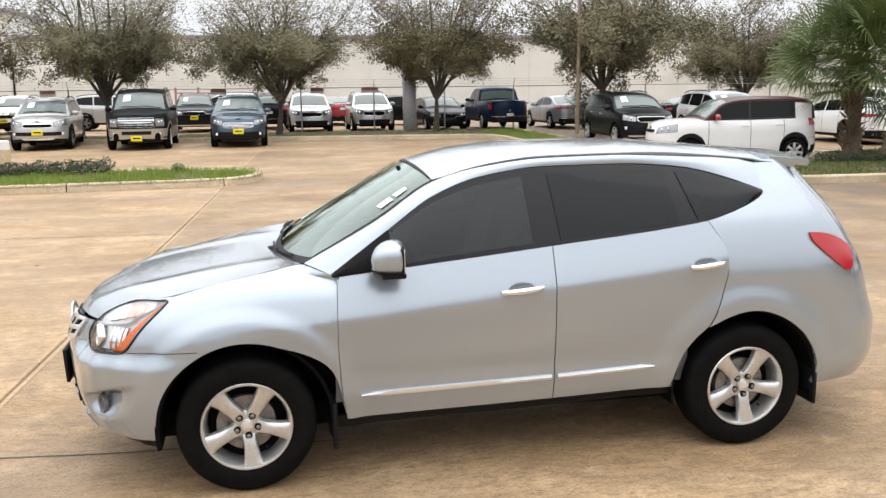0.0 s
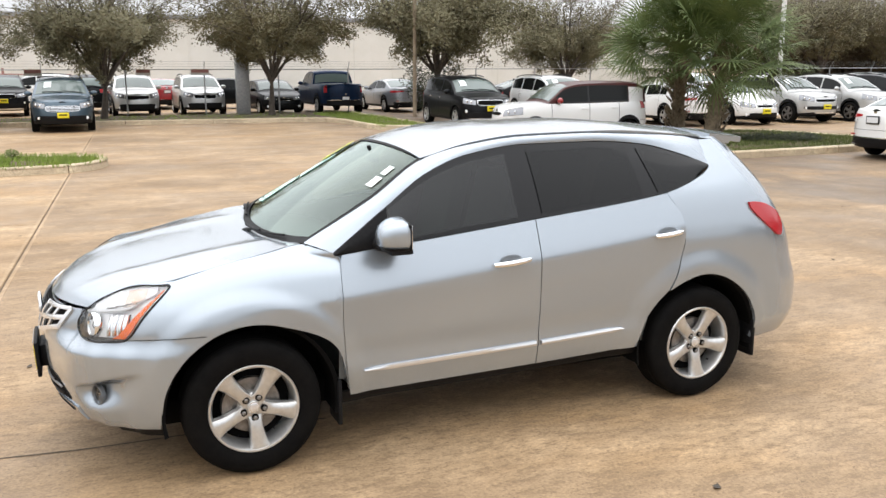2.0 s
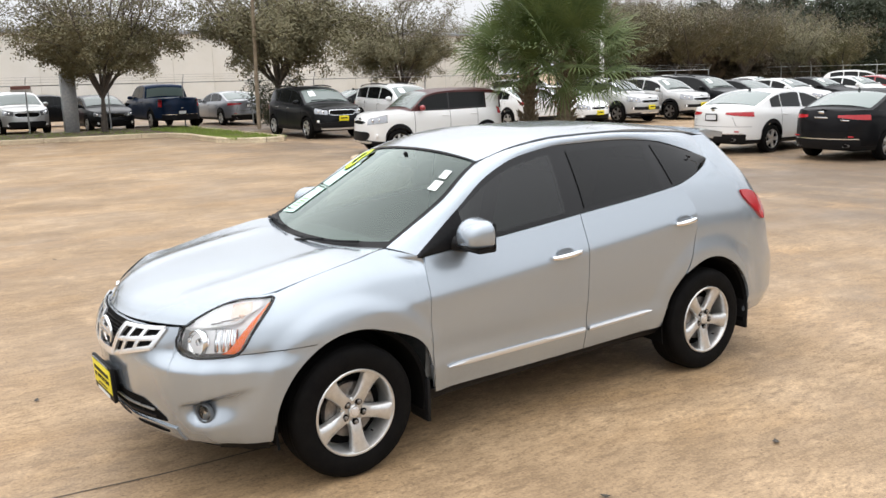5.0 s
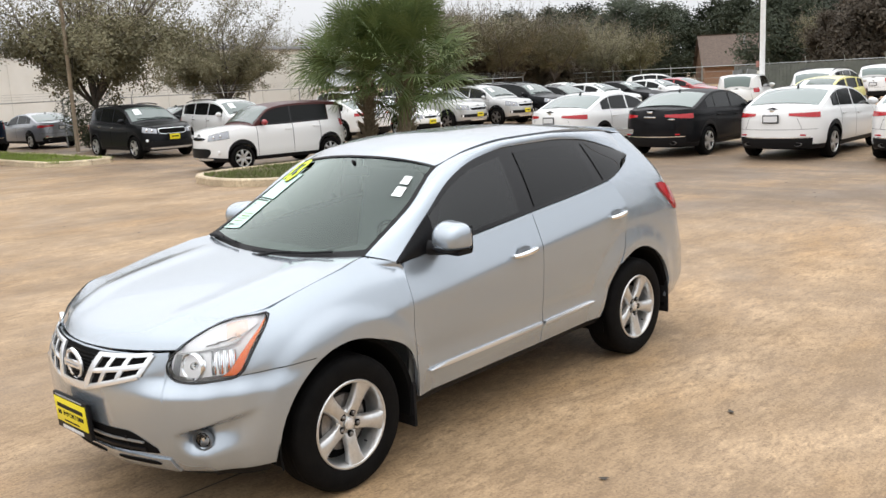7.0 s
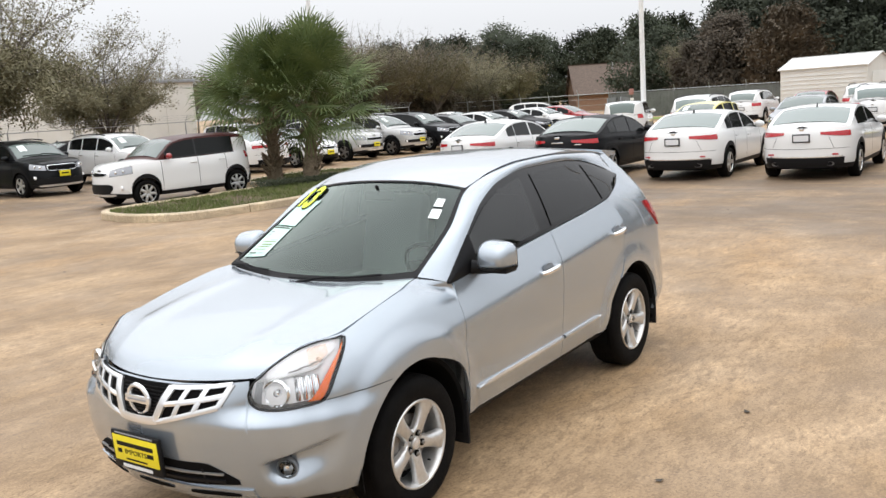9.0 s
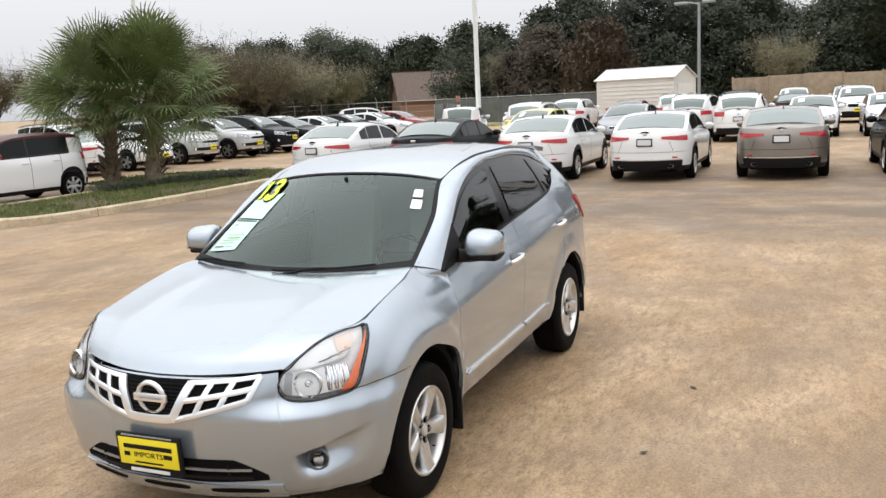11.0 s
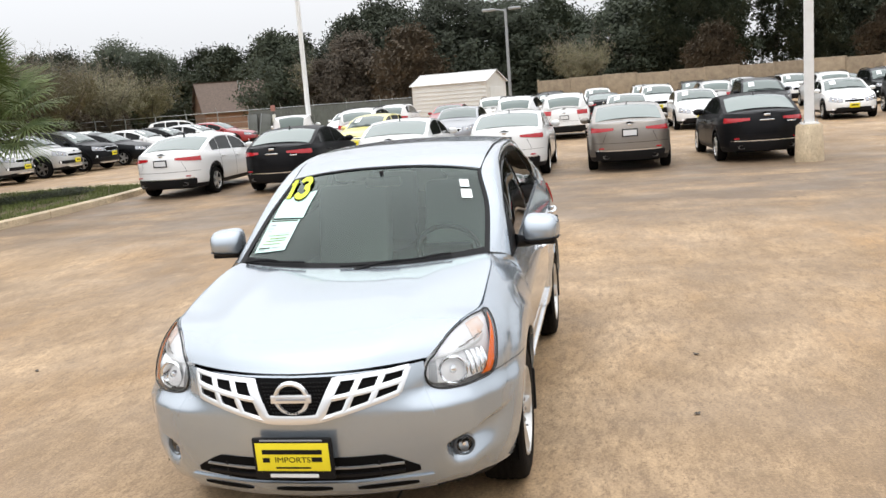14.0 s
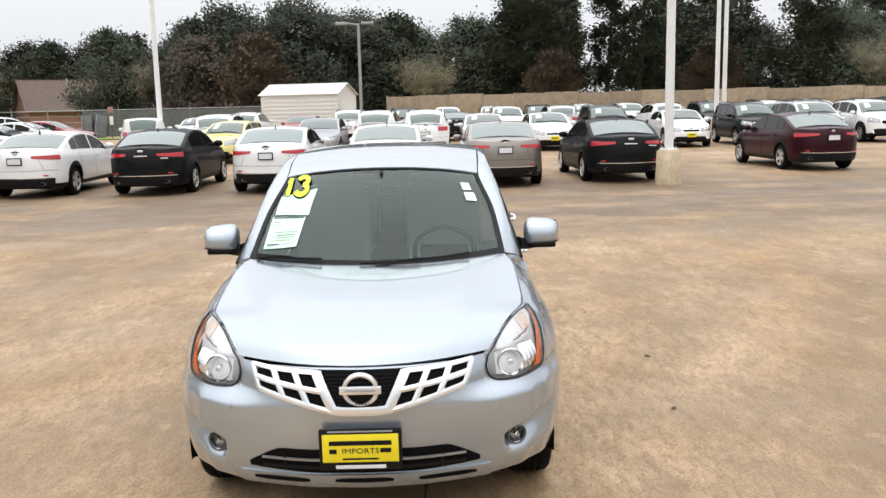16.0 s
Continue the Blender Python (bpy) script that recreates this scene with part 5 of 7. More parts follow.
def grass(name, ring, count, tall, label, seed, keep=lambda x, y: True, material=None):
    r = random.Random(seed)
    xs, ys = [p.x for p in ring], [p.y for p in ring]
    verts, faces = [], []
    while len(faces) < count:
        x, y = r.uniform(min(xs), max(xs)), r.uniform(min(ys), max(ys))
        if not inside((x, y), ring) or not keep(x, y):
            continue
        patchy = noise.noise(Vector((x * 0.9, y * 0.9, 3)))
        if patchy < -0.25 and r.random() < 0.7:
            continue
        h = tall * r.uniform(0.4, 1.0) * (1 + 0.8 * max(0, patchy))
        a = r.uniform(0, math.tau)
        w = 0.012
        lx, ly = r.uniform(-0.5, 0.5) * h, r.uniform(-0.5, 0.5) * h
        i = len(verts)
        verts += [(x - w * math.cos(a), y - w * math.sin(a), 0.125), (x + w * math.cos(a), y + w * math.sin(a), 0.125), (x + lx, y + ly, 0.125 + h)]
        faces.append((i, i + 1, i + 2))
    me = bpy.data.meshes.new(name)
    me.from_pydata(verts, [], faces)
    me.materials.append(material or GRASS)
    tagged(new(name, me), label, "grass", kind="stuff")


def leaf_mass(bm, centre, size, count, leaf, r):
    for _ in range(count):
        d = Vector((r.gauss(0, 1), r.gauss(0, 1), r.gauss(0, 1))).normalized() * r.random() ** 0.33
        p = Vector(centre) + Vector((d.x * size[0], d.y * size[1], d.z * size[2]))
        a = Vector((r.gauss(0, 1), r.gauss(0, 1), r.gauss(0, 0.6))).normalized()
        b = a.orthogonal().normalized()
        s = leaf * r.uniform(0.6, 1.3)
        bm.faces.new([bm.verts.new(p + q) for q in (-a * s, b * s * 0.5, a * s, -b * s * 0.5)])


def hedge(name, line, wide, high, seed, label):
    r = random.Random(seed)
    bm = bmesh.new()
    n = int((Vector(line[1]) - Vector(line[0])).length / 0.16)
    for i in range(n):
        p = Vector(line[0]).lerp(Vector(line[1]), i / max(1, n - 1))
        h = high * r.uniform(0.8, 1.1)
        leaf_mass(bm, (p.x, p.y, 0.12 + h / 2), (0.2, wide / 2, h / 2), 210, 0.032, r)
    return tagged(obj(name, bm, HEDGE, False), label, "hedge")


near_ring = smooth_ring([(-1.27, 14.9), (-1.42, 14.2), (-1.8, 13.68), (-2.5, 13.47), (-4.2, 13.36), (-9, 13.15), (-16, 12.9), (-17, 15.0), (-10, 16.4), (-4.6, 16.5), (-2.6, 16.0), (-1.55, 15.55)])
kerb_line("kerb_1", near_ring, True, -1, "pale weathered concrete kerb round a grass island", first=1.62)
planted("island_soil_1", near_ring, SOIL, "dark soil of a planted island")
grass("grass", near_ring, 22000, 0.13, "bright green patchy grass on an island", 1)
hedge("hedge", ((-12.5, 14.6, 0), (-4.7, 15.9, 0)), 0.8, 0.36, 2, "low clipped dark hedge on the grass island")

rnd = random.Random(41)
weed = bmesh.new()
leaf_mass(weed, Vector((-3.1, 15.3, 0.27)), Vector((0.15, 0.13, 0.09)), 160, 0.028, rnd)
tagged(obj("weed", weed, GRASS_DULL, False), "small leafy weed in the grass", "plant")

palm_ring = smooth_ring([(6.75, 12.9), (6.85, 11.7), (7.6, 11.05), (10, 10.75), (13, 10.75), (16.5, 11.1), (17.6, 12.2), (17.3, 15.2), (16.2, 16.4), (13.6, 16.2), (12.9, 14.9), (12.3, 14.0), (9.6, 13.9), (7.4, 14.0)])
kerb_line("kerb_2", palm_ring, True, -1, "pale concrete kerb round the palm island")
planted("island_soil_2", palm_ring, SOIL, "dark soil of the palm island")
grass("grass", palm_ring, 15000, 0.10, "mown green grass round the palms", 5, material=GRASS_DULL)
hedge("hedge", ((11.6, 13.75, 0), (15.6, 12.3, 0)), 0.7, 0.24, 6, "low dark trimmed groundcover by the palms")

back_line = [Vector((x, y, 0)) for x, y in [(-40, 31.2), (-30, 30.7), (-22, 30.3), (-14, 29.9), (-9, 29.6), (-4, 29.2), (0, 28.7), (3, 28.3), (6.2, 27.9), (7.0, 27.5), (7.3, 26.4), (7.25, 24.5), (7.3, 23.0), (7.7, 22.3), (8.4, 22.0), (9.0, 22.0), (9.3, 22.5), (9.35, 24), (9.4, 27), (9.4, 30), (9.5, 31.8)]]
kerb_line("kerb_3", back_line, False, 1, "stained concrete kerb along the back strip")
strip = back_line + [Vector((9.6, 33.0, 0)), Vector((-40, 33.6, 0))]
planted("back_strip_soil", strip, SOIL, "brown soil and leaf litter under the trees", 0.11)
grass("grass", [Vector((7.4, 22.2, 0)), Vector((9.2, 22.2, 0)), Vector((9.3, 31, 0)), Vector((7.4, 31, 0))], 4000, 0.1, "thin grass under the trees", 8)
grass("grass", [Vector((-20, 30.4, 0)), Vector((7, 28.2, 0)), Vector((7, 32.5, 0)), Vector((-20, 33, 0))], 5000, 0.07, "sparse dry grass of the back strip", 9)


# ---- other cars ----
def build_car(kind, paint, label, low_paint=None, rim=None, plates=("yellow", "white"), accents=None, front=None):
    """A parked car, nose to -x, standing on the ground at the origin."""
    K = CAR_KINDS[kind]
    L, W, _, wb, fo, r = K["size"]
    top, roof = spline(K["deck"]), K["roof"]
    sill, xf = K.get("sill", 0.24), -wb / 2 - fo
    xc = xf + L / 2
    car = thing(kind, label, "car")
    n_, m_ = 7.5, 2.1
    half = W / 2
    pts = []
    for y in (0, 0.12, 0.24, 0.36, 0.46, 0.55, 0.62):
        pts.append((xc - L / 2 * (1 - (y / half) ** m_) ** (1 / n_), y))
    xs = set(steps(pts[-1][0] + 0.07, xc + (xc - pts[-1][0]) - 0.07, 30))
    for w in (-wb / 2, wb / 2):
        xs |= {w + (r + 0.055) * math.cos(a) for a in steps(0, math.pi, 13)}
    for x in sorted(xs):
        pts.append((x, half * (1 - abs(2 * (x - xc) / L) ** n_) ** (1 / m_)))
    pts += [(2 * xc - x, y) for x, y in pts[6::-1]]
    arc = [0.0]
    for a, b in zip(pts, pts[1:]):
        arc.append(arc[-1] + math.hypot(b[0] - a[0], b[1] - a[1]))
    total = arc[-1]
    fx, fy = [p[0] for p in pts], [p[1] for p in pts]

    def S(s, z, out=0.0):
        s = min(max(s, 0), total)
        x, y = float(np.interp(s, arc, fx)), float(np.interp(s, arc, fy))
        x1, y1 = float(np.interp(s + 0.03, arc, fx)), float(np.interp(s + 0.03, arc, fy))
        x0, y0 = float(np.interp(s - 0.03, arc, fx)), float(np.interp(s - 0.03, arc, fy))
        nv = Vector((-(y1 - y0), x1 - x0)).normalized() if s > 0.02 and s < total - 0.02 else Vector((-1 if s < 1 else 1, 0))
        t = top(x)
        inset = 0.07 * max(0, (0.42 - z) / 0.2) ** 1.5 + 0.055 * max(0, (z - (t - 0.24)) / 0.24) ** 2
        inset += abs(nv.x) ** 2 * (K["rake"][0] if nv.x < 0 else K["rake"][1]) * max(0, z - 0.55)
        return (x + nv.x * (out - inset), -(y + nv.y * (out - inset)), z)

    def lowest(x):
        for w in (-wb / 2, wb / 2):
            d = abs(x - w)
            if d < r + 0.055:
                return max(sill, r + math.sqrt((r + 0.055) ** 2 - d * d))
        return sill + 0.06 * max(0, (abs(x - xc) - L / 2 + 0.5) / 0.5) ** 2
    # sides and ends
    P = []
    for s, (x, y) in zip(arc, pts):
        a, b = lowest(x), top(x)
        P.append([S(s, lerp(a, b, t)) for t in (0, 0.08, 0.2, 0.35, 0.5, 0.65, 0.78, 0.88, 0.95, 1.0)])
    whole = P + [[(x, -y, z) for x, y, z in c] for c in P[-2:0:-1]]
    whole.append(whole[0])
    part("body", skin(whole), paint, car)
    # bonnet and rear deck
    D = [[(c[-1][0], q * c[-1][1], c[-1][2] + 0.045 * (1 - q * q)) for q in steps(1, -1, 9)] for c in P[1:-1]]
    part("deck", skin(D), paint, car)
    lower = low_paint or BLACK_PLASTIC
    Q = []
    for s in arc:
        z0 = lowest(float(np.interp(s, arc, fx))) - 0.005
        z1 = max(z0 + 0.06, 0.7) if low_paint else z0 + 0.095
        Q.append([S(s, lerp(z0, z1, t), 0.008) for t in (0, 0.5, 1)])
    for mirror in (False, True):
        part("lower_trim", skin(Q, 0.01, mirror), lower, car)
    # cabin
    prof = spline([(i / (len(roof) - 1), x, z) for i, (x, z) in enumerate(roof)])
    tumble = K.get("tumble", 0.34)

    def side_y(x, z):
        s = float(np.interp(x, fx[3:-3], arc[3:-3]))
        t = top(x)
        return -S(s, t)[1] - 0.015 - tumble * max(0, z - t) ** 1.0

    def shell(t, v, out=0.0):
        x, z = prof(t)
        b = min(top(x), z)
        zz = lerp(b, z - 0.03, v)
        return (x, -(side_y(x, zz) + out), zz)
    C = []
    for t in steps(0, 1, 40):
        x, z = prof(t)
        left = [shell(t, v) for v in (0, 0.35, 0.7, 0.92, 1.0)]
        e = -left[-1][1]
        mid = [(x, q * e, z - 0.03 + 0.03 * (1 - abs(q) ** 3) + 0.03 * (1 - q * q)) for q in (-0.93, -0.6, 0, 0.6, 0.93)]
        C.append(left + mid + [(x, -y, z2) for x, y, z2 in left[::-1]])
    part("cabin", skin(C), paint if not K.get("black_cabin") else accents[0], car)
    # windows
    for x0, x1 in K["panes"]:
        cols = []
        for x in steps(x0, x1, 10):
            ts = steps(0, 1, 80)
            t = min(ts, key=lambda q: abs(prof(q)[0] - x))
            h = prof(t)[1] - top(x)
            cols.append([shell(t, v, 0.006) for v in steps(0.10, 0.9 if h > 0.25 else 0.75, 5)])
        for mirror in (False, True):
            part("side_window", skin(cols, 0.008, mirror), FAR_GLASS, car)
    if K.get("black_cabin"):
        x0, x1 = K["panes"][0][0] - 0.05, K["pillar"][0]
        cols = [[shell(min(steps(0, 1, 160), key=lambda q: abs(prof(q)[0] - x)), v, 0.002) for v in steps(0.02, 0.9, 5)] for x in steps(x0, x1, 24)]
        for mirror in (False, True):
            part("window_band", skin(cols, 0.003, mirror), GLOSS_BLACK, car, "black pillars between the windows")
    if "pillar" in K:
        cols = []
        for x in steps(*K["pillar"], 10):
            t = min(steps(0, 1, 80), key=lambda q: abs(prof(q)[0] - x))
            s = (x - K["pillar"][0]) / (K["pillar"][1] - K["pillar"][0])
            cols.append([shell(t, v, 0.008) for v in steps(0.0, 0.82, 5)])
        for mirror in (False, True):
            part("rear_pillar", skin(cols, 0.008, mirror), paint, car, "white rear pillar panel")
    for nm, (t0, t1), sx in (("windscreen", K["screen"], -1), ("rear_window", K["back"], 1)):
        G = []
        for t in steps(t0, t1, 7):
            x, z = prof(t)
            e = side_y(x, z - 0.03)
            G.append([(x + sx * 0.012, q * e * 0.9, z + 0.012 + 0.03 * (1 - q * q) - 0.03 * abs(q) ** 3) for q in steps(-1, 1, 9)])
        part(nm, skin(G, 0.006), FAR_SCREEN if sx < 0 else FAR_REAR, car)
    if plates[0] == "yellow":
        # a price sheet behind the windscreen, and the wipers
        def on_glass(k, q):
            x, z = prof(lerp(K["screen"][0], K["screen"][1], k))
            return (x - 0.02, q * side_y(x, z - 0.03) * 0.9, z + 0.018 + 0.03 * (1 - q * q) - 0.03 * abs(q) ** 3)
        part("price_sheet", skin([[on_glass(k, q) for q in steps(0.4, 0.72, 4)] for k in steps(0.4, 0.82, 4)], 0.002), PAPER, car, "white price sheet on the glass")
        for q0, q1 in ((-0.85, -0.05), (-0.02, 0.75)):
            part("wiper", tube([on_glass(0.04 + 0.06 * s, lerp(q0, q1, s)) for s in (0, 0.5, 1)], 0.012, 5), BLACK_PLASTIC, car)
    # lamps, grille, plates
    f, b = {**K["front"], **(front or {})}, K["rear"]

    def band(nm, s0, s1, z0, z1, mt, out, lab="", pairs=True, rise=0.0, thick=0.015, ends=0.0):
        Q = []
        for s in steps(s0, s1, 14):
            cut = ends * (z1 - z0) * max(0, (s - lerp(s0, s1, 0.72)) / (0.28 * (s1 - s0))) ** 2
            Q.append([S(s, lerp(z0 + rise * (s - s0) * 0.6 + cut, z1 + rise * (s - s0) - 0.4 * cut, t), out) for t in steps(0, 1, 4)])
        if pairs:
            for mirror in (False, True):
                part(nm, skin(Q, thick, mirror), mt, car, lab)
        else:
            back = [[(x, -y, z) for x, y, z in c] for c in Q[::-1]]
            part(nm, skin(back[:-1] + Q if s0 == 0 else Q + back[1:], thick), mt, car, lab)
    band("headlamp_surround", f["lamp"][0] - 0.008, f["lamp"][1] + 0.008, f["lamp"][2] - 0.007, f["lamp"][3] + 0.006, GLOSS_BLACK, 0.004, rise=f.get("rise", 0.16))
    band("headlamp", *f["lamp"], FAR_LAMP, 0.008, "clear silvered headlamp", rise=f.get("rise", 0.16))
    for k in (0.3, 0.62):
        s = lerp(f["lamp"][0], f["lamp"][1], k)
        p = S(s, (f["lamp"][2] + f["lamp"][3]) / 2 + 0.12 * (s - f["lamp"][0]), 0.012)
        for sy in (1, -1):
            bm = lathe([(0, -0.012), (0.03, -0.008), (0.042, 0.01)], 12)
            bm.transform(Matrix.Translation((p[0], sy * p[1], p[2])) @ pose(0, 0, 0, 0, 0, -90))
            part("headlamp_bowl", bm, CHROME, car)
    if "grille" in f:
        band("grille", 0, *f["grille"], CHROME, 0.010, "chrome-edged grille", False, ends=f.get("ends", 0.3))
        band("grille_mesh", 0, f["grille"][0] - 0.02, f["grille"][1] + 0.013, f["grille"][2] - 0.013, VOID, 0.016, "", False, ends=f.get("ends", 0.3))
        nb, thin = f.get("bars", 0), f.get("bar", 0.01)
        if nb:
            for i in range(nb):
                z = lerp(f["grille"][1], f["grille"][2], (i + 1) / (nb + 1))
                band("grille_bar", 0, f["grille"][0] - 0.02, z - thin, z + thin, CHROME, 0.022, "", False)
    band("lower_intake", 0, *f["intake"], BLACK_PLASTIC, 0.014, "dark lower intake", False, ends=f.get("ends", 0.3))
    if "skid" in f:
        band("skid_plate", 0, *f["skid"], SATIN, 0.02, "silver strip under the bumper", False, ends=0.3)
    ins = b.get("taper", 0.0)
    s0, s1 = total - b["lamp"][1], total - b["lamp"][0]
    Q = [[S(s, lerp(b["lamp"][2] + ins * ((s - s0) / (s1 - s0)) ** 1.6, b["lamp"][3] - 0.2 * ins * ((s - s0) / (s1 - s0)), t), 0.010) for t in steps(0, 1, 5)] for s in steps(s0, s1, 12)]
    for mirror in (False, True):
        part("tail_lamp", skin(Q, 0.015, mirror), RED_LENS, car, "red tail lamp")
    if b.get("pipes"):
        for sy in (1, -1):
            p = S(total - b["pipes"], sill + 0.1, 0.0)
            bm = lathe([(0.0, 0.02), (0.042, 0.015), (0.044, -0.03), (0.049, -0.035), (0.051, -0.02), (0.05, 0.06)], 14)
            bm.transform(Matrix.Translation((p[0], sy * p[1], p[2])) @ pose(0, 0, 0, 0, 0, 90) @ Matrix.Diagonal((1.5, 1, 0.8, 1)))
            part("exhaust_tip", bm, STEEL, car)
        for sy in (1, -1):
            p = S(total - 0.62, sill + 0.29, 0.006)
            part("rear_reflector", box((p[0], sy * p[1], p[2]), (0.03, 0.16, 0.03), 0.005), RED_LENS, car)
    band("rear_valance", total - 0.85, total, sill + 0.02, sill + 0.225, BLACK_PLASTIC, 0.010, "black rear valance", False)
    band("bumper_seam", total - 0.98, total, sill + 0.40, sill + 0.407, VOID, 0.004, "", False, 0.0, 0.0)
    for mirror in (False, True):
        Q = [[S(total - 0.62 + 0.1 * t + d, lerp(sill + 0.41, b["lamp"][2], t), 0.003) for t in steps(0, 1, 5)] for d in (-0.004, 0.004)]
        part("boot_gap", skin(Q, 0, mirror), VOID, car)
    band("rear_trim", total - 0.8, total, sill + 0.23, sill + 0.248, CHROME, 0.012, "", False)
    for s in f.get("fogs", ()):
        p = S(s, f.get("fog_z", f["intake"][1] + 0.08), 0.016)
        for sy in (1, -1):
            bm = lathe([(0, -0.02), (0.045, -0.012), (0.05, 0.02)], 12)
            bm.transform(Matrix.Translation((p[0], sy * p[1], p[2])) @ pose(0, 0, 0, 0, 0, -90))
            part("fog_lamp", bm, LAMP_SILVER, car)
    if plates[0]:
        x, _, z = S(0, f["plate"], 0.02)
        part("front_plate", box((x - 0.012, 0, z), (0.03, 0.34, 0.17), 0.005), PLATE_YELLOW, car, "yellow dealer plate")
        part("plate_lettering", box((x - 0.029, 0, z + 0.01), (0.003, 0.24, 0.04)), BLACK_PLASTIC, car, smooth=False)
    if plates[1]:
        x, _, z = S(total, b["plate"], 0.02)
        part("rear_plate", box((x, 0, z), (0.02, 0.34, 0.17), 0.005), BLACK_PLASTIC, car)
        part("plate_face", box((x + 0.011, 0, z), (0.006, 0.29, 0.12), 0.0), PLATE_WHITE, car, "plain white plate face", smooth=False)
        bd = lathe([(0, -0.01), (0.05, -0.006), (0.055, 0.01)], 16)
        bd.transform(Matrix.Translation((S(total, b["plate"] + 0.17, 0.008)[0], 0, b["plate"] + 0.17)) @ pose(0, 0, 0, 0, 0, 90) @ Matrix.Diagonal((1, 1, 0.6, 1)))
        part("badge", bd, CHROME, car)
    elif plates[1] is None and kind == "saloon_car":
        x, _, z = S(total, 0.92, 0.008)
        part("boot_lettering", box((x, 0, z), (0.012, 0.3, 0.03), 0.004), CHROME, car, "chrome boot lettering, not legible")
        part("badge", box((x, 0, z + 0.11), (0.014, 0.13, 0.05), 0.006), CHROME, car)
        part("boot_lettering", box((x - 0.03, 0.52, z - 0.05), (0.012, 0.18, 0.025), 0.004), CHROME, car, "chrome boot lettering, not legible")
    # door gaps, handles, mirrors
    for x in K["gaps"]:
        for mirror in (False, True):
            s = float(np.interp(x, fx[3:-3], arc[3:-3]))
            Q = [[S(s + d, lerp(max(lowest(x), sill + 0.12), top(x), t), 0.003) for t in steps(0, 1, 8)] for d in (-0.006, 0.006)]
            part("door_gap", skin(Q, 0, mirror), VOID, car)
    for x in K["handles"]:
        s = float(np.interp(x, fx[3:-3], arc[3:-3]))
        p = S(s, top(x) - 0.13, 0.02)
        for sy in (1, -1):
            part("door_handle", box((p[0], sy * p[1], p[2]), (0.2, 0.03, 0.03), 0.012), CHROME if K.get("chrome_handles") else paint, car)
    mx = K["mirror"]
    for sy in (1, -1):
        y = side_y(mx, top(mx) + 0.05) + 0.13
        bm = bmesh.new()
        bmesh.ops.create_uvsphere(bm, u_segments=14, v_segments=8, radius=1, matrix=Matrix.Translation((mx, sy * y, top(mx) + 0.08)) @ Matrix.Diagonal((0.07, 0.12, 0.08, 1)))
        part("door_mirror", bm, accents[1] if accents else paint, car)
        part("mirror_arm", box((mx, sy * (y - 0.13), top(mx) + 0.03), (0.07, 0.12, 0.04), 0.012), BLACK_PLASTIC, car)
    # wheels
    tyre = lathe([(r * 0.66, -0.1), (r * 0.8, -0.112), (r * 0.93, -0.106), (r, -0.075), (r, 0.075), (r * 0.93, 0.106), (r * 0.66, 0.1)], 32)
    # disc behind the spokes, painted black as the shade within the wheel
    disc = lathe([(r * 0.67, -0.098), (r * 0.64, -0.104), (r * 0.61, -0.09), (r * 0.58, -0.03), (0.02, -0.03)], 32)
    spokes = lathe([(0.0, -0.085), (0.05, -0.085), (0.06, -0.06)], 16)
    for k in range(K.get("spokes", 5)):
        a = k * math.tau / K.get("spokes", 5)
        add_box(spokes, (r * 0.35, -0.08, 0), (r * 0.58, 0.035, 0.075 * 5 / K.get("spokes", 5) + 0.01), 0.008, pose(0, 0, 0, 0, math.degrees(a), 0))
    lip = lathe([(r * 0.67, -0.098), (r * 0.665, -0.108), (r * 0.63, -0.106), (r * 0.61, -0.085)], 32)
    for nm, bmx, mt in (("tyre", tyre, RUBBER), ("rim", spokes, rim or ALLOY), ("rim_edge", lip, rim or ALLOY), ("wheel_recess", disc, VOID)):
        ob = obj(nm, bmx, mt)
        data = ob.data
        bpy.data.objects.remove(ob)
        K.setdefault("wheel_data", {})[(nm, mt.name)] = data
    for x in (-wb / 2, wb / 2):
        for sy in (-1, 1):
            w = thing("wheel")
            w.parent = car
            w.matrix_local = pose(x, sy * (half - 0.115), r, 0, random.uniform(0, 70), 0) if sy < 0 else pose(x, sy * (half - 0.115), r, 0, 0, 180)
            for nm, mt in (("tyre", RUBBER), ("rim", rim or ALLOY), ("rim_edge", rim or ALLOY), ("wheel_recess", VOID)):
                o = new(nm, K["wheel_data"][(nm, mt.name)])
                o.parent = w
    part("underbody", box((0, 0, sill + 0.1), (L - 0.5, W - 0.55, 0.25), 0.05), VOID, car)
    if K.get("antenna"):
        bm = bmesh.new()
        x, z = prof(K["antenna"])
        bmesh.ops.create_cone(bm, segments=8, radius1=0.05, radius2=0.01, depth=0.09, cap_ends=True, matrix=Matrix.Translation((x, 0, z + 0.07)) @ Matrix.Diagonal((1.6, 0.4, 1, 1)))
        part("roof_antenna", bm, GLOSS_BLACK, car)
    if K.get("rails"):
        a0, a1 = K["rails"]
        for sy in (1, -1):
            ptsr = []
            for t in steps(a0, a1, 8):
                x, z = prof(t)
                ptsr.append((x, sy * (side_y(x, z) - 0.06), z + 0.035))
            part("roof_rail", tube(ptsr, 0.018, 6), GALV if kind == "people_carrier" else BLACK_PLASTIC, car)
    if K.get("bed"):
        x0, x1, z0 = K["bed"]
        part("load_bed", box(((x0 + x1) / 2, 0, z0), (x1 - x0, W - 0.22, 0.03), 0.0), VOID, car)
    return car


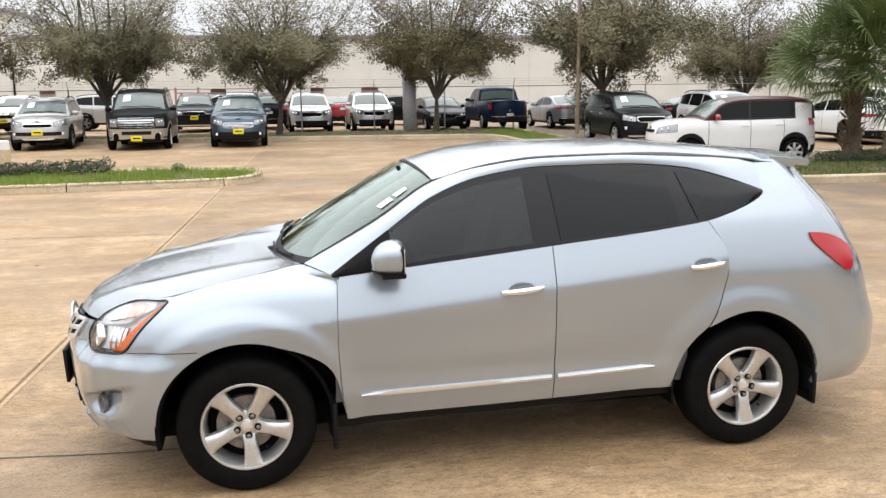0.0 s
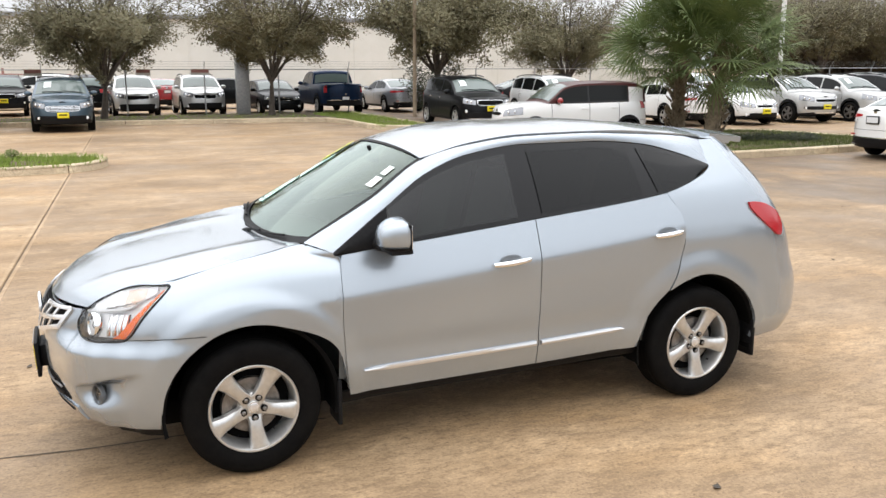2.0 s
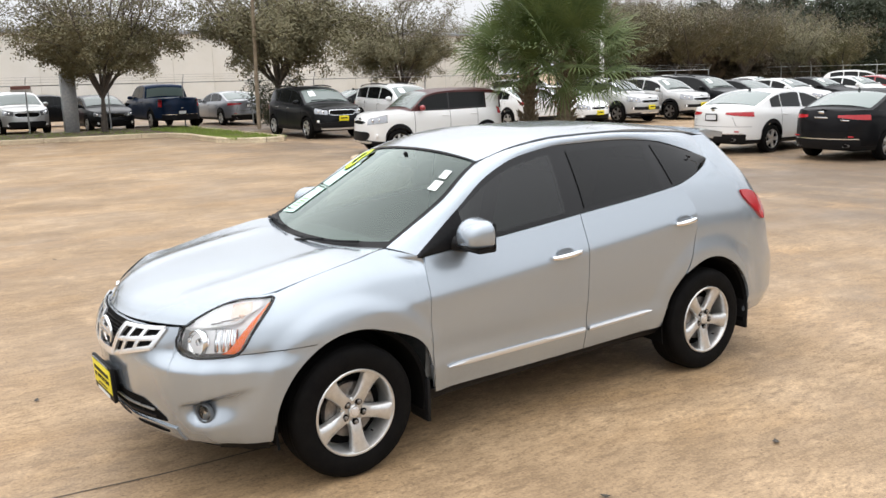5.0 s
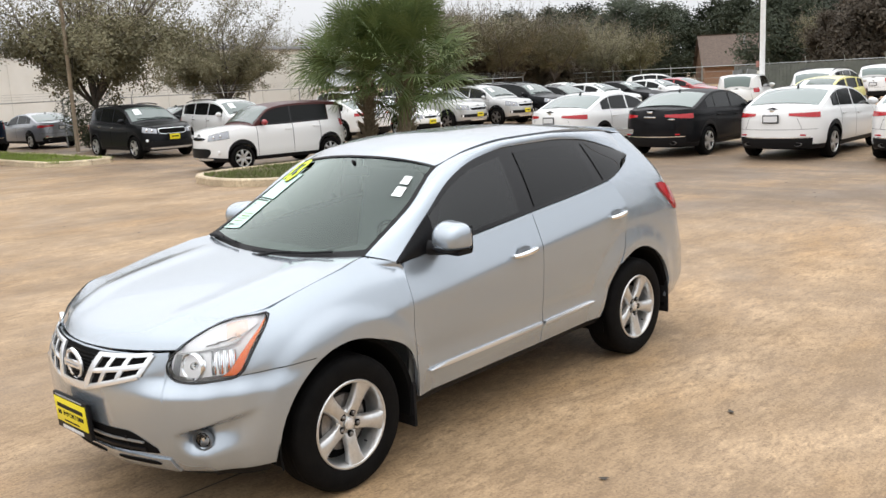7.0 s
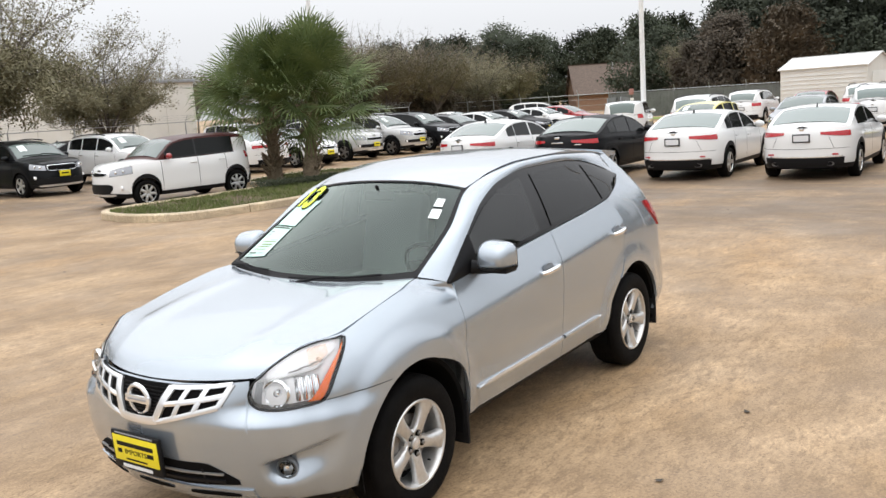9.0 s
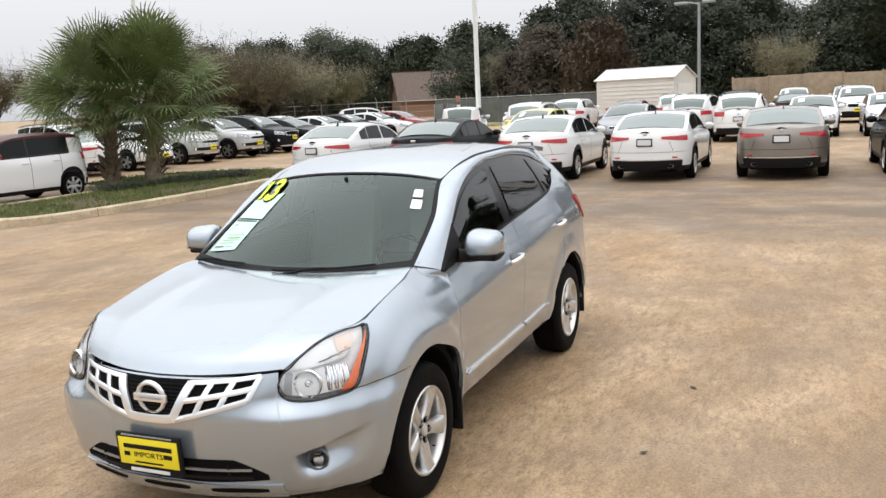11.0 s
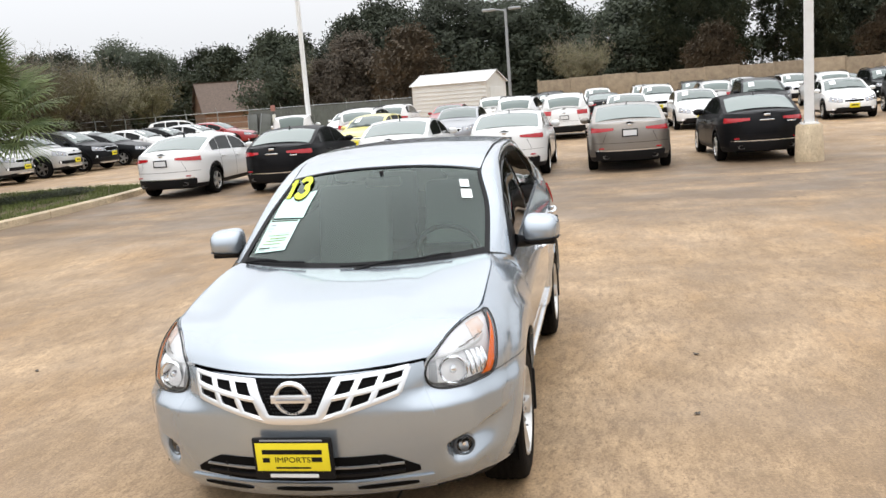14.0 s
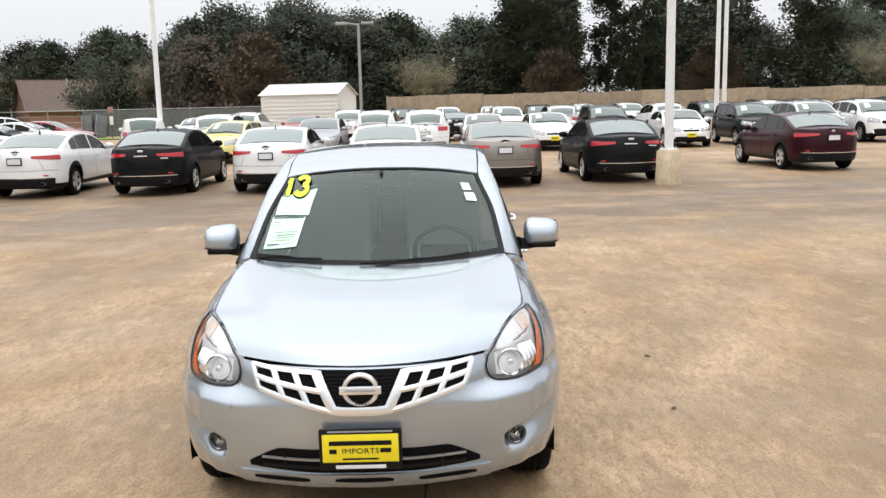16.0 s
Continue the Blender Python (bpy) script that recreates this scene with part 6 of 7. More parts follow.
CAR_KINDS = {
    "saloon_car": dict(size=(4.85, 1.86, 1.465, 2.805, 0.96, 0.33), rake=(0.16, 0.05), antenna=0.72, spokes=5,
        deck=[(-2.4, 0.70), (-2.15, 0.80), (-1.6, 0.90), (-1.0, 0.97), (0, 0.99), (1.0, 1.03), (1.7, 1.06), (2.2, 1.08), (2.5, 1.05)],
        roof=[(-1.12, 0.97), (-0.75, 1.16), (-0.38, 1.33), (0.0, 1.43), (0.4, 1.462), (0.8, 1.45), (1.15, 1.385), (1.55, 1.24), (1.98, 1.07)],
        screen=(0.06, 0.33), back=(0.73, 0.96), panes=[(-0.72, 0.12), (0.2, 0.95), (1.0, 1.38)], gaps=(-0.95, 0.16, 1.05), handles=(0.0, 0.92), mirror=-0.72,
        front=dict(lamp=(0.42, 0.95, 0.62, 0.74), grille=(0.36, 0.62, 0.72), intake=(0.62, 0.30, 0.44), plate=0.5, fogs=(0.72,)),
        rear=dict(lamp=(0.36, 1.04, 0.875, 0.985), plate=0.86, taper=0.05, pipes=0.55)),
    "crossover_suv": dict(size=(4.76, 1.89, 1.69, 2.78, 0.93, 0.36), rake=(0.12, 0.16), spokes=5, rails=(0.36, 0.8), chrome_handles=True, sill=0.28,
        deck=[(-2.35, 0.92), (-2.1, 1.0), (-1.6, 1.07), (-1.1, 1.11), (0, 1.12), (1.0, 1.16), (1.9, 1.2), (2.4, 1.12)],
        roof=[(-1.25, 1.10), (-0.9, 1.32), (-0.52, 1.54), (-0.1, 1.645), (0.5, 1.69), (1.1, 1.68), (1.6, 1.63), (2.0, 1.5), (2.25, 1.17)],
        screen=(0.05, 0.28), back=(0.86, 0.985), panes=[(-0.8, 0.1), (0.18, 0.98), (1.05, 1.75)], gaps=(-1.0, 0.14, 1.05), handles=(0.0, 0.92), mirror=-0.78,
        front=dict(lamp=(0.54, 1.04, 0.79, 0.93), grille=(0.48, 0.73, 0.9), intake=(0.74, 0.34, 0.56), plate=0.62, fogs=(0.74,)),
        rear=dict(lamp=(0.52, 1.05, 0.92, 1.08), plate=0.82)),
    "large_suv": dict(size=(5.25, 2.0, 1.96, 3.02, 0.98, 0.4), rake=(0.03, 0.05), spokes=6, rails=(0.3, 0.85), sill=0.34, tumble=0.24,
        deck=[(-2.6, 1.08), (-2.3, 1.16), (-1.5, 1.2), (-1.0, 1.22), (0, 1.24), (1.5, 1.28), (2.7, 1.24)],
        roof=[(-1.12, 1.21), (-0.82, 1.52), (-0.5, 1.78), (0.0, 1.92), (0.6, 1.96), (1.3, 1.96), (2.0, 1.93), (2.4, 1.8), (2.62, 1.26)],
        screen=(0.04, 0.27), back=(0.88, 0.985), panes=[(-0.7, 0.25), (0.33, 1.2), (1.3, 2.2)], gaps=(-0.9, 0.28, 1.25), handles=(0.15, 1.1), mirror=-0.7,
        front=dict(lamp=(0.64, 0.98, 0.86, 1.06), grille=(0.6, 0.8, 1.07), bars=3, intake=(0.46, 0.62, 0.72), plate=0.5, fogs=(0.78,)),
        rear=dict(lamp=(0.75, 1.05, 0.95, 1.3), plate=0.9)),
    "box_hatchback": dict(size=(4.14, 1.80, 1.61, 2.57, 0.80, 0.325), rake=(0.04, 0.06), spokes=7, tumble=0.2, black_cabin=True, sill=0.25,
        deck=[(-2.05, 0.90), (-1.88, 1.0), (-1.5, 1.06), (-1.0, 1.085), (0, 1.09), (1.0, 1.11), (1.7, 1.12), (2.1, 1.08)],
        roof=[(-1.0, 1.07), (-0.72, 1.3), (-0.42, 1.52), (-0.02, 1.6), (0.5, 1.62), (1.0, 1.615), (1.5, 1.6), (1.8, 1.53), (1.95, 1.1)],
        screen=(0.05, 0.27), back=(0.87, 0.985), pillar=(1.28, 1.78), panes=[(-0.66, 0.16), (0.19, 0.96), (0.98, 1.26)], gaps=(-0.85, 0.18, 1.0), handles=(0.05, 0.88), mirror=-0.66,
        front=dict(lamp=(0.46, 1.04, 0.78, 0.92), grille=(0.36, 0.79, 0.88), intake=(0.54, 0.38, 0.6), ends=0.5, plate=0.4, fogs=(0.76,), fog_z=0.5, skid=(0.6, 0.3, 0.36)),
        rear=dict(lamp=(0.66, 0.95, 0.95, 1.35), plate=0.75)),
    "small_hatchback": dict(size=(4.05, 1.72, 1.46, 2.57, 0.8, 0.31), rake=(0.16, 0.08), spokes=7,
        deck=[(-2.05, 0.74), (-1.8, 0.84), (-1.3, 0.93), (-0.9, 0.97), (0, 0.98), (1.2, 1.04), (2.0, 1.02)],
        roof=[(-1.1, 0.95), (-0.75, 1.15), (-0.4, 1.33), (0.0, 1.43), (0.5, 1.46), (1.0, 1.43), (1.4, 1.37), (1.7, 1.24), (1.9, 1.04)],
        screen=(0.05, 0.3), back=(0.84, 0.985), panes=[(-0.7, 0.12), (0.2, 0.9), (0.98, 1.4)], gaps=(-0.9, 0.15, 0.98), handles=(0.0, 0.85), mirror=-0.7,
        front=dict(lamp=(0.42, 0.95, 0.66, 0.8), grille=(0.36, 0.66, 0.72), intake=(0.55, 0.3, 0.45), plate=0.52, fogs=(0.68,)),
        rear=dict(lamp=(0.6, 0.95, 0.85, 1.02), plate=0.75)),
    "pickup_truck": dict(size=(5.7, 2.0, 1.86, 3.6, 0.95, 0.4), rake=(0.03, 0.0), spokes=6, sill=0.4, tumble=0.22, bed=(0.95, 2.75, 1.2),
        deck=[(-2.8, 1.08), (-2.4, 1.16), (-1.6, 1.2), (-1.1, 1.22), (0.0, 1.24), (0.9, 1.26), (1.0, 1.28), (3.0, 1.3)],
        roof=[(-1.3, 1.2), (-1.0, 1.48), (-0.68, 1.72), (-0.25, 1.84), (0.1, 1.86), (0.4, 1.86), (0.68, 1.82), (0.82, 1.55), (0.9, 1.27)],
        screen=(0.04, 0.28), back=(0.82, 0.97), panes=[(-0.85, -0.05), (0.03, 0.6)], gaps=(-1.1, 0.0, 0.75, 0.9), handles=(-0.15, 0.6), mirror=-0.85,
        front=dict(lamp=(0.6, 0.98, 0.9, 1.05), grille=(0.55, 0.85, 1.05), intake=(0.6, 0.5, 0.62), plate=0.55),
        rear=dict(lamp=(0.82, 1.0, 0.95, 1.24), plate=0.72)),
}


def park(proto, x, y, turn, **tags):
    """A further car like one that is built already."""
    return tagged(copy_thing(proto, pose(x, y, 0, 0, 0, turn)), **tags)


def stand(car, x, y, turn, group=""):
    car.matrix_basis = pose(x, y, 0, 0, 0, turn)
    return tagged(car, group=group)


ROW = "white and dark saloons parked tail out"
white_saloon = stand(build_car("saloon_car", WHITE, "glossy white saloon car parked on the concrete lot"), 16.55, 9.17, 180, ROW)
black_saloon = stand(build_car("saloon_car", BLACK, "glossy black saloon car parked on the concrete lot", plates=("yellow", None)), 16.55, 6.35, 180, ROW)
park(white_saloon, 16.55, 3.55, 180)
park(white_saloon, 16.6, 0.9, 180)
stand(build_car("saloon_car", BRONZE, "bronze grey saloon car parked on the concrete lot"), 16.75, -1.8, 181, ROW)
park(black_saloon, 17.2, -4.65, 183)
stand(build_car("saloon_car", MAROON, "dark maroon saloon car parked beyond the light pole"), 19.25, -10.25, 183, ROW)

NORTH = "cars backed up to the rear kerb"
silver_suv = stand(build_car("crossover_suv", SILVER, "silver compact crossover with a yellow dealer plate", rim=STEEL, front=dict(lamp=(0.52, 1.06, 0.79, 0.93), grille=(0.48, 0.76, 0.88), intake=(0.86, 0.5, 0.62), plate=0.6, fog_z=0.56, fogs=(0.78,), skid=(0.5, 0.36, 0.42))), -8.55, 28.3, 93, NORTH)
stand(build_car("large_suv", BLACK, "large black off-roader with beige lower panels and chrome grille", low_paint=BEIGE, front=dict(lamp=(0.62, 0.97, 0.77, 1.02), rise=0.0, grille=(0.58, 0.75, 1.06), ends=0.0, bars=3, bar=0.024, intake=(0.46, 0.52, 0.63), plate=0.4, fog_z=0.53, fogs=(0.74,))), -5.27, 27.5, 91, NORTH)
stand(build_car("crossover_suv", STEEL_BLUE, "steel blue crossover with a chrome barred grille", front=dict(lamp=(0.54, 1.06, 0.75, 0.9), grille=(0.52, 0.66, 0.84), bars=3, intake=(0.9, 0.28, 0.53), plate=0.55, fog_z=0.46)), -2.03, 27.7, 90, NORTH)
dark_suv = stand(build_car("crossover_suv", CHARCOAL, "charcoal crossover with chrome grille and yellow plate", front=dict(grille=(0.5, 0.77, 0.95), intake=(0.82, 0.38, 0.56), plate=0.67, fog_z=0.58, fogs=(0.86,), skid=(0.78, 0.3, 0.36))), 11.0, 23.75, 88, NORTH)
white_suv = stand(build_car("crossover_suv", WHITE, "white crossover parked behind the box hatchback"), 14.75, 24.0, 90, NORTH)
stand(build_car("box_hatchback", WHITE, "white boxy hatchback with black windows and red mirrors", accents=(DARK_RED_ROOF, RED), plates=(None, "white")), 10.25, 15.45, -8)

FENCED = "cars behind the wire fence"
pale_suv = stand(build_car("crossover_suv", SILVER, "silver off-roader facing the wire fence", plates=("", "")), 0.82, 35.7, 90, FENCED)
park(pale_suv, 3.55, 35.9, 90)
dark_saloon = stand(build_car("saloon_car", CHARCOAL, "dark grey saloon facing the wire fence", plates=("", "white")), 6.65, 35.2, 92, FENCED)
stand(build_car("pickup_truck", NAVY, "dark navy pickup truck with its tailgate to the fence", plates=("", "white")), 9.2, 34.9, -91, FENCED)
grey_saloon = stand(build_car("saloon_car", GREY, "grey saloon with its boot towards the fence", plates=("", "white")), 12.4, 35.3, -88, FENCED)
park(dark_suv, -4.3, 38.6, 92, label="black off-roader in the yard beyond the fence", group=FENCED)
park(white_suv, -3.2, 45.5, 0, label="white van-like car in the yard beyond the fence", group=FENCED)
red_saloon = stand(build_car("saloon_car", RED, "dark red saloon in the yard beyond the fence", plates=("", "white")), 2.6, 43.5, -85, FENCED)
park(dark_saloon, 6.2, 41.5, 180)
park(dark_suv, -0.9, 40.0, -90, label="dark car in the yard beyond the fence", group=FENCED)
park(silver_suv, -8.2, 41.5, 180, label="pale car in the yard beyond the fence", group=FENCED)
park(white_suv, -12.5, 40.0, 90, label="white car in the yard beyond the fence", group=FENCED)
park(dark_suv, -11.6, 28.6, 92)
park(grey_saloon, -14.6, 36.0, 90)
park(dark_saloon, 17.5, 30.5, 180, label="dark saloon beyond the white crossover")

EAST = "cars facing the lane beyond the palms"
for i, (proto, dx) in enumerate(((white_saloon, 0), (silver_suv, 0.1), (silver_suv, 0), (dark_suv, 0.1), (dark_saloon, 0), (white_saloon, 0), (black_saloon, 0.2), (white_saloon, 0), (red_saloon, 0))):
    park(proto, 20.3 + 2.74 * i, 21.4 + dx - 0.12 * i, 90 + (i % 3 - 1), group=EAST)
park(white_saloon, 17.95, 21.8, -91, group=EAST)
for i, proto in enumerate((white_suv, dark_suv, black_saloon, white_suv, grey_saloon, white_saloon)):
    park(proto, 26.5 + 3.1 * i, 30.5 - 0.3 * i, 90 - (i % 2) * 180, group=EAST)
park(white_suv, 52.0, 27.5, 120, label="white van in the far part of the lot", group=EAST)

FAR = "rows of cars in the far part of the lot"
stand(build_car("box_hatchback", WHITE, "white boxy hatchback parked beside a light pole", plates=("", "white"), accents=(WHITE, WHITE)), 30.6, 11.6, 196, FAR)
park(white_suv, 31.5, 8.6, 182, group=FAR)
stand(build_car("small_hatchback", YELLOW, "pale yellow small hatchback facing the lane"), 27.2, 7.3, -6, FAR)
row_a = ((grey_saloon, 29.5, 4.3, 0), (white_suv, 33.0, 2.2, 180), (white_suv, 30.2, 0.2, 180), (white_saloon, 31.5, -2.2, 0), (white_saloon, 31.2, -4.8, 0), (dark_suv, 33.5, -7.6, 0), (white_saloon, 31.4, -10.3, 0),
         (dark_suv, 31.5, -13.2, 0), (silver_suv, 32.0, -15.9, 0), (white_suv, 31.8, -18.4, 0), (dark_saloon, 31.8, -21.2, 0), (white_saloon, 32, -24.0, 0))
for proto, x, y, a in row_a:
    park(proto, x, y, a + random.uniform(-2, 2), group=FAR)
row_b = (white_saloon, white_suv, red_saloon, white_suv, dark_suv, dark_saloon, white_suv, silver_suv, grey_saloon, white_suv, dark_suv, white_suv, silver_suv, dark_suv, white_saloon)
for i, proto in enumerate(row_b):
    park(proto, 42.5 + random.uniform(-0.4, 0.4), 12.5 - 2.75 * i, (0, 180)[i % 2] + random.uniform(-2, 2), group=FAR)
for i, proto in enumerate((dark_suv, white_suv, silver_suv, dark_suv, silver_suv, white_suv, dark_saloon, white_suv, dark_suv, silver_suv, white_saloon, dark_suv)):
    park(proto, 51.5 + random.uniform(-0.4, 0.4), 2.0 - 2.9 * i, random.uniform(-2, 2), group=FAR)


# ---- trees ----
def limb(bm, p, d, length, r, rnd, bend, n=4):
    pts, rad = [p.copy()], [r]
    for i in range(n):
        d = (d + Vector((rnd.gauss(0, bend), rnd.gauss(0, bend), rnd.gauss(0, bend * 0.6) + 0.05))).normalized()
        p = p + d * (length / n)
        pts.append(p.copy())
        rad.append(r * (1 - 0.62 * (i + 1) / n))
    add_tube(bm, pts, rad, 6 if r > 0.03 else 4, r > 0.03)
    return pts, d, rad


def twig_tree(seed, trunk_h, height, spread, leaves, leaf_top, leaf_size):
    """A vase-shaped street tree: trunk, limbs, fine bare twigs above, small leaves below."""
    rnd = random.Random(seed)
    wood, twigs, lv, lf = bmesh.new(), bmesh.new(), [], []
    trunk, d, _ = limb(wood, Vector((0, 0, 0)), Vector((0.03, 0.02, 1)), trunk_h, 0.15, rnd, 0.05)
    top = trunk[-1]
    tips = []
    n1 = 11
    for i in range(n1):
        a = i * math.tau / n1 + rnd.uniform(-0.25, 0.25)
        out = (0.15 + 0.95 * ((i * 4) % n1) / n1) * rnd.uniform(0.85, 1.15)
        p, dd, rr = limb(wood, trunk[-2].lerp(top, rnd.uniform(0.4, 1)), Vector((math.cos(a) * out, math.sin(a) * out, 1)).normalized(), (height - trunk_h) * rnd.uniform(0.55, 0.75), 0.07, rnd, 0.10)
        for j in range(8):
            k = rnd.choice((1, 2, 2, 3, 3, 4))
            b = a + rnd.uniform(-1.3, 1.3)
            q, d2, r2 = limb(wood, p[k], Vector((math.cos(b) * rnd.uniform(0.3, 1.2), math.sin(b) * rnd.uniform(0.3, 1.2), rnd.uniform(0.1, 1.1))).normalized(), spread * rnd.uniform(0.28, 0.5), 0.022, rnd, 0.16)
            for m in range(17):
                e = rnd.choice(q[1:])
                b2 = rnd.uniform(0, math.tau)
                s = rnd.uniform(0.3, 1.0)
                w, _, _ = limb(twigs, e, Vector((math.cos(b2) * s, math.sin(b2) * s, rnd.uniform(-0.6, 1.15))).normalized(), rnd.uniform(0.45, 1.0), 0.0075, rnd, 0.16, 3)
                tips += w[1:]
    weight = [max(0.04, min(1, (leaf_top - t.z) / (leaf_top * 0.5))) for t in tips]
    for t in rnd.choices(tips, weight, k=leaves):
        p = t + Vector((rnd.gauss(0, 0.13), rnd.gauss(0, 0.13), rnd.gauss(0, 0.12)))
        a = Vector((rnd.gauss(0, 1), rnd.gauss(0, 1), rnd.gauss(0, 0.7))).normalized()
        b = a.orthogonal().normalized()
        s = leaf_size * rnd.uniform(0.6, 1.3)
        i = len(lv)
        lv += [p - a * s, p + b * s * 0.5, p + a * s, p - b * s * 0.5]
        lf.append((i, i + 1, i + 2, i + 3))
    return wood, twigs, lv, lf


def build_tree(name, label, seed, trunk_h, height, spread, leaves, leaf_top, leaf_size, leaf_mat, group):
    t = thing(name, label, "tree", group)
    wood, twigs, lv, lf = twig_tree(seed, trunk_h, height, spread, leaves, leaf_top, leaf_size)
    part("trunk", wood, BARK, t, "grey-brown trunk and limbs")
    tagged(part("twig_spray", twigs, TWIG, t, "bare fine twigs", False), kind="stuff")
    me = bpy.data.meshes.new("crown")
    me.from_pydata(lv, [], lf)
    me.materials.append(leaf_mat)
    o = new("crown", me)
    o.parent = t
    tagged(o, "small olive leaves", kind="stuff")
    return t


STREET = "street trees along the back fence"
oak_1 = build_tree("street_tree", "half-bare street tree with small olive leaves", 11, 1.5, 7.5, 6.4, 54000, 4.2, 0.05, LEAF, STREET)
oak_2 = build_tree("street_tree", "half-bare street tree with small olive leaves", 23, 1.4, 7.2, 6.2, 54000, 4.1, 0.05, LEAF, STREET)
oak_1.matrix_basis = pose(-6.95, 30.9, 0.1, 0, 0, 20)
oak_2.matrix_basis = pose(-0.6, 31.2, 0.1, 0, 0, 0)
for proto, x, y, a in ((oak_1, 5.75, 31.0, 140), (oak_2, 12.1, 29.0, 80), (oak_2, -13.2, 31.2, 200), (oak_1, -19.5, 31.5, 70), (oak_2, 20.8, 33.4, 300)):
    s = {12.1: 1.2, 20.8: 0.94}.get(x, 1.0)
    copy_thing(proto, pose(x, y, 0.1, 0, 0, a) @ Matrix.Diagonal((s, s, s, 1)))
shrub = thing("shrub", "dark dense shrub round a street tree's foot", "shrub")
rnd = random.Random(19)
stems, leaves = bmesh.new(), bmesh.new()
for i in range(14):
    a = i * 2.4
    tip, _, _ = limb(stems, Vector((0.1 * math.cos(a), 0.1 * math.sin(a), 0)), Vector((0.5 * math.cos(a), 0.5 * math.sin(a), 1)).normalized(), rnd.uniform(1.2, 2.2), 0.02, rnd, 0.15)
    for p in tip[1:]:
        leaf_mass(leaves, p, Vector((0.4, 0.4, 0.3)), 70, 0.05, rnd)
part("stem", stems, BARK, shrub)
tagged(part("leaves", leaves, HEDGE, shrub, "small dark leaves", False), kind="stuff")
shrub.matrix_basis = pose(11.9, 29.2, 0.1)
BARE = "bare trees along the lot's far edge"
bare = build_tree("bare_tree", "tall bare grey-brown winter tree", 37, 2.2, 9.0, 7.5, 14000, 7.5, 0.085, LEAF, BARE)
bare.matrix_basis = pose(58, 52, 0, 0, 0, 0)
for x, y, a, s in ((40, 39.5, 40, 0.86), (43, 39, 100, 0.84), (48, 38, 160, 0.8), (53, 37, 210, 0.78), (57.5, 36, 10, 0.72), (61, 34.5, 95, 0.66), (46, 44, 190, 0.95), (75, 24, 250, 0.8), (74, 18, 310, 0.75), (50, 48, 330, 1.0), (55, 46, 80, 0.96),
                   (60, 44, 170, 0.94), (44, 42, 300, 0.88), (51, 42.5, 25, 0.9), (64, 41, 60, 0.86), (42, 77, 20, 0.95), (47, 78, 140, 1.0), (52, 77, 230, 0.92), (57, 76, 70, 1.0), (62, 76, 130, 0.95), (67, 74, 270, 1.0)):
    copy_thing(bare, pose(x, y, 0, 0, 0, a) @ Matrix.Diagonal((s, s, s, 1)))


def clump_tree(name, label, seed, high, wide, mat, group, tall=False, count=150):
    rnd = random.Random(seed)
    t = thing(name, label, "tree", group)
    wood = bmesh.new()
    limb(wood, Vector((0, 0, 0)), Vector((0, 0, 1)), high * (0.85 if tall else 0.5), 0.28, rnd, 0.03)
    part("trunk", wood, BARK, t)
    lv, lf = [], []
    for _ in range(count):
        u = rnd.random()
        z = lerp(high * (0.04 if tall else 0.03), high, u)
        prof = math.sin(math.pi * min(1, 0.12 + 0.86 * u)) ** 0.6 if not tall else (1.05 - u) ** 0.7
        a, q = rnd.uniform(0, math.tau), rnd.random() ** 0.5
        c = Vector((math.cos(a) * q * wide / 2 * prof, math.sin(a) * q * wide / 2 * prof, z * rnd.uniform(0.92, 1.04)))
        s = wide * rnd.uniform(0.07, 0.17)
        for _ in range(150):
            d = Vector((rnd.gauss(0, 0.5), rnd.gauss(0, 0.5), rnd.gauss(0, 0.4))) * s
            p = c + d
            e = Vector((rnd.gauss(0, 1), rnd.gauss(0, 1), rnd.gauss(0, 0.8))).normalized()
            f = e.orthogonal().normalized()
            k = rnd.uniform(0.09, 0.18)
            i = len(lv)
            lv += [p - e * k, p + f * k * 0.6, p + e * k, p - f * k * 0.6]
            lf.append((i, i + 1, i + 2, i + 3))
    me = bpy.data.meshes.new("crown")
    me.from_pydata(lv, [], lf)
    me.materials.append(mat)
    o = new("crown", me)
    o.parent = t
    tagged(o, kind="stuff")
    return t


WOODS = "dark trees on the horizon"
ev = [clump_tree("evergreen_tree", "dark evergreen oak on the horizon", 3, 9.5, 9.5, PINE, WOODS), clump_tree("evergreen_tree", "dark evergreen oak on the horizon", 4, 8.5, 8.0, PINE, WOODS),
      clump_tree("pine_tree", "tall thin dark pine on the horizon", 5, 13.5, 6.5, PINE, WOODS, True, 110)]
rusty = clump_tree("rust_leaved_tree", "rust-brown winter tree on the horizon", 6, 7.5, 6.5, RUST_LEAF, WOODS)
for k, t in enumerate(ev):
    t.matrix_basis = pose(84 + 3 * k, (16, 4, -14)[k], 0)
rusty.matrix_basis = pose(72, 20, 0)
rnd = random.Random(77)
for i in range(52):
    y = 50 - 5.2 * (i % 26) + rnd.uniform(-2, 2) + (2.6 if i > 25 else 0)
    proto = ev[2] if (y < -8 and rnd.random() < 0.55) else ev[rnd.randrange(2)]
    s = rnd.uniform(0.92, 1.18) * (0.85 if y > 34 else 1.08)
    if 31 < y < 52:
        y += 24
    copy_thing(proto, pose((82 if i < 26 else 92) + rnd.uniform(-3, 4), y, 0, 0, 0, rnd.uniform(0, 360)) @ Matrix.Diagonal((s, s, s, 1)))
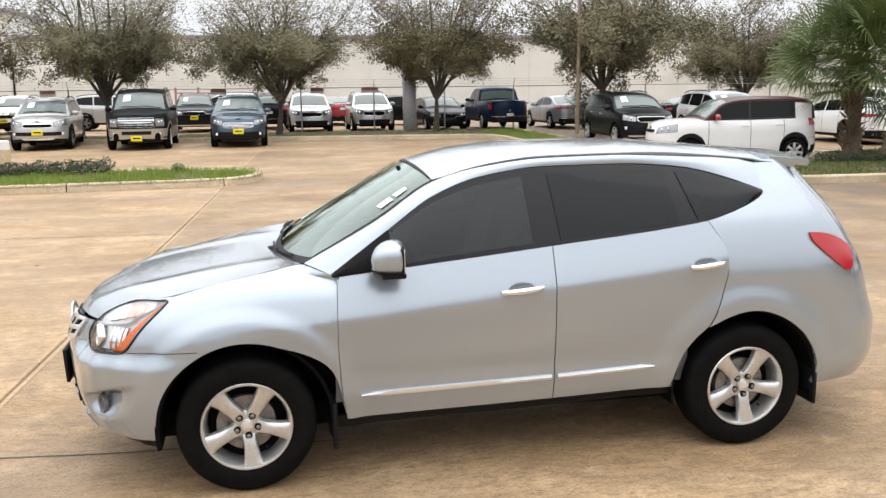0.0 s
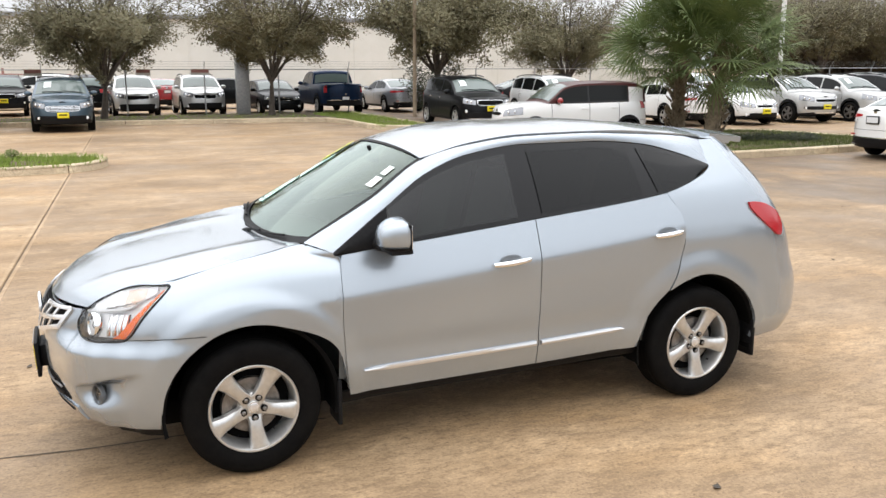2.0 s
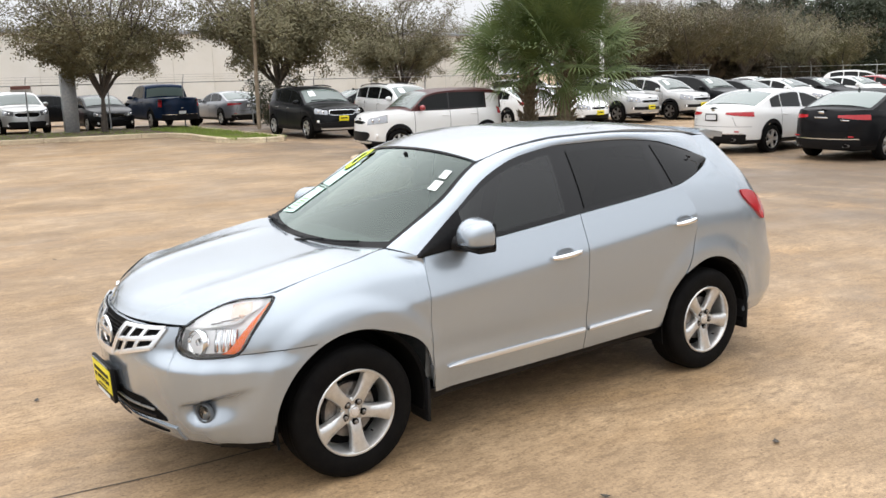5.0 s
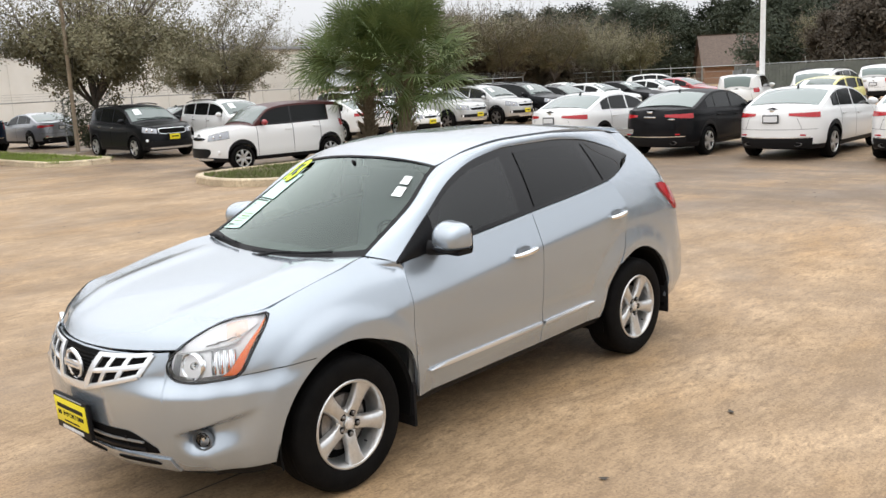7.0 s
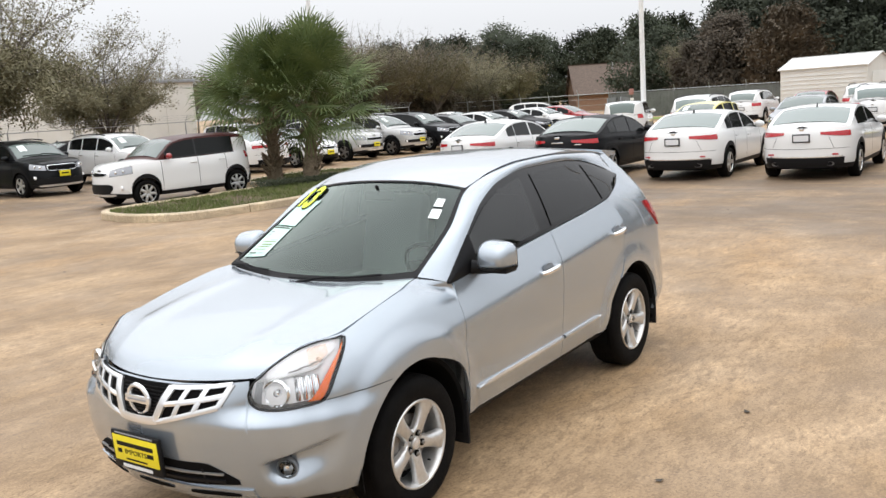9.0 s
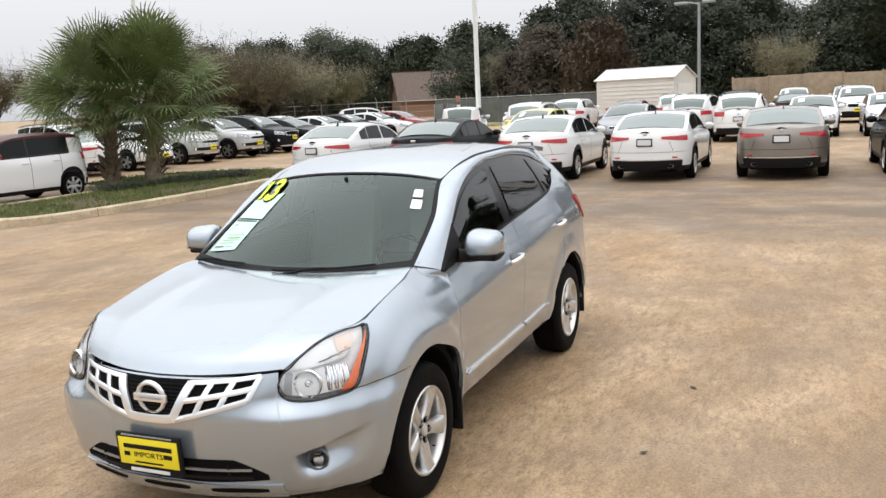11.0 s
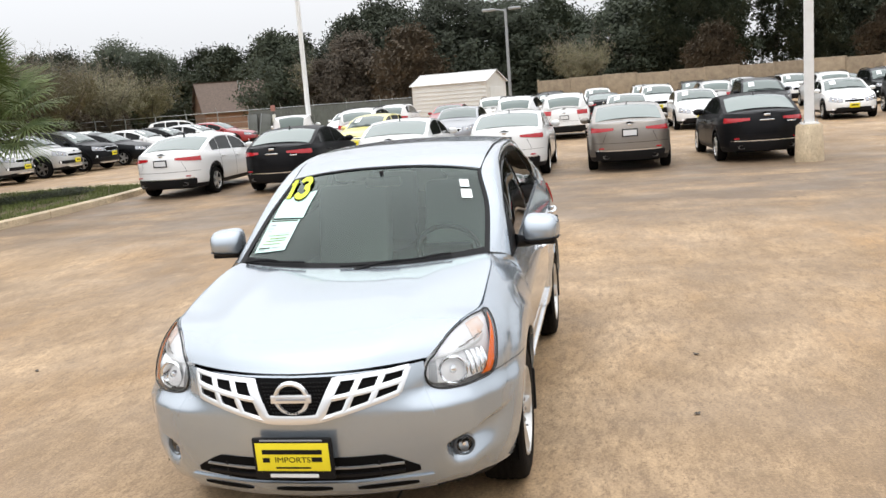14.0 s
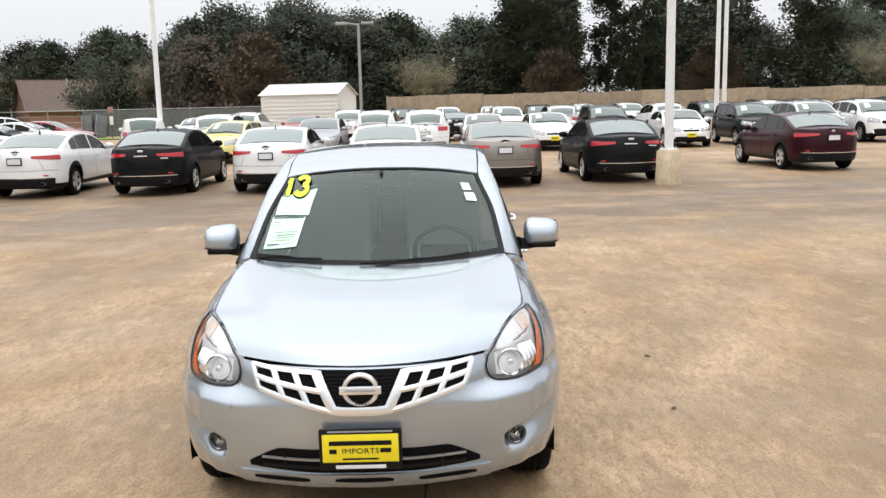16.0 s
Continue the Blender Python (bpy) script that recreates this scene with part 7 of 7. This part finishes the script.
for i in range(9):
    s = rnd.uniform(1.15, 1.4)
    copy_thing(ev[i % 2], pose(120 + rnd.uniform(-4, 4), 36 + 5.5 * i, 0, 0, 0, rnd.uniform(0, 360)) @ Matrix.Diagonal((s, s, s, 1)))
for i in range(8):
    y = 42 - 13 * i + rnd.uniform(-3, 3)
    proto = rusty if i % 3 else bare
    s = rnd.uniform(0.7, 1.0)
    if i == 1:
        y -= 7
    copy_thing(proto, pose(70 + rnd.uniform(-2, 4), y, 0, 0, 0, rnd.uniform(0, 360)) @ Matrix.Diagonal((s, s, s, 1)))
for i in range(3):
    copy_thing((bare, rusty)[i % 2], pose(66 - 6 * i + rnd.uniform(-2, 2), 52 + 2 * i, 0, 0, 0, rnd.uniform(0, 360)))


# unseen low treeline behind the camera, added to darken the horizon in the paint's reflections
for i in range(21):
    a = radians(198 + 5.0 * i + rnd.uniform(-1.5, 1.5))
    d = rnd.uniform(60, 68)
    s = rnd.uniform(0.55, 0.75)
    copy_thing(ev[i % 2], pose(3 + 1.45 * d * math.cos(a), d * math.sin(a) - 3, 0, 0, 0, rnd.uniform(0, 360)) @ Matrix.Diagonal((s, s, s, 1)))
# more unseen trees, added to the -x side for the same reflections
for i in range(12):
    s = rnd.uniform(0.6, 0.8)
    copy_thing(ev[i % 2], pose(-75 + rnd.uniform(-3, 3), -20 + 9.0 * i, 0, 0, 0, rnd.uniform(0, 360)) @ Matrix.Diagonal((s, s, s, 1)))


for i in range(8):
    s = rnd.uniform(0.42, 0.6)
    copy_thing(rusty, pose(43 + 3.0 * i + rnd.uniform(-1, 1), 42 - 0.2 * i + rnd.uniform(-1, 1), 0, 0, 0, rnd.uniform(0, 360)) @ Matrix.Diagonal((s * 1.3, s * 1.3, s, 1)))


# ---- palms ----
def build_palm(seed, high, label):
    rnd = random.Random(seed)
    t = thing("fan_palm", label, "palm tree", "two palms on the island")
    wood = bmesh.new()
    pts = [Vector((0.10 * math.sin(z * 1.1 + seed), 0.07 * math.cos(z), z)) for z in steps(0, high, 7)]
    add_tube(wood, pts, [0.24, 0.2, 0.17, 0.16, 0.16, 0.18, 0.2], 12)
    part("trunk", wood, PALM_BARK, t, "shaggy brown palm trunk")
    boots = bmesh.new()
    for i in range(130):
        z = rnd.uniform(0.1, high)
        a = i * 2.4
        p = Vector((math.cos(a) * 0.19, math.sin(a) * 0.19, z))
        o = Vector((math.cos(a), math.sin(a), 0))
        add_tube(boots, [p - o * 0.04, p + o * 0.06 + Vector((0, 0, 0.09)), p + o * rnd.uniform(0.1, 0.2) + Vector((0, 0, rnd.uniform(0.12, 0.25)))], [0.035, 0.028, 0.008], 4)
    tagged(part("leaf_base", boots, PALM_BARK, t, "split old leaf bases"), kind="stuff")
    crown = pts[-1] + Vector((0, 0, 0.05))
    for i in range(84):
        bm = bmesh.new()
        a = i * 2.39996 + rnd.uniform(-0.2, 0.2)
        up = lerp(-0.38, 1.42, (i + 0.5) / 84) + rnd.gauss(0, 0.2)
        d = Vector((math.cos(a) * math.cos(up), math.sin(a) * math.cos(up), math.sin(up)))
        reach = rnd.uniform(1.05, 1.55)
        fan = crown + d * reach + Vector((0, 0, -0.18 * reach**2 * math.cos(up)))
        add_tube(bm, [crown, crown + d * reach * 0.5 + Vector((0, 0, 0.02)), fan], [0.018, 0.013, 0.009], 4, False)
        side = d.cross(Vector((0, 0, 1))).normalized() if abs(d.z) < 0.98 else Vector((1, 0, 0))
        tilt = rnd.gauss(0, 0.5)
        nrm = side.cross(d).normalized()
        side, nrm = side * math.cos(tilt) + nrm * math.sin(tilt), nrm * math.cos(tilt) - side * math.sin(tilt)
        for k in range(-11, 12):
            b = k * radians(9.5)
            e = (d * math.cos(b) + side * math.sin(b) + nrm * 0.12 * math.cos(b)).normalized()
            ln = rnd.uniform(0.85, 1.1) * (1 - 0.25 * abs(k / 11) ** 2)
            w = e.cross(nrm).normalized() * 0.02
            p0, p1 = fan, fan + e * ln * 0.55 + Vector((0, 0, -0.015))
            p2 = fan + e * ln * 0.85 + Vector((0, 0, -0.05 - 0.06 * rnd.random()))
            p3 = p2 + e * 0.16 + Vector((0, 0, -0.05 - 0.12 * rnd.random()))
            v = [bm.verts.new(q) for q in (p0 - w * 0.4, p0 + w * 0.4, p1 + w, p1 - w, p2 + w * 0.6, p2 - w * 0.6, p3)]
            bm.faces.new((v[0], v[1], v[2], v[3]))
            bm.faces.new((v[3], v[2], v[4], v[5]))
            bm.faces.new((v[5], v[4], v[6]))
        part("frond", bm, FROND, t, "", False)
    return t


build_palm(1, 2.35, "bushy green fan palm with a shaggy trunk").matrix_basis = pose(13.35, 15.0, 0.1)
build_palm(2, 2.5, "bushy green fan palm with a shaggy trunk").matrix_basis = pose(13.75, 13.85, 0.1, 0, 0, 120)


# ---- fences, building, poles, shed, house ----
wire = thing("wire_fence", "galvanised wire fence with barbed arms", "fence")
fence_y = lambda x: 32.9 - 0.012 * x
for i in range(-14, 15):
    x = i * 3.05 + 0.38
    part("post", tube([(x, fence_y(x), 0), (x, fence_y(x), 1.95)], 0.03, 8), GALV, wire)
    part("barb_arm", tube([(x, fence_y(x), 1.93), (x, fence_y(x) - 0.22, 2.25)], 0.014, 6), GALV, wire)
part("top_rail", tube([(-43, fence_y(-43), 1.93), (43, fence_y(43), 1.93)], 0.022, 6), GALV, wire)
for k in range(3):
    part("barbed_strand", tube([(-43, fence_y(-43) - 0.07 * (k + 1), 1.95 + 0.1 * (k + 1)), (43, fence_y(43) - 0.07 * (k + 1), 1.95 + 0.1 * (k + 1))], 0.006, 4), GALV, wire)
post = thing("utility_post", "grey weathered utility post by the fence", "post")
part("shaft", box((4.9, 32.5, 1.2), (0.55, 0.3, 2.4), 0.05), GALV, post)
for x, y, h in ((10.6, 27.6, 6.0),):
    sp = thing("slim_pole", "slim tan wooden pole on the grass nose", "pole")
    part("shaft", tube([(x, y, 0.1), (x + 0.05, y, h)], [0.075, 0.065], 10), FENCE_WOOD, sp)
bol = thing("bollard", "short concrete bollard with a white painted top", "bollard")
part("base", lathe([(0.0, 0.42), (0.2, 0.42), (0.21, 0.0)], 20, "z"), KERB, bol, "grey concrete base")
part("cap", lathe([(0.0, 0.66), (0.15, 0.66), (0.19, 0.63), (0.2, 0.42)], 20, "z"), POLE_WHITE, bol, "white painted top")
bol.matrix_basis = pose(-8.1, 20.6, 0)

hall = thing("warehouse", "long low white metal-clad warehouse with a grey roof edge", "building")
for nm, x0, x1, h in (("wall", -18.0, 50.0, 5.4), ("wall", -75.0, -18.0, 7.2)):
    part(nm, box(((x0 + x1) / 2, 67, h / 2), (x1 - x0, 10, h)), WALL_WHITE, hall, "white metal cladding", False)
    part("roof", box(((x0 + x1) / 2, 67, h + 0.12), (x1 - x0 + 0.4, 10.5, 0.3), 0.03), TRIM_GREY, hall, "grey metal roof edge")
    n = int((x1 - x0) / 3)
    for i in range(n + 1):
        part("cladding_rib", box((x0 + (x1 - x0) * i / n, 61.97, h / 2), (0.12, 0.06, h - 0.1)), WALL_WHITE, hall, "", False)
    for z in steps(0.6, h - 0.5, 2):
        part("cladding_joint", box(((x0 + x1) / 2, 61.99, z), (x1 - x0 - 0.2, 0.03, 0.02)), TRIM_GREY, hall, "", False)
gate = thing("red_rail", "faded red steel posts and rail beyond the yard", "railing")
for x in (-5.83, -4.63):
    part("post", tube([(x, 46, 0), (x, 46, 2.0)], 0.06, 8), FADED_RED, gate)
part("rail", tube([(-5.83, 46, 1.72), (-1.4, 46, 1.66)], 0.03, 6), FADED_RED, gate)
for x, wide in ((-2.95, 0.62), (1.05, 0.56), (3.26, 0.74), (-9.5, 0.6)):
    sg = thing("fence_sign", "small faded red and white sign wired to the fence", "sign")
    part("board", box((x, 32.83, 1.83), (wide, 0.02, 0.25), 0.004), WALL_WHITE, sg)
    part("stripe", box((x, 32.815, 1.87), (wide - 0.04, 0.012, 0.13)), FADED_RED, sg, "faded red stripe", False)


def light_pole(name, label, x, y, high, r, base, head, mat):
    p = thing(name, label, "light pole")
    if base:
        part("base", lathe([(0.0, base), (0.24, base), (0.27, base - 0.04), (0.3, 0.0)], 24, "z"), KERB, p, "round concrete footing")
        part("flange", box((0, 0, base + 0.02), (0.34, 0.34, 0.04), 0.008), mat, p)
        for a, b in ((1, 1), (1, -1), (-1, 1), (-1, -1)):
            part("anchor_bolt", tube([(0.13 * a, 0.13 * b, base), (0.13 * a, 0.13 * b, base + 0.1)], 0.014, 6), GALV, p)
    part("shaft", tube([(0, 0, base), (0, 0, high)], [r, r * 0.8], 16), mat, p)
    if head:
        part("arm", tube([(0, 0, high - 0.1), (0, 0.6, high), (0, 0.9, high)], [0.05, 0.045, 0.04], 8), mat, p)
        part("lamp_head", box((0, 1.1, high), (0.4, 0.8, 0.16), 0.05), GALV, p)
        part("lamp_head", box((0, -0.6, high), (0.4, 0.8, 0.16), 0.05), GALV, p)
    p.matrix_basis = pose(x, y, 0, 0, 0, 0)
    return p


POLES = "lot light poles"
for args in (("light_pole", "white steel light pole on a concrete footing", 14.45, -5.58, 9.5, 0.105, 0.78, True, POLE_WHITE), ("light_pole", "white steel light pole among parked cars", 31.2, 11.15, 9.6, 0.11, 0.8, True, POLE_WHITE),
             ("light_pole", "grey steel light pole with a twin head", 53.6, 4.75, 7.2, 0.11, 0.7, True, GALV), ("light_pole", "white steel light pole in the far rows", 40.0, -14.55, 10.0, 0.12, 0.8, True, POLE_WHITE),
             ("light_pole", "white steel light pole in the far rows", 41.0, -15.25, 10.0, 0.12, 0.8, True, POLE_WHITE), ("light_pole", "white steel light pole behind the palms", 27.5, 26.2, 10.0, 0.11, 0.8, True, POLE_WHITE)):
    tagged(light_pole(*args), group=POLES)

shed = thing("metal_shed", "white ribbed metal storage shed with a low gable", "shed")
sm = pose(56.2, 8.55, 0, 0, 0, -16) @ Matrix.Diagonal((0.95, 0.9, 1, 1))
part("wall", box((0, 0, 1.35), (3.6, 6.2, 2.7), 0.0, sm), WALL_WHITE, shed, "white ribbed wall", False)
for i in range(10):
    part("rib", box((-1.82, 0, 0.2 + 0.26 * i), (0.05, 6.1, 0.05), 0.0, sm), POLE_WHITE, shed, "", False)
for sx in (-1, 1):
    part("roof_slope", skin([[sm @ Vector((sx * x, y, 2.68 + 0.75 * (1 - x / 1.95))) for y in (-3.25, 3.25)] for x in (0, 0.65, 1.3, 1.95)], 0.06), POLE_WHITE, shed, "white metal roof", False)
for y in (-3.1, 3.1):
    gb = bmesh.new()
    gb.faces.new([gb.verts.new(sm @ Vector(p)) for p in ((-1.8, y, 2.7), (1.8, y, 2.7), (0, y, 3.4))])
    part("gable", gb, WALL_WHITE, shed, "", False)
part("roller_door", box((0, -3.12, 1.15), (2.4, 0.05, 2.3), 0.01, sm), WALL_WHITE, shed, "white roller door")

def build_house(label, m, wide, long, eaves, ridge):
    """A gabled house, its ridge along y."""
    h = thing("house", label, "house")
    part("wall", box((0, 0, eaves / 2), (wide, long, eaves), 0.0, m), BRICK, h, "tan brick wall", False)
    for sy in (-1, 1):
        gb = bmesh.new()
        a = [gb.verts.new(m @ Vector((x, sy * long / 2, z))) for x, z in ((-wide / 2, eaves), (wide / 2, eaves), (0, ridge - 0.1))]
        gb.faces.new(a)
        part("gable", gb, BRICK, h, "pinkish brick gable", False)
    for sx in (-1, 1):
        part("roof_slope", skin([[m @ Vector((sx * lerp(0, wide / 2 + 0.5, t), y, lerp(ridge, eaves - 0.35, t))) for y in (-long / 2 - 0.4, long / 2 + 0.4)] for t in steps(0, 1, 4)], 0.12), ROOF_BROWN, h, "brown shingle roof", False)
    part("chimney_vent", tube([m @ Vector((-wide * 0.18, long * 0.1, ridge * 0.8)), m @ Vector((-wide * 0.18, long * 0.1, ridge + 0.1))], 0.12, 8), GALV, h)
    return h


build_house("pinkish brick house with a steep brown shingle roof", pose(100, 42.1, 0, 0, 0, 34), 8.0, 12.0, 2.2, 5.6)
build_house("low house with a grey-brown shingle roof beyond the fence", pose(84, -1.6, 0, 0, 0, 6), 8.0, 4.6, 2.6, 4.6)

wood = thing("board_fence", "long tan board fence beyond the far cars", "fence")
for i in range(34):
    y = 3.5 - 2.4 * i
    part("panel", box((62 + 0.05 * (i % 3), y - 1.2, 1.25 + 0.05 * (i * 7 % 3)), (0.05, 2.36, 2.5), 0.01), FENCE_WOOD, wood)
    part("post", box((62.1, y, 1.3), (0.12, 0.12, 2.6), 0.01), FENCE_WOOD, wood)
grey_fence = thing("slat_fence", "grey slatted metal fence by the shed", "fence")
for i in range(12):
    y = 12.5 + 2.6 * i
    if i < 5:
        for k in range(10):
            part("slat", box((59.5, y + 0.13 + 0.26 * k, 1.0), (0.03, 0.245, 1.84), 0.004), SLAT_GREY, grey_fence, smooth=False)
    part("post", tube([(59.6, y, 0), (59.6, y, 2.05)], 0.045, 8), GALV, grey_fence)
    part("barb_arm", tube([(59.6, y, 2.03), (59.4, y, 2.35)], 0.02, 6), GALV, grey_fence)
    for z in (0.25, 0.7, 1.15, 1.6, 2.0):
        part("rail", tube([(59.57, y, z), (59.57, y + 2.6, z)], 0.012 if z < 2 else 0.028, 5), GALV, grey_fence)
signpost = thing("sign_post", "thin post with a small red and white sign", "sign")
part("shaft", tube([(57, 22.55, 0), (57, 22.55, 2.2)], 0.035, 8), BARK, signpost)
part("red_board", box((56.95, 22.55, 2.0), (0.02, 0.36, 0.42), 0.01), FADED_RED, signpost, "faded red board")
part("white_board", box((56.95, 22.52, 1.25), (0.02, 0.26, 0.6), 0.01), WALL_WHITE, signpost, "white notice board")
for y, a in ((24.2, 14), (25.1, -10)):
    sheet = thing("metal_sheet", "grey metal sheet leaning on the fence", "sheet", "sheets leaning on the fence")
    part("plate", box((0, 0, 0.85), (0.03, 0.8, 1.7), 0.004), SLAT_GREY, sheet)
    part("edge_rib", box((-0.02, 0.38, 0.85), (0.03, 0.04, 1.7), 0.004), TRIM_GREY, sheet)
    sheet.matrix_basis = pose(59.0, y, 0, a * 0.6, 14, a)
lawn = [Vector((55.5, 13, 0)), Vector((59.2, 13, 0)), Vector((59.2, 42, 0)), Vector((55.5, 42, 0))]
planted("far_lawn", lawn, GRASS, "strip of green lawn before the slatted fence", 0.02)
rnd = random.Random(5)
for i in range(46):
    x, y = (0.66, -1.9) if i == 0 else (rnd.uniform(-9, 12), rnd.uniform(-4.5, 14))
    if -2.6 < x < 2.6 and -1.2 < y < 1.2:
        continue
    bm = bmesh.new()
    s = 0.03 if i else 0.035
    V = [bm.verts.new(p) for p in ((-s, 0, 0.008), (0, s * 0.6, 0.004), (s, 0, 0.012), (0, -s * 0.6, 0.005))]
    bm.faces.new((V[0], V[1], V[2]))
    bm.faces.new((V[0], V[2], V[3]))
    o = obj("fallen_leaf", bm, BARK, False)
    o.matrix_basis = pose(x, y, 0.002, 0, 0, rnd.uniform(0, 360))
    tagged(o, "small dry brown leaf lying on concrete", "leaf", "fallen leaves")
